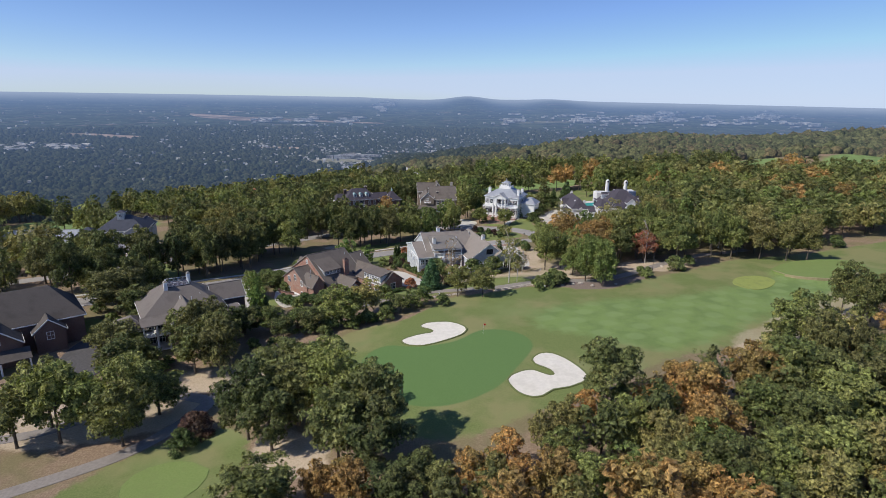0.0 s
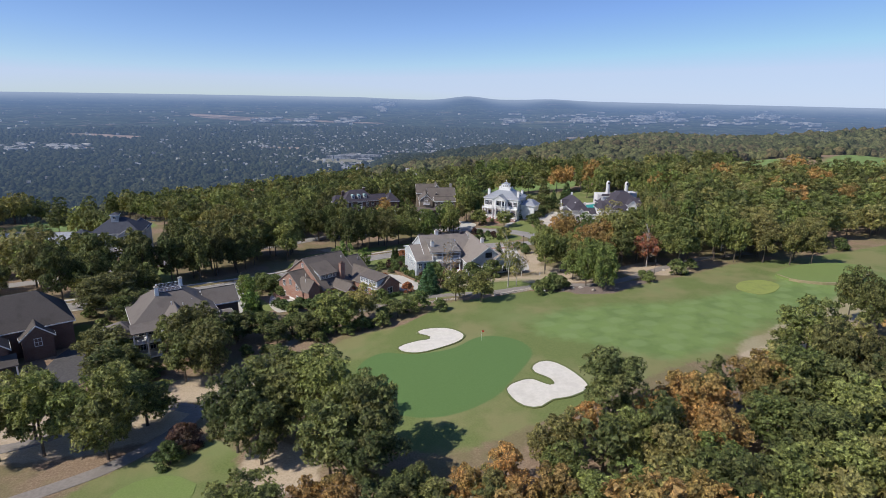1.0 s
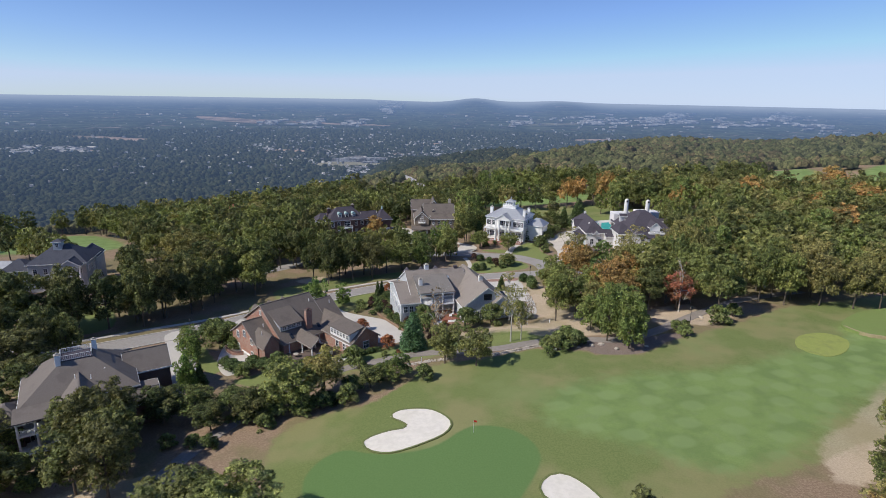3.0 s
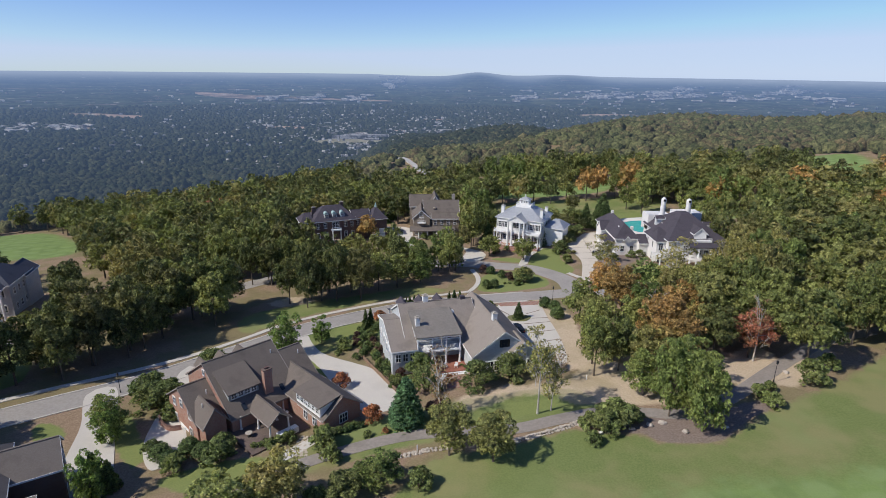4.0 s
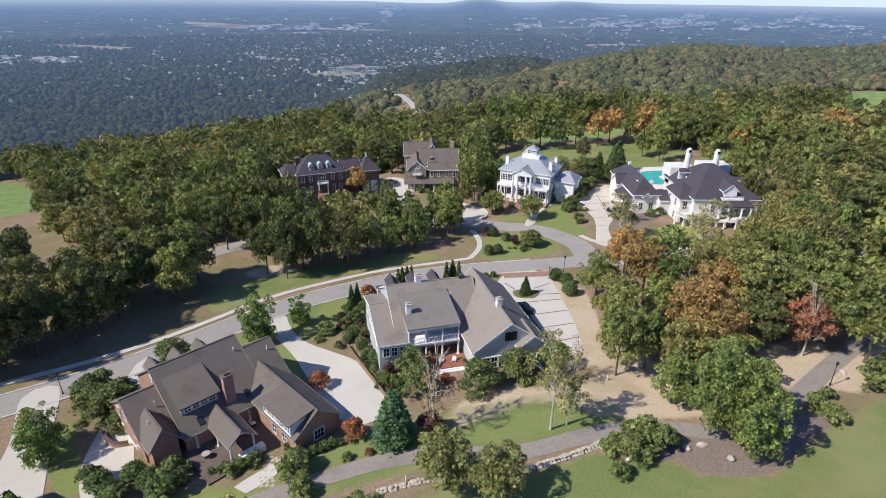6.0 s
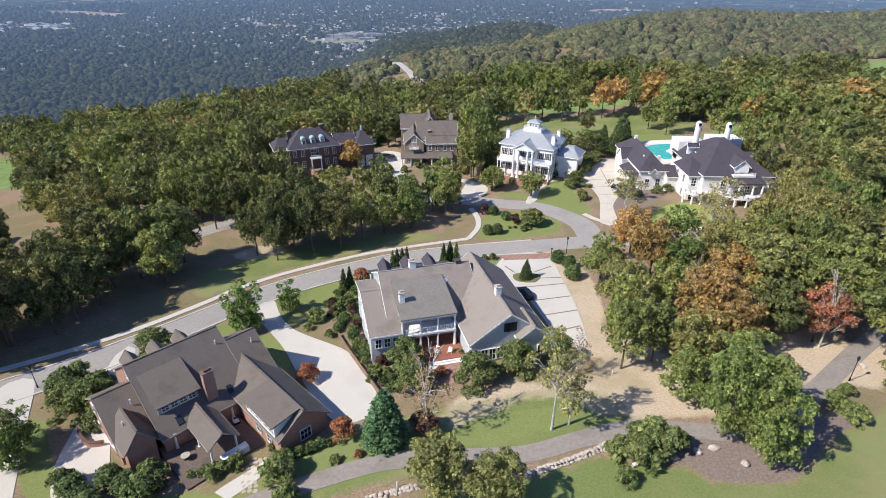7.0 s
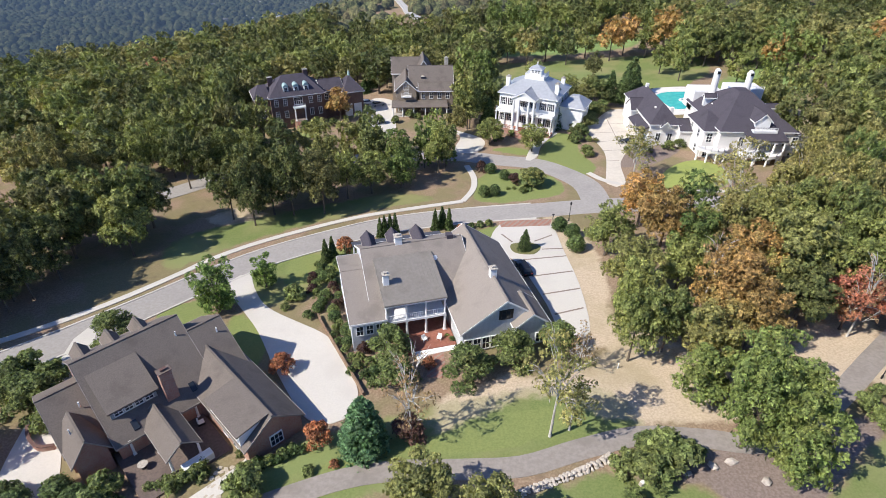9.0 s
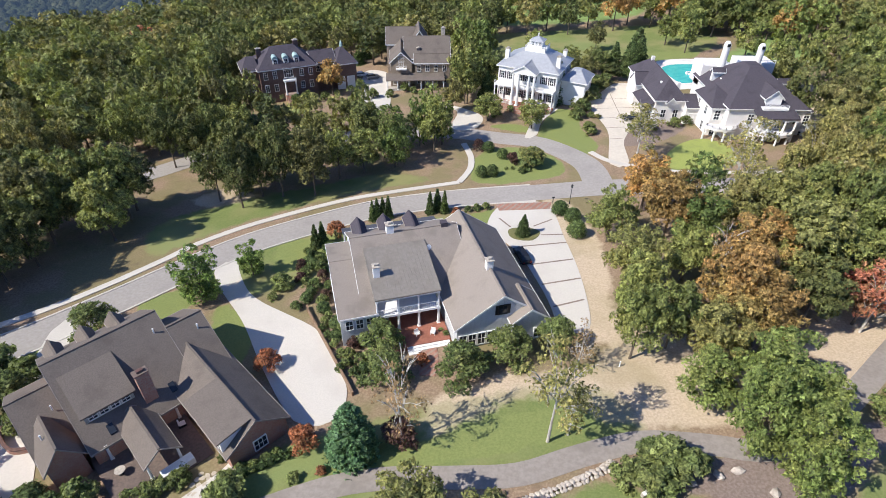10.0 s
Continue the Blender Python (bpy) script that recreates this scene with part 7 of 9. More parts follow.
def mansion():
    h = thing("white_mansion", pose(0, 0, 0), "white stucco mansion with dark hipped roofs, columns and curved balconies", "house", "houses on the hilltop")
    W, R = M_STUCCO, M_SHINGLE_DARK
    z0 = -4
    # garage wing
    hip(h, 58.2, 66.4, 243.4, 268.5, 5.4, 62.2, 62.4, 248, 263.5, 9.4, z0, W, R)
    gable(h, "x", 56.6, 62.5, 255, 5.0, 258, 7.6, 261, 5.0, z0, W, R)
    slab("roof", h, [(56.0, 244.5, 3.3), (56.0, 254.5, 3.3), (58.6, 254.5, 4.4), (58.6, 244.5, 4.4)], 0.2, R, "dark lean-to roof over the garage doors")
    for y in (246.5, 250, 253.4, 262, 265.5):
        block("garage_door", h, 58.55, y - 1.3, -1.8, 58.68, y + 1.3, 2.0, M_WHITE, "white garage door")
    row_of(h, (59.5, 243.88), (65.5, 243.88), 2, 1.9, 1.1, 2.0, -90)
    gable(h, "y", 242.6, 247, 60.9, 5.0, 62.2, 6.4, 63.5, 5.0, 4.6, M_STUCCO, R)
    for x, y in ((62.3, 262.5), (61.0, 249.0), (65.0, 248.6)):
        chimney(h, x, y, 0.8, 0.8, 6, 10.2 if y > 260 else 8.2, W, "", False)
    # link
    gable(h, "x", 65.5, 72.5, 241.5, 4.4, 245.5, 6.4, 250, 4.4, z0, W, R)
    row_of(h, (66.5, 241.98), (70.5, 241.98), 3, 1.6, 1.0, 2.2, -90)
    # main block
    hip(h, 71.0, 89.6, 232.5, 256.0, 8.0, 78.6, 81.6, 243.5, 247.5, 14.0, z0, W, R)
    hip(h, 68.2, 75.6, 234.6, 246.0, 7.2, 70.4, 70.8, 240, 242, 10.4, z0, W, R)
    hip(h, 86.6, 92.6, 235.0, 250.0, 6.4, 89.5, 89.7, 242, 244, 8.6, z0, W, R)
    block("parapet", h, 71.5, 252.5, 6, 79, 258.5, 11.2, M_STUCCO, "white rear roof terrace", 0.06)
    block("parapet", h, 80.5, 251.5, 6, 89, 257.5, 12.2, M_STUCCO, "white rear roof terrace", 0.06)
    railing(h, (71.6, 252.6), (78.9, 252.6), 11.2, 0.7, 0.4)
    railing(h, (80.6, 251.6), (88.9, 251.6), 12.2, 0.7, 0.4)
    for x, y in ((75.4, 251.0), (83.2, 249.6)):
        bm = bmesh.new()
        add_tube(bm, [(x, y, 8), (x, y, 14.6), (x, y, 16.2), (x, y, 16.4)], [0.95, 0.82, 0.8, 0.86], 14)
        add_tube(bm, [(x, y, 16.4), (x, y, 17.0), (x, y, 17.5), (x, y, 17.7)], [0.86, 0.8, 0.5, 0.05], 14)
        part("chimney", bm, M_STUCCO, h, "tall round white chimney with a domed cap")
        block("flue", h, x - 0.35, y - 0.9, 16.4, x + 0.35, y - 0.6, 17.1, M_BLACK)
    # front: porch, balconies, dormer
    gable(h, "y", 233.4, 241, 79.0, 10.0, 81.2, 12.0, 83.4, 10.0, 7.6, M_WHITE, R)
    row_of(h, (79.6, 233.8), (82.8, 233.8), 2, 9.4, 0.9, 1.4, -90)
    block("dormer_balcony", h, 78.4, 231.6, 8.0, 84.0, 233.6, 8.4, M_WHITE, "white dormer balcony")
    railing(h, (78.5, 231.7), (83.9, 231.7), 8.4, 0.8, 0.3)
    slab("roof", h, [(76.6, 229.0, 7.2), (85.8, 229.0, 7.2), (85.8, 233.2, 8.3), (76.6, 233.2, 8.3)], 0.3, R, "dark portico roof")
    block("beam", h, 76.8, 229.2, 6.5, 85.6, 229.6, 7.0, M_WHITE)
    for x in (77.0, 79.4, 83.0, 85.4):
        column(h, x, 229.4, -0.5, 6.5, 0.3)
    for gx, gy, gz in ((73.4, 247.6, 11.4), (86.4, 241.6, 11.0)):
        gable(h, "x", gx - 1.6, gx + 1.6, gy - 0.9, gz, gy, gz + 0.9, gy + 0.9, gz, gz - 2.2, M_WHITE, R)
    for cx, cy, rr, z in ((71.0, 234.0, 4.0, 3.6), (81.2, 231.5, 5.2, 3.8), (89.6, 235.3, 3.8, 3.4)):
        bm = bmesh.new()
        arc = [(cx + rr * math.cos(a), cy + rr * 0.8 * math.sin(a)) for a in np.linspace(math.pi, 2 * math.pi, 17)]
        add_slab(bm, [(a, b, z) for a, b in arc], 0.5)
        part("balcony", bm, M_STUCCO, h, "curved white balcony")
        for i in range(0, 16, 2):
            railing(h, arc[i], arc[i + 2], z, 0.9, 0.35)
        for i in (1, 5, 8, 11, 15):
            column(h, arc[i][0] + (cx - arc[i][0]) * 0.06, arc[i][1] + (cy - arc[i][1]) * 0.06, -0.5, z - 0.5, 0.26)
        bm = bmesh.new()
        add_slab(bm, [(a, b, 0.0) for a, b in arc], 3.0)
        part("porch_floor", bm, M_STUCCO, h)
    for z in (1.6, 5.4):
        row_of(h, (69.0, 235.06), (75.0, 235.06), 3, z, 1.2, 2.2, -90, None, (1, 2))
        row_of(h, (75.4, 232.96), (78.2, 232.96), 1, z, 1.2, 2.2, -90, None, (1, 2))
        row_of(h, (84.2, 232.96), (90.6, 232.96), 3, z, 1.2, 2.2, -90, None, (1, 2))
        row_of(h, (68.66, 236), (68.66, 245), 2, z, 1.0, 2.0, 180)
        row_of(h, (79.2, 230.86), (83.2, 230.86), 2, z, 1.1, 2.2, -90, None, (1, 2))
    for x, y, z in ((74.0, 246.0, 9.6), (76.5, 240.5, 10.2), (88.0, 240.0, 9.2)):
        block("roof_vent", h, x - 0.35, y - 0.35, z - 1, x + 0.35, y + 0.35, z + 0.7, M_STUCCO, "small white roof dormer", 0.05)
    return h


def grey_house():
    h = thing("grey_house", pose(-63.0, 125.6, 0, 0, 0, 33), "grey brown house with a railed roof deck and white porch", "house", "houses on the hilltop")
    W, R = M_BRICK_DARK, M_SHINGLE_WARM
    hip(h, -9.0, 9.0, -8.0, 8.0, 4.6, -2.6, 2.6, -1.0, 3.0, 8.8, -6, W, R)
    gable(h, "x", 7.0, 15.0, -1.6, 4.0, 2.4, 7.0, 6.4, 4.0, -6, W, R)
    gable(h, "y", -13.0, -3.0, -3.8, 4.4, 0.0, 7.4, 3.8, 4.4, -6, W, R)
    hip(h, -14.0, -8.0, -9.0, 0.0, 2.8, -11, -10.6, -5, -4, 4.9, -6, W, R)
    gable(h, "x", -2.0, 12.0, -11.0, 2.4, -8.2, 3.9, -5.4, 3.9, -6, W, R)
    block("roof_deck", h, -2.5, -0.9, 8.5, 2.5, 2.9, 8.95, M_SHINGLE_DARK, "dark roof deck")
    for p, q in (((-2.4, -0.8), (2.4, -0.8)), ((2.4, -0.8), (2.4, 2.8)), ((2.4, 2.8), (-2.4, 2.8)), ((-2.4, 2.8), (-2.4, -0.8))):
        railing(h, p, q, 8.95, 0.9)
    chimney(h, -2.8, -1.2, 0.8, 0.8, 7, 10.4, M_WHITE, "white chimney post")
    chimney(h, 2.9, 3.2, 0.8, 0.8, 7, 10.4, M_WHITE, "white chimney post")
    for z in (-1.6, 1.8):
        block("balcony", h, -9.2, -11.2, z - 0.3, -3.9, -7.5, z, M_WHITE)
        railing(h, (-9.1, -11.1), (-4.0, -11.1), z, 0.9)
        row_of(h, (-8.2, -7.54), (-4.4, -7.54), 2, z + 1.2, 1.1, 1.9, -90)
    for x in (-9.0, -6.5, -4.1):
        column(h, x, -11.0, -5, 4.2, 0.2)
    slab("roof", h, [(-9.5, -11.6, 4.3), (-3.7, -11.6, 4.3), (-3.7, -7.5, 5.0), (-9.5, -7.5, 5.0)], 0.2, R)
    for z in (2.4, -1.2):
        row_of(h, (-3.2, -12.7), (3.2, -12.7), 2, z, 1.1, 1.7, -90)
        row_of(h, (14.74, -1), (14.74, 6), 2, z, 1.0, 1.6, 0)
        row_of(h, (4.2, -7.54), (8.4, -7.54), 2, z, 1.0, 1.6, -90)
        row_of(h, (-8.54, 0.5), (-8.54, 7), 2, z, 1.0, 1.6, 180)
    for x, y, z in ((-0.5, -5.0, 7.3), (1.8, -5.6, 6.9), (4.0, -3.6, 6.8)):
        vent(h, x, y, z)
    return h


def corner_house():
    h = thing("corner_house", pose(-96.0, 115.5, 0, 0, 0, 40), "dark brick house with charcoal brown steep gables in shade", "house", "houses on the hilltop")
    W, R = M_BRICK_DARK, M_SHINGLE_DEEP
    hip(h, -12.0, 13.5, -7.8, 7.8, 4.4, -6.0, 8.0, -0.2, 0.2, 10.2, -7, W, R)
    gable(h, "y", -13.5, 2, -7.5, 3.0, -3.0, 6.8, 1.5, 3.0, -7, W, R)
    gable(h, "y", -10.5, 2, 3.0, 3.0, 6.2, 5.8, 9.4, 3.0, -7, W, R)
    slab("roof", h, [(-8.2, -17, 0.8), (2.2, -17, 0.8), (2.2, -13.2, 1.9), (-8.2, -13.2, 1.9)], 0.2, R)
    for x in (-7.8, -3, 1.8):
        column(h, x, -16.7, -5, 0.6, 0.2)
    row_of(h, (-6.8, -13.2), (0.8, -13.2), 3, 0.2, 1.1, 1.6, -90)
    window(h, -3.0, -13.2, 4.0, 1.1, 1.4, -90)
    window(h, 6.2, -10.2, 2.0, 1.2, 1.6, -90)
    row_of(h, (10.74, -5), (10.74, 5), 3, 1.0, 1.0, 1.6, 0)
    chimney(h, -6, 1.5, 1.4, 0.9, 5, 9.6, W)
    vent(h, -4.0, -5.2, 6.2)
    return h


def slate_house():
    h = thing("slate_house", pose(-123.5, 197.8, 0, 0, 0, 15), "pale house with slate grey hipped roof and tall white columns", "house", "houses on the hilltop")
    W, R = M_SIDING, M_SHINGLE_BLUE
    hip(h, -1.5, 15.5, -0.5, 13.5, 3.2, 5, 9, 6, 7, 7.8, -11, W, R)
    hip(h, -10, -1, 2, 11, 0.8, -6, -5, 6, 7, 3.6, -11, W, R)
    gable(h, "y", -3.5, 4, 8.2, 3.0, 11.4, 5.0, 14.6, 3.0, 2.4, W, R)
    for x in (8.7, 10.5, 12.3, 14.1):
        column(h, x, -3.0, -6.6, 2.6, 0.32)
    block("porch_floor", h, 8, -3.6, -11, 14.8, 0.2, -6.6, M_BRICK)
    for z in (0.8, -3.4):
        row_of(h, (-0.6, -0.02), (8, -0.02), 3, z, 1.0, 1.8, -90, None, (1, 2))
        row_of(h, (8.8, -0.02), (14.6, -0.02), 2, z, 1.0, 1.8, -90, None, (1, 2))
        row_of(h, (15.0, 1), (15.0, 12), 4, z, 1.0, 1.7, 0)
    block("cupola", h, 5.2, 4.2, 6.0, 7.6, 6.6, 9.0, W, "white boxy cupola", 0.04)
    hip(h, 4.9, 7.9, 3.9, 6.9, 9.1, 6.3, 6.5, 5.3, 5.5, 9.9, 9.0, W, R, 0.3, 0.1, False)
    window(h, 6.4, 4.18, 8.0, 0.8, 0.9, -90)
    gable(h, "y", 8.0, 17.0, 8.5, 2.6, 12.2, 5.2, 15.9, 2.6, -9, W, R)
    for sx in (9.4, 13.4):
        block("stair_wall", h, sx - 0.2, -7.4, -8, sx + 0.2, -3.4, -4.8, M_WHITE, "white stair wall")
    for i in range(6):
        block("step", h, 9.6, -3.6 - 0.6 * (i + 1), -8, 13.2, -3.6 - 0.6 * i, -4.9 - 0.3 * i + 0.6, M_BRICK, "brick step")
    h2 = thing("long_low_house", pose(-160, 196, 0, 0, 0, 8), "low house with pale grey roof beyond the trees", "house", "houses on the hilltop")
    gable(h2, "x", -4, 26, 0, -1.2, 6, 2.0, 12, -1.2, -12, M_WHITE, M_SILVER)
    row_of(h2, (-2, 0.42), (24, 0.42), 8, -3.6, 1.1, 1.5, -90)
    return h


for make in (brick_house, porch_house, white_house, dark_brick_house, tan_house, mansion, grey_house, corner_house, slate_house):
    make()

KEEP_OFF = [np.array([(-152, 203), (-110, 228), (-130, 268), (-200, 270), (-188, 220)]), np.array([(192, 296), (205, 310), (300, 372), (300, 325), (240, 298)]), FAIRWAY, GREEN2, FAIRWAY2, BACK_GOLF, BACK_GOLF2, LEFT_GOLF, RIGHT_GOLF, GOLF3] + LAWNS
KEEP_OFF += [np.array(p, float) for p in ([(-132, 190), (-124, 222), (-98, 216), (-92, 196), (-60, 158), (-82, 146), (-100, 170)], [(-160, 262), (-134, 262), (-118, 214), (-136, 214)], [(20, 292), (88, 292), (96, 330), (88, 372), (20, 385)], [(90, 262), (97, 232), (112, 250), (135, 310), (118, 318)])]
KEEP_OFF += [np.array(p) for p in ([(-47, 146), (-28, 172), (-4, 158), (-18, 140)], [(-10, 164), (-12, 184), (12, 200), (30, 192), (30, 162), (4, 156)], [(14, 246), (18, 282), (52, 278), (46, 246)], [(42, 222), (44, 285), (98, 296), (102, 232), (72, 214)], [(-56, 252), (-54, 300), (-12, 300), (-12, 252)], [(-14, 256), (-14, 302), (20, 302), (20, 256)], [(-82, 108), (-78, 140), (-46, 140), (-50, 114)], [(-112, 100), (-112, 134), (-78, 134), (-74, 100)], [(-130, 192), (-128, 228), (-94, 226), (-96, 194)], [(-50, 178), (-40, 208), (8, 228), (14, 200), (-30, 180)])]
ROAD_PTS = np.concatenate([curve_pts(ROAD, 3), curve_pts(LOOP, 3)])


def grove(poly, gap, kinds, hmin, hmax, seed, light=True, tries=3000, most=400, joined=None, slim=1.0):
    """Fill a stretch of the plan with trees, off the roads, turf and houses. joined: gather them for one mass of woods."""
    rng = random.Random(seed)
    poly = np.array(poly, float)
    lo, hi = poly.min(0), poly.max(0)
    done = 0
    for _ in range(tries):
        x, y = rng.uniform(lo[0], hi[0]), rng.uniform(lo[1], hi[1])
        px, py = np.array([x]), np.array([y])
        if edge_distance(poly, px, py)[0] < 0 or any((x - a) ** 2 + (y - b) ** 2 < (gap * 0.5 + 0.5 * r) ** 2 for a, b, r in STANDING):
            continue
        if np.min(np.hypot(ROAD_PTS[:, 0] - x, ROAD_PTS[:, 1] - y)) < 7 or any(edge_distance(k, px, py)[0] > -2.5 for k in KEEP_OFF):
            continue
        h = rng.uniform(hmin, hmax)
        kd, r = rng.choice(kinds), h * rng.uniform(0.31, 0.46) * slim
        if joined is None:
            plant(kd, x, y, h, r, light)
        else:
            joined.append((kd, x, y, h, r, rng.uniform(0, 6.28)))
            STANDING.append((x, y, r))
        done += 1
        if done >= most:
            break


def woods(name, label, standing):
    """Many trees too far to count as one mass: every crown and trunk is real."""
    V, F, idx, mats, tones = [], [], [], [], []
    base = 0
    for kd, x, y, h, r, turn in standing:
        wide = {"b": 8.5, "k": 8.5, "c": 4.4}.get(kd, 5.8)
        src = TREES[(kd, True)][len(F) % len(TREES[(kd, True)])]
        m = np.array(Matrix.LocRotScale((x, y, lz(x, y) - 0.05), Euler((0, 0, turn)), (r / wide, r / wide, h / 14.0)))
        for child in src.children:
            me = child.data
            co = np.empty(len(me.vertices) * 3)
            me.vertices.foreach_get("co", co)
            co = co.reshape(-1, 3) @ m[:3, :3].T + m[:3, 3]
            tri = np.empty(len(me.loops), dtype=np.int32)
            me.loops.foreach_get("vertex_index", tri)
            tot = np.empty(len(me.polygons), dtype=np.int32)
            me.polygons.foreach_get("loop_total", tot)
            V.append(co)
            tones.append(np.full(len(co), (len(tones) * 0.618) % 1.0))
            F.append((tri + base, tot))
            if me.materials[0] not in mats:
                mats.append(me.materials[0])
            idx.append(np.full(len(tot), mats.index(me.materials[0]), dtype=np.int32))
            base += len(co)
    V = np.concatenate(V)
    loops, tot, idx = np.concatenate([f[0] for f in F]), np.concatenate([f[1] for f in F]), np.concatenate(idx)
    me = bpy.data.meshes.new(name)
    me.vertices.add(len(V))
    me.vertices.foreach_set("co", V.ravel())
    me.loops.add(len(loops))
    me.loops.foreach_set("vertex_index", loops.astype(np.int32))
    me.polygons.add(len(tot))
    me.polygons.foreach_set("loop_start", np.concatenate([[0], np.cumsum(tot)[:-1]]).astype(np.int32))
    for mt in mats:
        me.materials.append(mt)
    me.polygons.foreach_set("material_index", idx)
    me.update(calc_edges=True)
    me.attributes.new("tree_tone", "FLOAT", "POINT").data.foreach_set("value", np.concatenate(tones))
    tagged(put(name, me), label, "woods", kind="stuff")


grove([(45, 162), (64, 160), (93, 176), (119, 184), (165, 200), (175, 262), (118, 300), (98, 236), (78, 206), (46, 205), (40, 172)], 6.5, "gyggdgodl", 10, 14, 5, most=14)
grove([(-6, 20), (0, 58), (20, 72), (40, 82), (57, 90), (76, 98), (100, 108), (112, 84), (80, 30)], 5.0, "ddgoydyod", 8, 12, 6, most=30)
grove([(-32, 20), (-28, 54), (-15, 62), (-2, 62), (0, 30)], 6, "gdyo", 8, 11, 7, most=10)
grove([(-34, 10), (-6, 56), (0, 58), (20, 72), (40, 82), (57, 90), (76, 98), (100, 108), (112, 84), (80, 30), (0, 0)], 4.6, "ddgoydyod", 7, 11, 36, joined=MASS)
grove([(72, 170), (119, 184), (165, 200), (175, 262), (118, 300), (98, 236), (80, 206)], 7, "gyggdgodl", 12, 16, 15, joined=MASS)
grove([(96, 100), (150, 128), (190, 140), (200, 60), (100, -20), (0, -10), (0, 20), (80, 30), (112, 84)], 8.0, "ddgoydyod", 9, 13, 16, joined=MASS)
grove([(-150, 296), (-60, 292), (0, 306), (60, 302), (120, 312), (170, 300), (180, 345), (90, 400), (0, 385), (-100, 345)], 7.5, "dgydgd", 12, 16, 8, joined=MASS)
grove([(-175, 190), (-120, 232), (-96, 232), (-70, 216), (-48, 244), (-54, 292), (-150, 292), (-185, 250)], 10.5, "dgydgd", 12, 17, 9, joined=MASS)
grove([(-175, 118), (-120, 140), (-100, 158), (-84, 186), (-100, 196), (-180, 190)], 10, "dgdy", 12, 16, 10, joined=MASS)
grove([(102, 236), (172, 200), (240, 230), (250, 300), (190, 320), (125, 300)], 7.5, "gydgdgo", 12, 17, 12, joined=MASS)
for x, y, h, kd in ((24, 331, 16, "d"), (31, 339, 17, "g"), (38, 332, 15, "y"), (46, 337, 17, "g"), (53, 330, 14, "d"), (62, 338, 16, "g"), (70, 331, 17, "o"), (77, 338, 16, "o"), (84, 332, 15, "g"), (91, 341, 17, "d"), (100, 288, 13, "g"), (116, 298, 14, "o"), (97, 318, 16, "g"), (104, 328, 17, "y"), (111, 314, 15, "d"), (37, 306, 9, "g"), (58, 306, 10, "d"), (82, 308, 12, "g"), (28, 388, 16, "d"), (40, 394, 17, "g"), (52, 392, 16, "y"), (66, 392, 17, "d"), (80, 386, 16, "g"), (94, 380, 17, "d"), (96, 364, 16, "g"), (16, 372, 16, "g"), (14, 352, 16, "d")):
    MASS.append((kd, x, y, h, h * 0.36, x))
grove([(math.sin(radians(a)) * r, 60 + math.cos(radians(a)) * r) for r, az in ((266, range(-56, -8, 4)), (362, range(-8, -60, -4))) for a in az], 10, "ddgdgyd", 14, 18, 44, tries=5000, joined=MASS)
woods("woodland", "mixed autumn woods round the hilltop houses", MASS)


VALLEY_ROAD = curve_pts([(-8, 440), (-17, 470), (-22, 505), (-30, 555), (-48, 680), (-66, 820), (-80, 950), (-96, 1075), (-128, 1300), (-150, 1480)], 12)


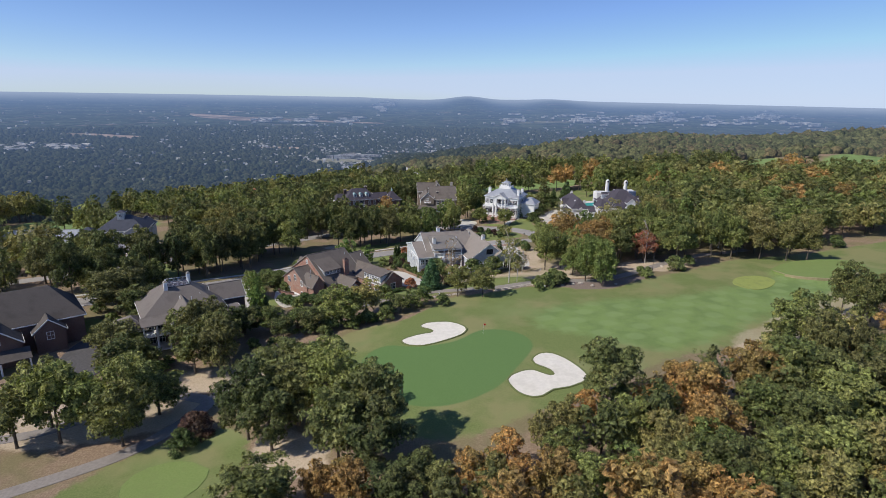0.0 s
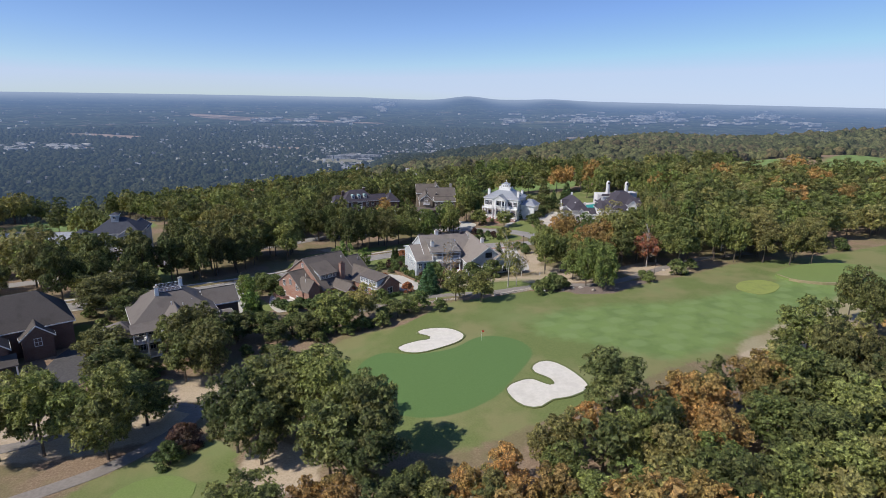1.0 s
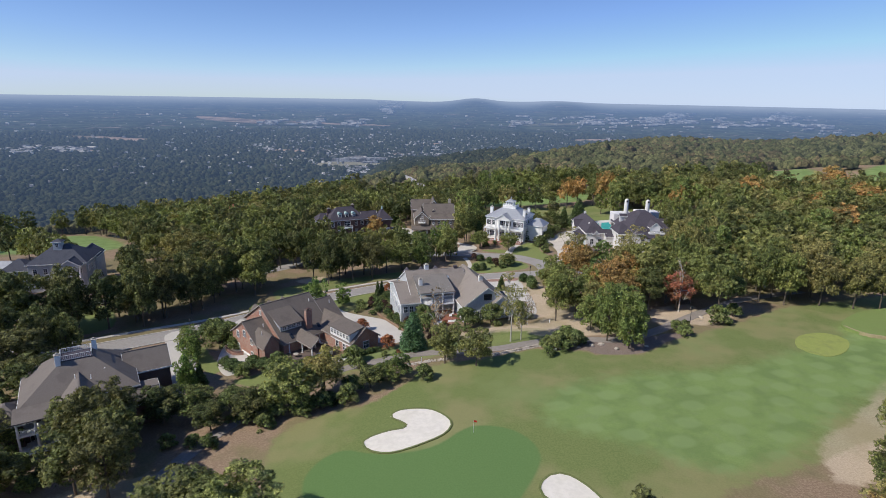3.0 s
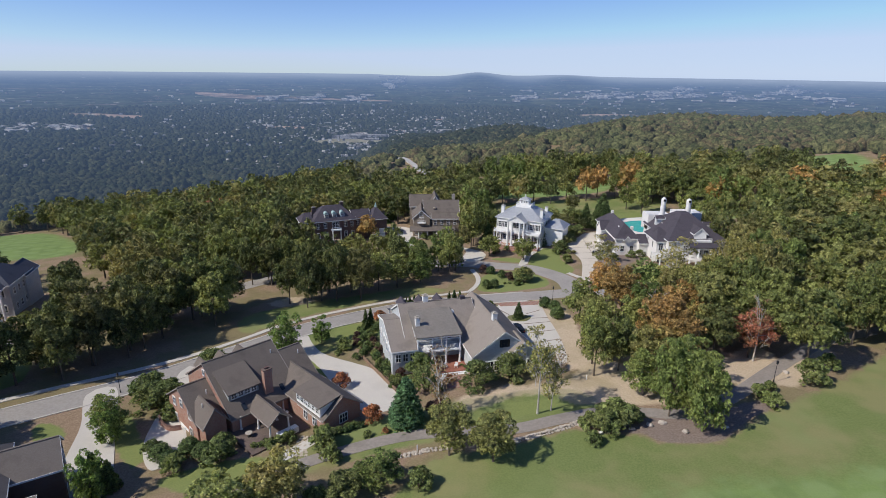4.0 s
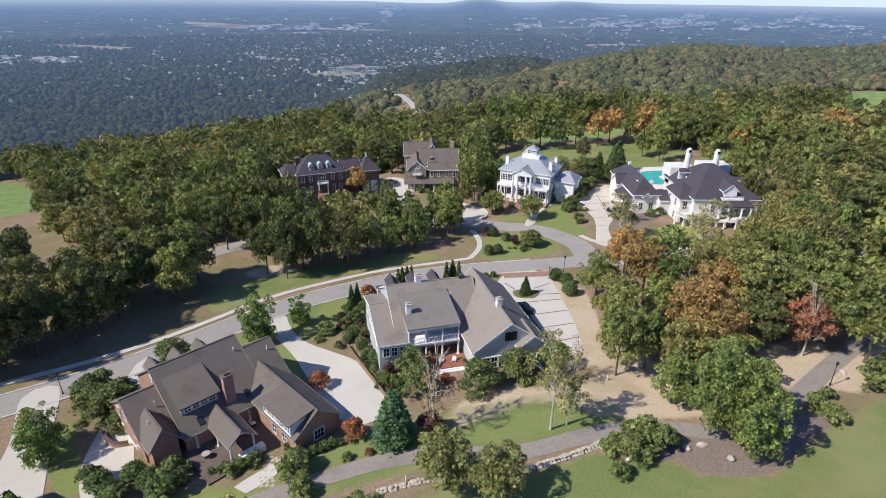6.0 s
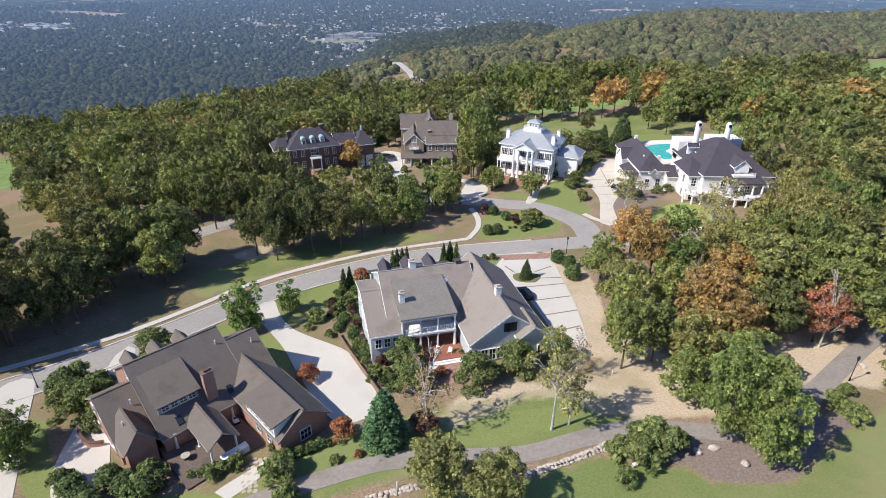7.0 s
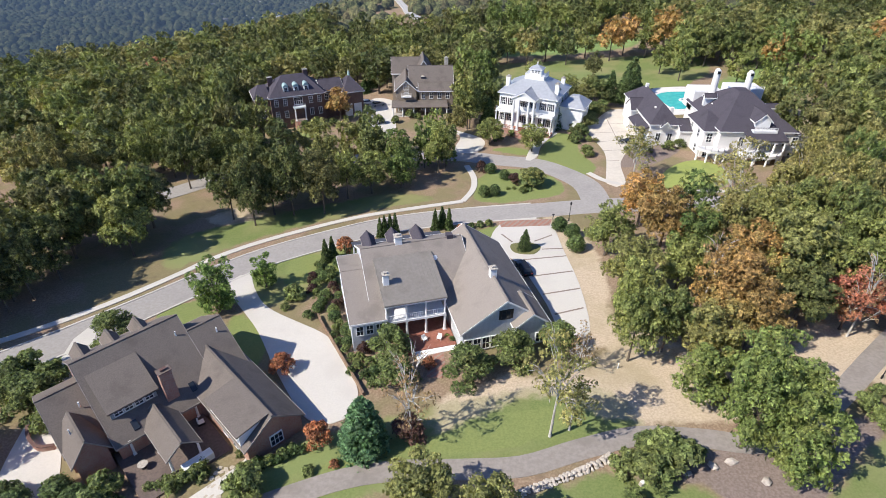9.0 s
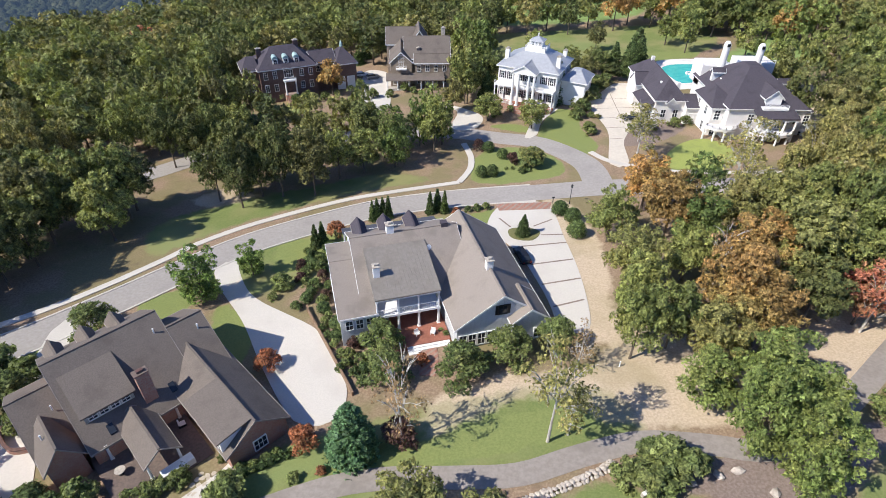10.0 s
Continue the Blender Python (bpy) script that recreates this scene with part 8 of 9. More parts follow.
def far_woods(name, label, mat, count, r0, r1, a0, a1, size, fine, lumps, seed, sink=0.9):
    """Crowns past counting on the far slopes, each of a few ragged lumps of leaves."""
    rng = np.random.default_rng(seed)
    r = np.sqrt(rng.uniform(r0 * r0, r1 * r1, count))
    az = np.radians(rng.uniform(a0, a1, count))
    x, y = np.sin(az) * r, 60 + np.cos(az) * r
    ok = np.ones(count, bool)
    for k in (BACK_GOLF, BACK_GOLF2, LEFT_GOLF, RIGHT_GOLF, GOLF3, *FIELDS):
        ok &= edge_distance(k, x, y) < -4
    for px, py in VALLEY_ROAD:
        ok &= (np.hypot(x - px, y - py) > 6) & ((np.abs(x - px) > 6) | (y > py) | (y < py - 48))
    x, y, r = x[ok], y[ok], r[ok]
    s = size * rng.uniform(0.7, 1.3, len(x)) * (0.75 + 0.25 * r / r0)
    z = land(x, y) + s * (1.5 - sink)
    bm = bmesh.new()
    bmesh.ops.create_icosphere(bm, subdivisions=fine, radius=1.0)
    P = np.array([v.co[:] for v in bm.verts])
    T = np.array([[v.index for v in f.verts] for f in bm.faces if f.calc_center_median().z > -0.4])
    bm.free()
    used, T = np.unique(T, return_inverse=True)
    P, T = P[used], T.reshape(-1, 3)
    # each crown is one or more lumps, turned and knocked about
    k = np.repeat(np.arange(len(x)), lumps)
    n = len(k)
    sk = s[k] * rng.uniform(0.62, 1.0, n) if lumps > 1 else s[k]
    off = rng.normal(size=(n, 3)) * (s[k] * 0.42)[:, None] * (1, 1, 0.5) if lumps > 1 else np.zeros((n, 3))
    turn = rng.uniform(0, 6.283, n)
    c, q = np.cos(turn)[:, None], np.sin(turn)[:, None]
    bulge = rng.uniform(0.72, 1.28, (n, len(P))) * sk[:, None]
    V = np.stack([(P[:, 0] * c - P[:, 1] * q) * bulge, (P[:, 0] * q + P[:, 1] * c) * bulge, P[:, 2] * bulge * rng.uniform(0.75, 1.2, n)[:, None]], -1)
    V += (np.column_stack([x[k], y[k], z[k]]) + off)[:, None, :]
    F = (T[None] + (np.arange(n) * len(P))[:, None, None]).reshape(-1, 3)
    me = bpy.data.meshes.new(name)
    me.vertices.add(V.size // 3)
    me.vertices.foreach_set("co", V.ravel())
    me.loops.add(F.size)
    me.loops.foreach_set("vertex_index", F.ravel().astype(np.int32))
    me.polygons.add(len(F))
    me.polygons.foreach_set("loop_start", np.arange(0, F.size, 3, dtype=np.int32))
    me.polygons.foreach_set("use_smooth", [True] * len(F))
    me.materials.append(mat)
    me.update(calc_edges=True)
    tagged(put(name, me), label, "woods", kind="stuff")


def field(az, r, long, deep):
    """A clearing in the valley, as an uneven oval."""
    a = radians(az)
    cx, cy = math.sin(a) * r, 60 + math.cos(a) * r
    return curve_pts([(cx + long * math.cos(t) * (1 + 0.25 * math.sin(3 * t + az)), cy + deep * math.sin(t) * (1 + 0.2 * math.cos(2 * t))) for t in np.linspace(0, 2 * math.pi, 10)[:-1]], 40, True)


FIELDS = [field(-19.8, 4142, 250, 70), field(-30.6, 3510, 212, 70), field(15.4, 3564, 200, 70), field(-9.4, 2330, 150, 95), field(-15.4, 2857, 110, 60), field(-12.0, 4057, 420, 26), field(11.0, 4150, 300, 30), field(-33, 3056, 90, 50), field(-4, 2700, 60, 40), field(-1, 3200, 80, 40)]
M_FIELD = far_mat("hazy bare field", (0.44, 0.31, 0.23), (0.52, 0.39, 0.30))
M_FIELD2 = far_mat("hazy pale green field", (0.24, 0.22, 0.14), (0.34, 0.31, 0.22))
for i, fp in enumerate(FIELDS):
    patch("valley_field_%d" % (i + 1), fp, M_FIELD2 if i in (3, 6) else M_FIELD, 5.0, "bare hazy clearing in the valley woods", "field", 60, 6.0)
# these nearer slopes carry the painted haze too
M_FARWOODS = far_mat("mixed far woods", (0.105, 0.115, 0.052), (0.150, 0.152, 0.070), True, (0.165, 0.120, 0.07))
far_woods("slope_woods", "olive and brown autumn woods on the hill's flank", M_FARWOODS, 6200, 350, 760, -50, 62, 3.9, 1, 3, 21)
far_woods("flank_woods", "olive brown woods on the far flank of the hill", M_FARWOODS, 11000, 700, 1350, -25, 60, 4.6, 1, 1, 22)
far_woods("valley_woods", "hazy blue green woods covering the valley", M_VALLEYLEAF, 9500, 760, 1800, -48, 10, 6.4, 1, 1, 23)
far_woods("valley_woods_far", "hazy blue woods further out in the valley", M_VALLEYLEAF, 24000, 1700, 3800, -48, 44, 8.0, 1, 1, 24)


def far_town(name, label, count, r0, r1, a0, a1, size, seed, hubs=None, loose=1.0):
    """Roofs of a distant town, a few to the hectare, too many to count."""
    rng = np.random.default_rng(seed)
    V, F = [], []
    hubs = hubs or [(rng.uniform(a0, a1), rng.uniform(r0, r1)) for _ in range(70)]
    for i in range(count):
        ha, hr = hubs[rng.integers(len(hubs))]
        az, r = radians(rng.normal(ha, 3.2 * loose)), rng.normal(hr, (130 + hr * 0.05) * loose)
        r = min(max(r, r0), r1)
        x, y = math.sin(az) * r, 60 + math.cos(az) * r
        z = lz(x, y) + 5
        w, d, hh = size * rng.uniform(0.8, 2.2) * (0.6 + r / 2600), size * rng.uniform(0.5, 0.8) * (0.6 + r / 2600), rng.uniform(3.5, 5.0) + r * 0.0008
        t = rng.uniform(-0.5, 0.5)
        c, s = math.cos(t), math.sin(t)
        k = len(V)
        for px, py, pz in ((-w, -d, 0), (w, -d, 0), (w, d, 0), (-w, d, 0), (-w, -d, hh), (w, -d, hh), (w, d, hh), (-w, d, hh), (-w, 0, hh * 1.35), (w, 0, hh * 1.35)):
            V.append((x + px * c - py * s, y + px * s + py * c, z + pz))
        F += [(k, k + 1, k + 5, k + 4), (k + 1, k + 2, k + 6, k + 9, k + 5), (k + 2, k + 3, k + 7, k + 6), (k + 3, k, k + 4, k + 8, k + 7), (k + 4, k + 5, k + 9, k + 8), (k + 6, k + 7, k + 8, k + 9)]
    tagged(put(name, mesh_of(name, V, F, M_TOWN)), label, "town", kind="stuff")


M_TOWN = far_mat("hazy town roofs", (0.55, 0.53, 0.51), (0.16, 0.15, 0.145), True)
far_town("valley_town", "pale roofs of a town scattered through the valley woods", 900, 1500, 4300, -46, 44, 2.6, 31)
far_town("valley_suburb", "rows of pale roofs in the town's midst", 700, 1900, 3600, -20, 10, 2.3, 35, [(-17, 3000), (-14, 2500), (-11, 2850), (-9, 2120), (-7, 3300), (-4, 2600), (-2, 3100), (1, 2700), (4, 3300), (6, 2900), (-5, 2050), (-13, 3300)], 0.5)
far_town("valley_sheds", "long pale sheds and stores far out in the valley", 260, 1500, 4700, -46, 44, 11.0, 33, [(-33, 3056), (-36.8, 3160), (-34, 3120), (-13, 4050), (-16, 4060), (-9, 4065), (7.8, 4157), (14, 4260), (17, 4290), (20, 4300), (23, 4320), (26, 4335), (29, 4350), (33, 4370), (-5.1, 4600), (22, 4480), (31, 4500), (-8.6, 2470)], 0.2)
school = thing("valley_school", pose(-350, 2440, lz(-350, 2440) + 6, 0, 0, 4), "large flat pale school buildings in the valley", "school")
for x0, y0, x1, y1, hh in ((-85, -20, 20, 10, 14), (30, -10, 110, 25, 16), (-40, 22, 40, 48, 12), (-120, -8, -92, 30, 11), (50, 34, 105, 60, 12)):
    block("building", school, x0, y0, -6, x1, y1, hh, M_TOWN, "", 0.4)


# ---- smaller things ----
M_CARBLACK = plain_mat("black car paint", (0.012, 0.012, 0.014), (0.018, 0.018, 0.02), 0.25, 2.0, 0.3, None, 0.0, 0.0, 0.6)
M_CARWHITE = plain_mat("white car paint", (0.72, 0.72, 0.72), (0.78, 0.78, 0.78), 0.3, 2.0, 0.3, None, 0.0, 0.0, 0.6)
M_CARGREY = plain_mat("silver car paint", (0.30, 0.31, 0.33), (0.36, 0.37, 0.39), 0.3, 2.0, 0.3, None, 0.0, 0.3, 0.6)
M_TYRE = plain_mat("black rubber", (0.015, 0.015, 0.016), (0.025, 0.025, 0.026), 0.9)
M_FLAG = plain_mat("red flag cloth", (0.5, 0.03, 0.02), (0.6, 0.05, 0.03), 0.8)
M_ROCK = plain_mat("pale fieldstone", (0.42, 0.36, 0.30), (0.60, 0.53, 0.45), 0.95, 3.0, 0.6, (0.30, 0.25, 0.20), 0.03)


def car(x, y, turn, paint, words, z=None):
    c = thing("car", pose(x, y, lz(x, y) + 0.06 if z is None else z, 0, 0, turn), words, "car", "parked cars")
    prof = [(-2.3, 0.35), (-2.32, 0.75), (-2.15, 0.98), (-1.2, 1.04), (1.0, 1.0), (2.1, 0.86), (2.34, 0.65), (2.34, 0.35)]
    bm = bmesh.new()
    L = [[bm.verts.new((px, s * (0.9 if 0.4 < pz < 0.9 else 0.84), pz)) for px, pz in prof] for s in (-1, 1)]
    bm.faces.new(L[0])
    bm.faces.new(L[1][::-1])
    for i in range(8):
        bm.faces.new((L[0][i], L[1][i], L[1][(i + 1) % 8], L[0][(i + 1) % 8]))
    bmesh.ops.bevel(bm, geom=bm.edges[:], offset=0.05, segments=2, affect="EDGES")
    body = part("body", bm, paint, c)
    bm = bmesh.new()
    lo = [bm.verts.new(p) for p in ((-1.95, -0.78, 1.0), (1.05, -0.78, 0.98), (1.05, 0.78, 0.98), (-1.95, 0.78, 1.0))]
    hi = [bm.verts.new(p) for p in ((-1.45, -0.62, 1.5), (0.25, -0.62, 1.5), (0.25, 0.62, 1.5), (-1.45, 0.62, 1.5))]
    for i in range(4):
        bm.faces.new((lo[i], lo[(i + 1) % 4], hi[(i + 1) % 4], hi[i]))
    bm.faces.new(hi)
    bm.faces.new(lo[::-1])
    bmesh.ops.bevel(bm, geom=bm.edges[:], offset=0.05, segments=2, affect="EDGES")
    part("windows", bm, M_GLASS, c, "dark glass")
    part("roof", box_bm(-1.42, -0.6, 1.49, 0.22, 0.6, 1.54, 0.02), paint, c)
    for wx in (-1.4, 1.4):
        for wy in (-0.83, 0.83):
            bm = bmesh.new()
            add_tube(bm, [(wx, wy - 0.1, 0.33), (wx, wy, 0.33), (wx, wy + 0.1, 0.33)], [0.33, 0.33, 0.33], 14)
            w = part("wheel", bm, M_TYRE, c, "black tyre")
            bm = bmesh.new()
            s = 0.11 if wy > 0 else -0.11
            add_tube(bm, [(wx, wy, 0.33), (wx, wy + s * 0.6, 0.33), (wx, wy + s, 0.33)], [0.2, 0.2, 0.19], 10)
            part("rim", bm, M_CARGREY, w)
    for wy in (-0.62, 0.62):
        part("headlight", box_bm(2.26, wy - 0.16, 0.66, 2.36, wy + 0.16, 0.78, 0.02), M_CARWHITE, c)
        part("tail_light", box_bm(-2.34, wy - 0.16, 0.7, -2.27, wy + 0.16, 0.84, 0.02), M_FLAG, c)
    return c


def street_lamp(x, y, h=4.2):
    s = thing("street_lamp", pose(x, y, lz(x, y)), "dark metal lamp post with a small lantern by the road", "street lamp", "lamp posts")
    bm = bmesh.new()
    add_tube(bm, [(0, 0, -0.2), (0, 0, 0.5), (0, 0, 0.6), (0, 0, h - 0.6)], [0.13, 0.12, 0.06, 0.05], 8)
    part("post", bm, M_BLACK, s)
    bm = bmesh.new()
    add_tube(bm, [(0, 0, h - 0.6), (0, 0, h - 0.5), (0, 0, h - 0.1)], [0.1, 0.16, 0.21], 8)
    part("lantern", bm, M_GLASS, s, "glass lantern")
    bm = bmesh.new()
    add_tube(bm, [(0, 0, h - 0.1), (0, 0, h), (0, 0, h + 0.2)], [0.25, 0.2, 0.02], 8)
    part("cap", bm, M_BLACK, s)


def rock_mesh(seed, flat=0.6):
    rng = np.random.default_rng(seed)
    bm = bmesh.new()
    bmesh.ops.create_icosphere(bm, subdivisions=1, radius=1.0)
    for v in bm.verts:
        v.co *= rng.uniform(0.75, 1.15)
        v.co.z *= flat
    me = bpy.data.meshes.new("rock")
    bm.to_mesh(me)
    bm.free()
    me.materials.append(M_ROCK)
    return me


ROCKS = [rock_mesh(50 + q) for q in range(6)]


def stone_wall(name, pts, courses, size, words, seed):
    """A dry wall of picked fieldstones, each laid by itself."""
    rng = random.Random(seed)
    w = thing(name, Matrix(), words, "stone wall", "stone walls along the cart path")
    pts = curve_pts(pts, size * 1.35)
    for k in range(courses):
        for i, (x, y) in enumerate(pts):
            for side in ((-0.28, 0.28) if k == 0 else (0.0,)):
                j = pts[min(i + 1, len(pts) - 1)] - pts[max(i - 1, 0)]
                j = j / (np.hypot(*j) + 1e-9)
                px, py = x - j[1] * side + rng.uniform(-0.09, 0.09), y + j[0] * side + rng.uniform(-0.09, 0.09)
                ob = put("stone", ROCKS[rng.randrange(6)], w)
                s = size * rng.uniform(0.75, 1.25)
                ob.matrix_basis = Matrix.LocRotScale((px, py, lz(px, py) + 0.1 + k * size * 0.8), Euler((rng.uniform(-0.3, 0.3), rng.uniform(-0.3, 0.3), rng.uniform(0, 6.2))), (s, s * rng.uniform(0.7, 1.0), s * 0.85))


def boulder(x, y, s, seed):
    b = new("boulder", ROCKS[seed % 6])
    b.matrix_basis = Matrix.LocRotScale((x, y, lz(x, y) + s * 0.25), Euler((0.2, 0.1, seed)), (s, s * 0.75, s * 0.9))
    tagged(b, "pale weathered boulder in the mulch bed", "boulder", "boulders in the bed")


def hedge(name, pts, h, w, leaf, words, seed):
    """A clipped hedge that follows a line."""
    rng = np.random.default_rng(seed)
    pts = curve_pts(pts, w * 0.6)
    lobes = []
    for x, y in pts:
        for k in range(3):
            r = w * rng.uniform(0.34, 0.5)
            lobes.append((x + rng.uniform(-0.2, 0.2) * w, y + rng.uniform(-0.2, 0.2) * w, lz(x, y) + h - r if k else lz(x, y) + h * 0.35, r))
    V, F = leaf_cards(rng, lobes, int(len(pts) * 150), 0.17, False)
    ob = put(name, mesh_of(name, V.tolist(), F.tolist(), leaf))
    tagged(ob, words, "hedge", "garden hedges")


def garden_chair(m):
    c = thing("garden_chair", m, "white garden armchair standing on the terrace", "chair", "terrace chairs")
    block("seat", c, -0.33, -0.33, 0.3, 0.33, 0.33, 0.42, M_WHITE, "", 0.04)
    block("backrest", c, -0.33, 0.27, 0.42, 0.33, 0.36, 0.95, M_WHITE, "", 0.03)
    for x in (-0.3, 0.3):
        block("armrest", c, x - 0.04, -0.3, 0.56, x + 0.04, 0.3, 0.62, M_WHITE, "", 0.015)
        for y in (-0.28, 0.28):
            block("leg", c, x - 0.03, y - 0.03, 0.0, x + 0.03, y + 0.03, 0.58 if y < 0 else 0.42, M_WHITE)
    return c


PORCH, BRICK = pose(-2.4, 168.3, 0, 0, 0, 15.5), pose(-39.2, 154.5, 0, 0, 0, 45.6)
# planted bed between the brick house's driveway and the white sided house
rng = random.Random(91)
bed = np.array([(-18.5, 193), (-10, 192), (-8.5, 176), (-5.5, 168), (-2.6, 160), (-4.2, 158.6), (-8.6, 166), (-13.0, 174.5), (-16.5, 180), (-19, 186)])
for _ in range(400):
    x, y = rng.uniform(-19, -2.6), rng.uniform(158.6, 193)
    if edge_distance(bed, np.array([x]), np.array([y]))[0] < 0.3 or any((x - a) ** 2 + (y - b) ** 2 < (0.75 * r + 0.5) ** 2 for a, b, r in STANDING):
        continue
    h = rng.uniform(1.2, 2.3)
    plant(rng.choice("eebebu"), x, y, h, h * rng.uniform(0.48, 0.66))

first = garden_chair(PORCH @ pose(5.2, -2.0, 0.45, 0, 0, 20))
for x, y, a in ((7.4, -2.3, -30),):
    copy_thing(first, Matrix()).matrix_basis = PORCH @ pose(x, y, 0.45, 0, 0, a)
t = thing("patio_table", BRICK @ pose(1.6, -12.4, -1.0), "round stone table on the brick terrace", "table")
bm = bmesh.new()
add_tube(bm, [(0, 0, 0.7), (0, 0, 0.72), (0, 0, 0.75)], [0.55, 0.6, 0.58], 18)
part("tabletop", bm, M_STONE, t)
bm = bmesh.new()
add_tube(bm, [(0, 0, 0), (0, 0, 0.06), (0, 0, 0.1), (0, 0, 0.71)], [0.3, 0.28, 0.06, 0.06], 10)
part("pedestal", bm, M_BLACK, t)
for x, y, a in ((9.3, -11.0, 80),):
    u = thing("lounge_chair", BRICK @ pose(x, y, -1.0, 0, 0, a), "cushioned lounge chair with pale cushions", "chair", "terrace lounge chairs")
    block("frame", u, -0.4, -0.45, 0.0, 0.4, 0.45, 0.3, M_BLACK, "dark wicker base", 0.03)
    block("seat_cushion", u, -0.36, -0.4, 0.3, 0.36, 0.32, 0.46, M_WHITE, "pale cushion", 0.05)
    block("back_cushion", u, -0.36, 0.24, 0.42, 0.36, 0.44, 0.95, M_WHITE, "pale cushion", 0.05)

car(20.1, 187.3, 105, M_CARBLACK, "black car parked beside the white sided house")
car(54.2, 245.6, 160, M_CARBLACK, "black car parked on the mansion's driveway")
car(-20.0, 290, 20, M_CARWHITE, "white car parked in the court between two houses")
car(-16.2, 287.5, 25, M_CARGREY, "silver car parked in the court between two houses")
for x, y in ((31.5, 205.8), (-59.5, 162.6), (62.3, 157.6)):
    street_lamp(x, y)

stone_wall("stone_wall", [(14.0, 141.6), (16.6, 142.6), (19.0, 143.4), (22.3, 144.8), (25.0, 146.2)], 2, 0.34, "low dry wall of pale fieldstones beside the cart path", 61)
stone_wall("stone_wall", [(-4.4, 139.4), (-1.2, 140.2), (1.2, 140.8), (4.0, 141.0)], 1, 0.36, "row of fieldstones along the cart path's edge", 62)
for i, (x, y, s) in enumerate(((37.7, 145.0, 0.75), (40.3, 142.4, 0.7), (35.6, 144.4, 0.75), (32.4, 143.6, 0.6), (24.6, 145.3, 0.5), (66.4, 160.9, 0.7), (47.0, 143.6, 0.5))):
    boulder(x, y, s, i)

# timber edging between the two driveways
edge = curve_pts([(-14.4, 176.2), (-13.9, 175.0), (-10.2, 168.1), (-5.4, 159.2), (-4.6, 157.6)], 1.2)
wall = thing("retaining_wall", Matrix(), "low brown timber retaining wall beside the driveway", "retaining wall")
M_TIMBER = plain_mat("brown weathered timber", (0.22, 0.14, 0.09), (0.30, 0.20, 0.13), 0.9, 5.0, 0.5, (0.16, 0.10, 0.07), 0.01)
for i in range(len(edge) - 1):
    (xa, ya), (xb, yb) = edge[i], edge[i + 1]
    za, zb = lz(xa, ya), lz(xb, yb)
    for k in range(3):
        bm = bmesh.new()
        dx, dy = yb - ya, xa - xb
        n = math.hypot(dx, dy)
        dx, dy = dx / n * 0.13, dy / n * 0.13
        add_slab(bm, [(xa - dx, ya - dy, za + 0.22 + 0.25 * k), (xb - dx, yb - dy, zb + 0.22 + 0.25 * k), (xb + dx, yb + dy, zb + 0.22 + 0.25 * k), (xa + dx, ya + dy, za + 0.22 + 0.25 * k)], 0.24)
        part("timber", bm, M_TIMBER, wall)

# curved brick planter beside the brick house
planter = thing("brick_planter", Matrix(), "curved red brick planter wall beside the garage court", "planter")
arc = curve_pts([(-47.3, 153.4), (-46.6, 152.2), (-45.4, 151.0), (-43.9, 150.2), (-42.2, 150.5)], 0.5)
for i in range(len(arc) - 1):
    (xa, ya), (xb, yb) = arc[i], arc[i + 1]
    for nm, zt, th, wd, mt in (("wall", -2.4, 1.6, 0.15, M_BRICK), ("coping", -2.3, 0.1, 0.2, M_BRICK_DARK)):
        dx, dy = yb - ya, xa - xb
        n = math.hypot(dx, dy)
        dx, dy = dx / n * wd, dy / n * wd
        zt = zt + lz(-45.4, 151.0) + 3.3
        bm = bmesh.new()
        add_slab(bm, [(xa - dx, ya - dy, zt), (xb - dx, yb - dy, zt), (xb + dx, yb + dy, zt), (xa + dx, ya + dy, zt)], th)
        part(nm, bm, mt, planter)

patch("brick_court", curve_pts([(-113, 187.5), (-108.5, 193.5), (-101, 194.5), (-97.5, 190.5), (-103, 181), (-108, 183)], 2, True), M_PAVER, 0.12, "brick paved court before the columned house", "court")

# flagstones between the terrace walk and the lawn
M_FLAGSTONE = plain_mat("tan flagstone", (0.42, 0.36, 0.28), (0.52, 0.45, 0.36), 0.9, 4.0, 0.5, None, 0.01)
rng = random.Random(77)
path = thing("flagstone_path", Matrix(), "tan stepping stones set in the lawn", "path")
FLAGS = []
for k in range(3):
    bm = bmesh.new()
    ring = [(math.cos(a) * 0.33 * rng.uniform(0.8, 1.2), math.sin(a) * 0.3 * rng.uniform(0.8, 1.2)) for a in np.linspace(0, 6.283, 8)[:-1]]
    lo, hi = [bm.verts.new((x, y, -0.06)) for x, y in ring], [bm.verts.new((x, y, 0.05)) for x, y in ring]
    bm.faces.new(hi)
    for i in range(7):
        bm.faces.new((lo[i], lo[(i + 1) % 7], hi[(i + 1) % 7], hi[i]))
    bmesh.ops.recalc_face_normals(bm, faces=bm.faces)
    me = bpy.data.meshes.new("flagstone")
    bm.to_mesh(me)
    bm.free()
    me.materials.append(M_FLAGSTONE)
    FLAGS.append(me)
for x, y in curve_pts([(-19.6, 146.9), (-20.0, 145.6), (-20.0, 144.4), (-19.7, 143.2), (-19.2, 141.8)], 0.62):
    for d in (-0.72, 0.0, 0.72):
        ob = put("flagstone", FLAGS[rng.randrange(3)], path)
        px, py = x + d + rng.uniform(-0.1, 0.1), y + rng.uniform(-0.12, 0.12)
        ob.matrix_basis = Matrix.LocRotScale((px, py, lz(px, py) + 0.03), Euler((0, 0, rng.uniform(0, 6.2))), (1, 1, 1))

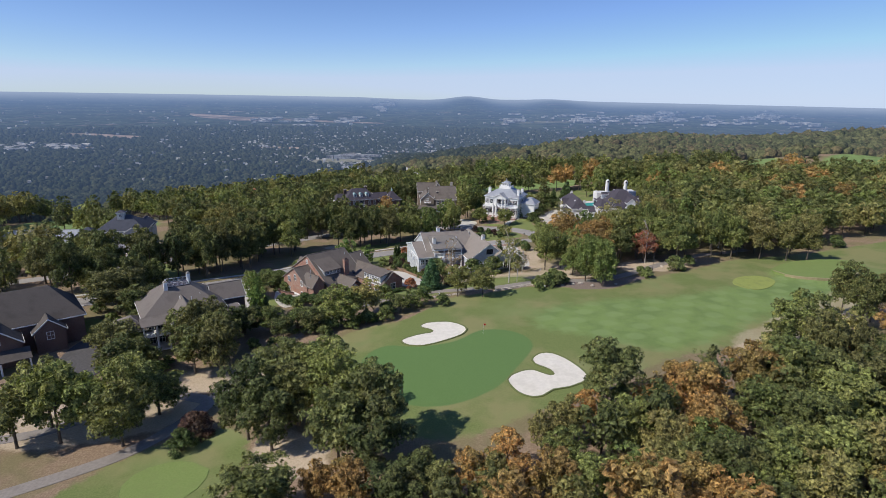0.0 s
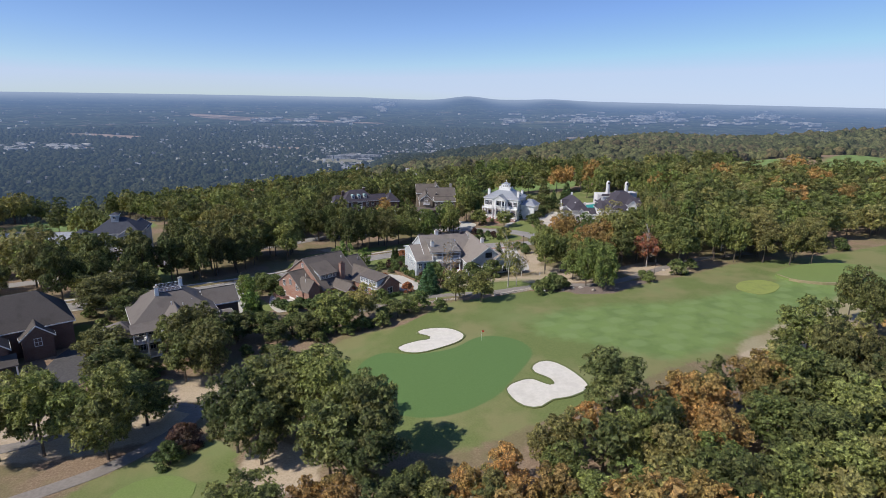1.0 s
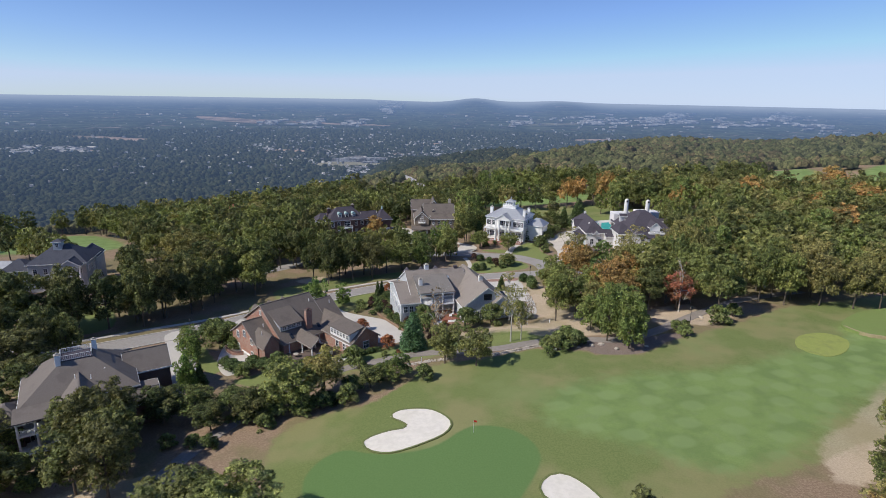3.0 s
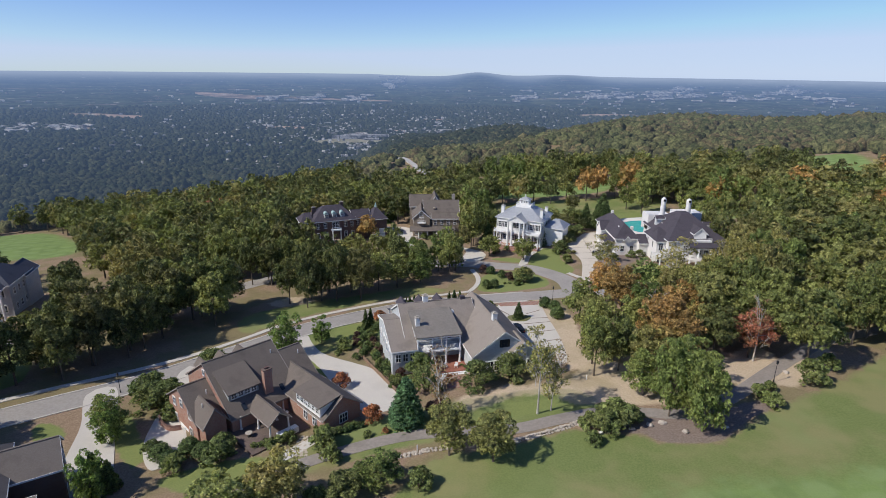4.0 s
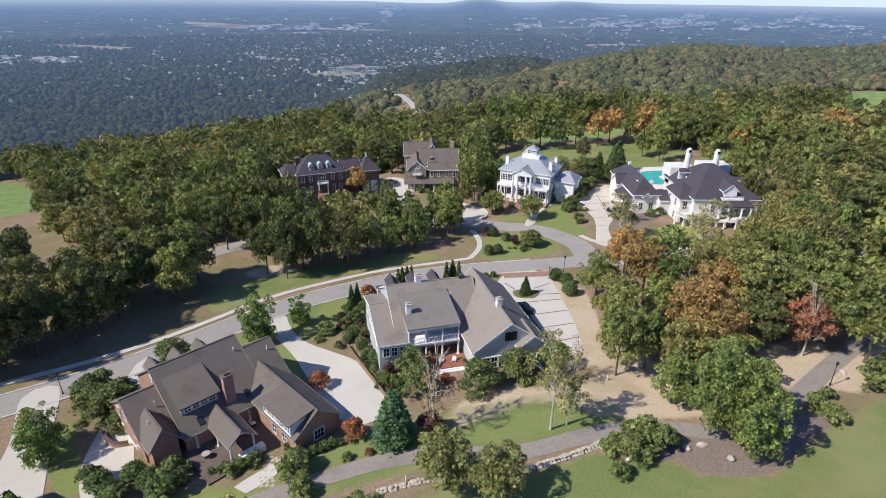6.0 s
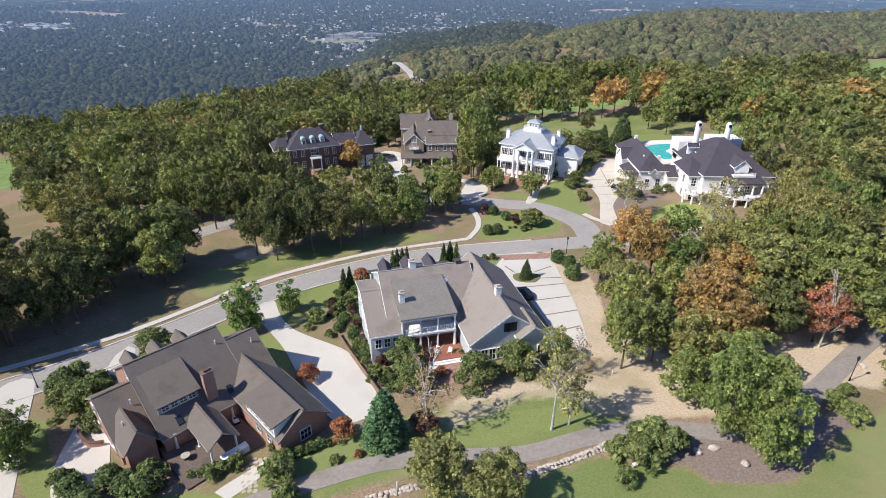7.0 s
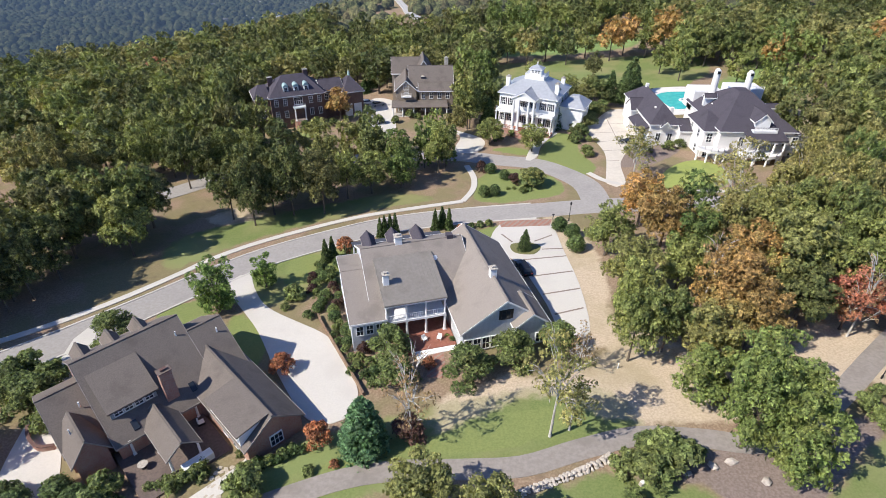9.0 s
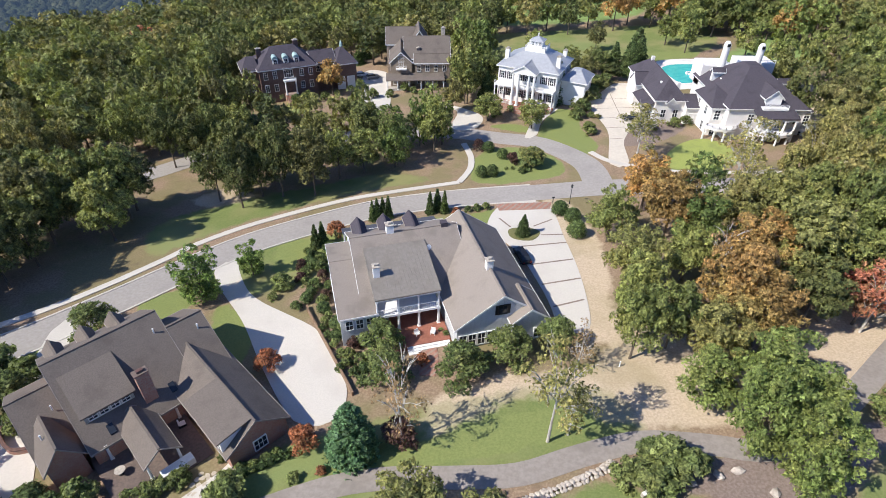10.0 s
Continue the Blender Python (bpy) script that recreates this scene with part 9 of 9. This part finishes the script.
hedge("hedge", [(-27.4, 144.4), (-25.6, 145.0), (-23.9, 145.9), (-22.4, 147.4)], 1.3, 1.3, LEAF["b"], "clipped green hedge along the terrace wall", 81)
hedge("hedge", [(-15.6, 146.7), (-14.0, 147.3), (-12.0, 148.2), (-10.8, 148.9)], 1.1, 1.1, LEAF["c"], "dark clipped hedge against the brick wing", 82)
hedge("hedge", [(9.6, 167.0), (12.4, 167.6), (15.6, 168.6)], 1.0, 1.0, LEAF["b"], "low green hedge under the white house windows", 83)

# golf flag, signs, posts
f = thing("golf_flag", pose(8.3, 112, lz(8.3, 112)), "red flag on a white pole standing in the putting green", "golf flag")
bm = bmesh.new()
add_tube(bm, [(0, 0, -0.1), (0, 0, 1.2), (0, 0, 2.3)], [0.02, 0.018, 0.015], 6)
part("pole", bm, M_WHITE, f)
bm = bmesh.new()
row = [[bm.verts.new((0.02 + 0.5 * u, 0.05 * math.sin(6 * u), z)) for u in np.linspace(0, 1, 6)] for z in (2.28, 1.95)]
for i in range(5):
    bm.faces.new((row[0][i], row[0][i + 1], row[1][i + 1], row[1][i]))
cloth = part("flag", bm, M_FLAG, f)
for x, y, words in ((29.5, 160.7, "short white marker post in the dry grass"), (-1.1, 141.0, "short white marker post by the cart path")):
    p = thing("marker_post", pose(x, y, lz(x, y)), words, "post", "marker posts")
    bm = bmesh.new()
    add_tube(bm, [(0, 0, -0.2), (0, 0, 0.9), (0, 0, 1.0)], [0.09, 0.09, 0.05], 8)
    part("post", bm, M_WHITE, p)
s = thing("tee_sign", pose(27.3, 142.5, lz(27.3, 142.5), 0, 0, 30), "small stone golf marker with a white top", "sign")
block("base", s, -0.4, -0.2, -0.1, 0.4, 0.2, 0.45, M_STONE, "", 0.05)
block("plate", s, -0.3, -0.24, 0.45, 0.3, 0.2, 0.52, M_WHITE, "white plate", 0.01)
for x, y, a in ((28.4, 206.7, 10),):
    mb = thing("mailbox", pose(x, y, lz(x, y), 0, 0, a), "dark mailbox on a post at the kerb", "mailbox", "mailboxes")
    block("post", mb, -0.06, -0.06, -0.2, 0.06, 0.06, 1.05, M_BLACK)
    bm = bmesh.new()
    add_tube(bm, [(-0.25, 0, 1.17), (0, 0, 1.17), (0.25, 0, 1.17)], [0.13, 0.13, 0.13], 10)
    part("box", bm, M_BLACK, mb)

# white inflatable ring in the pool
fl = thing("pool_float", pose(80.2, 277.4, lz(80.2, 277.4) + 0.28), "white inflatable ring floating in the pool", "pool float")
bm = bmesh.new()
ring = [(1.5 * math.cos(a), 1.1 * math.sin(a), 0.0) for a in np.linspace(0, 2 * math.pi, 25)]
add_tube(bm, ring, [0.3] * 25, 8)
part("ring", bm, M_WHITE, fl)
# joints across the mansion's driveway
for i, (a, b) in enumerate((((45.9, 236.0), (49.4, 235.2)), ((46.0, 242.0), (52.0, 241.8)), ((45.6, 248.0), (58.2, 248.4)), ((46.2, 254.6), (58.4, 254.0)), ((50.2, 261.2), (60.2, 260.0)), ((52.0, 243.6), (53.4, 266.0)))):
    ribbon("driveway_joint_%d" % (i + 1), [a, ((a[0] + b[0]) / 2, (a[1] + b[1]) / 2), b], 0.16, M_JOINT, 0.083, "dark joint across the tan driveway", "joint", 0.03)
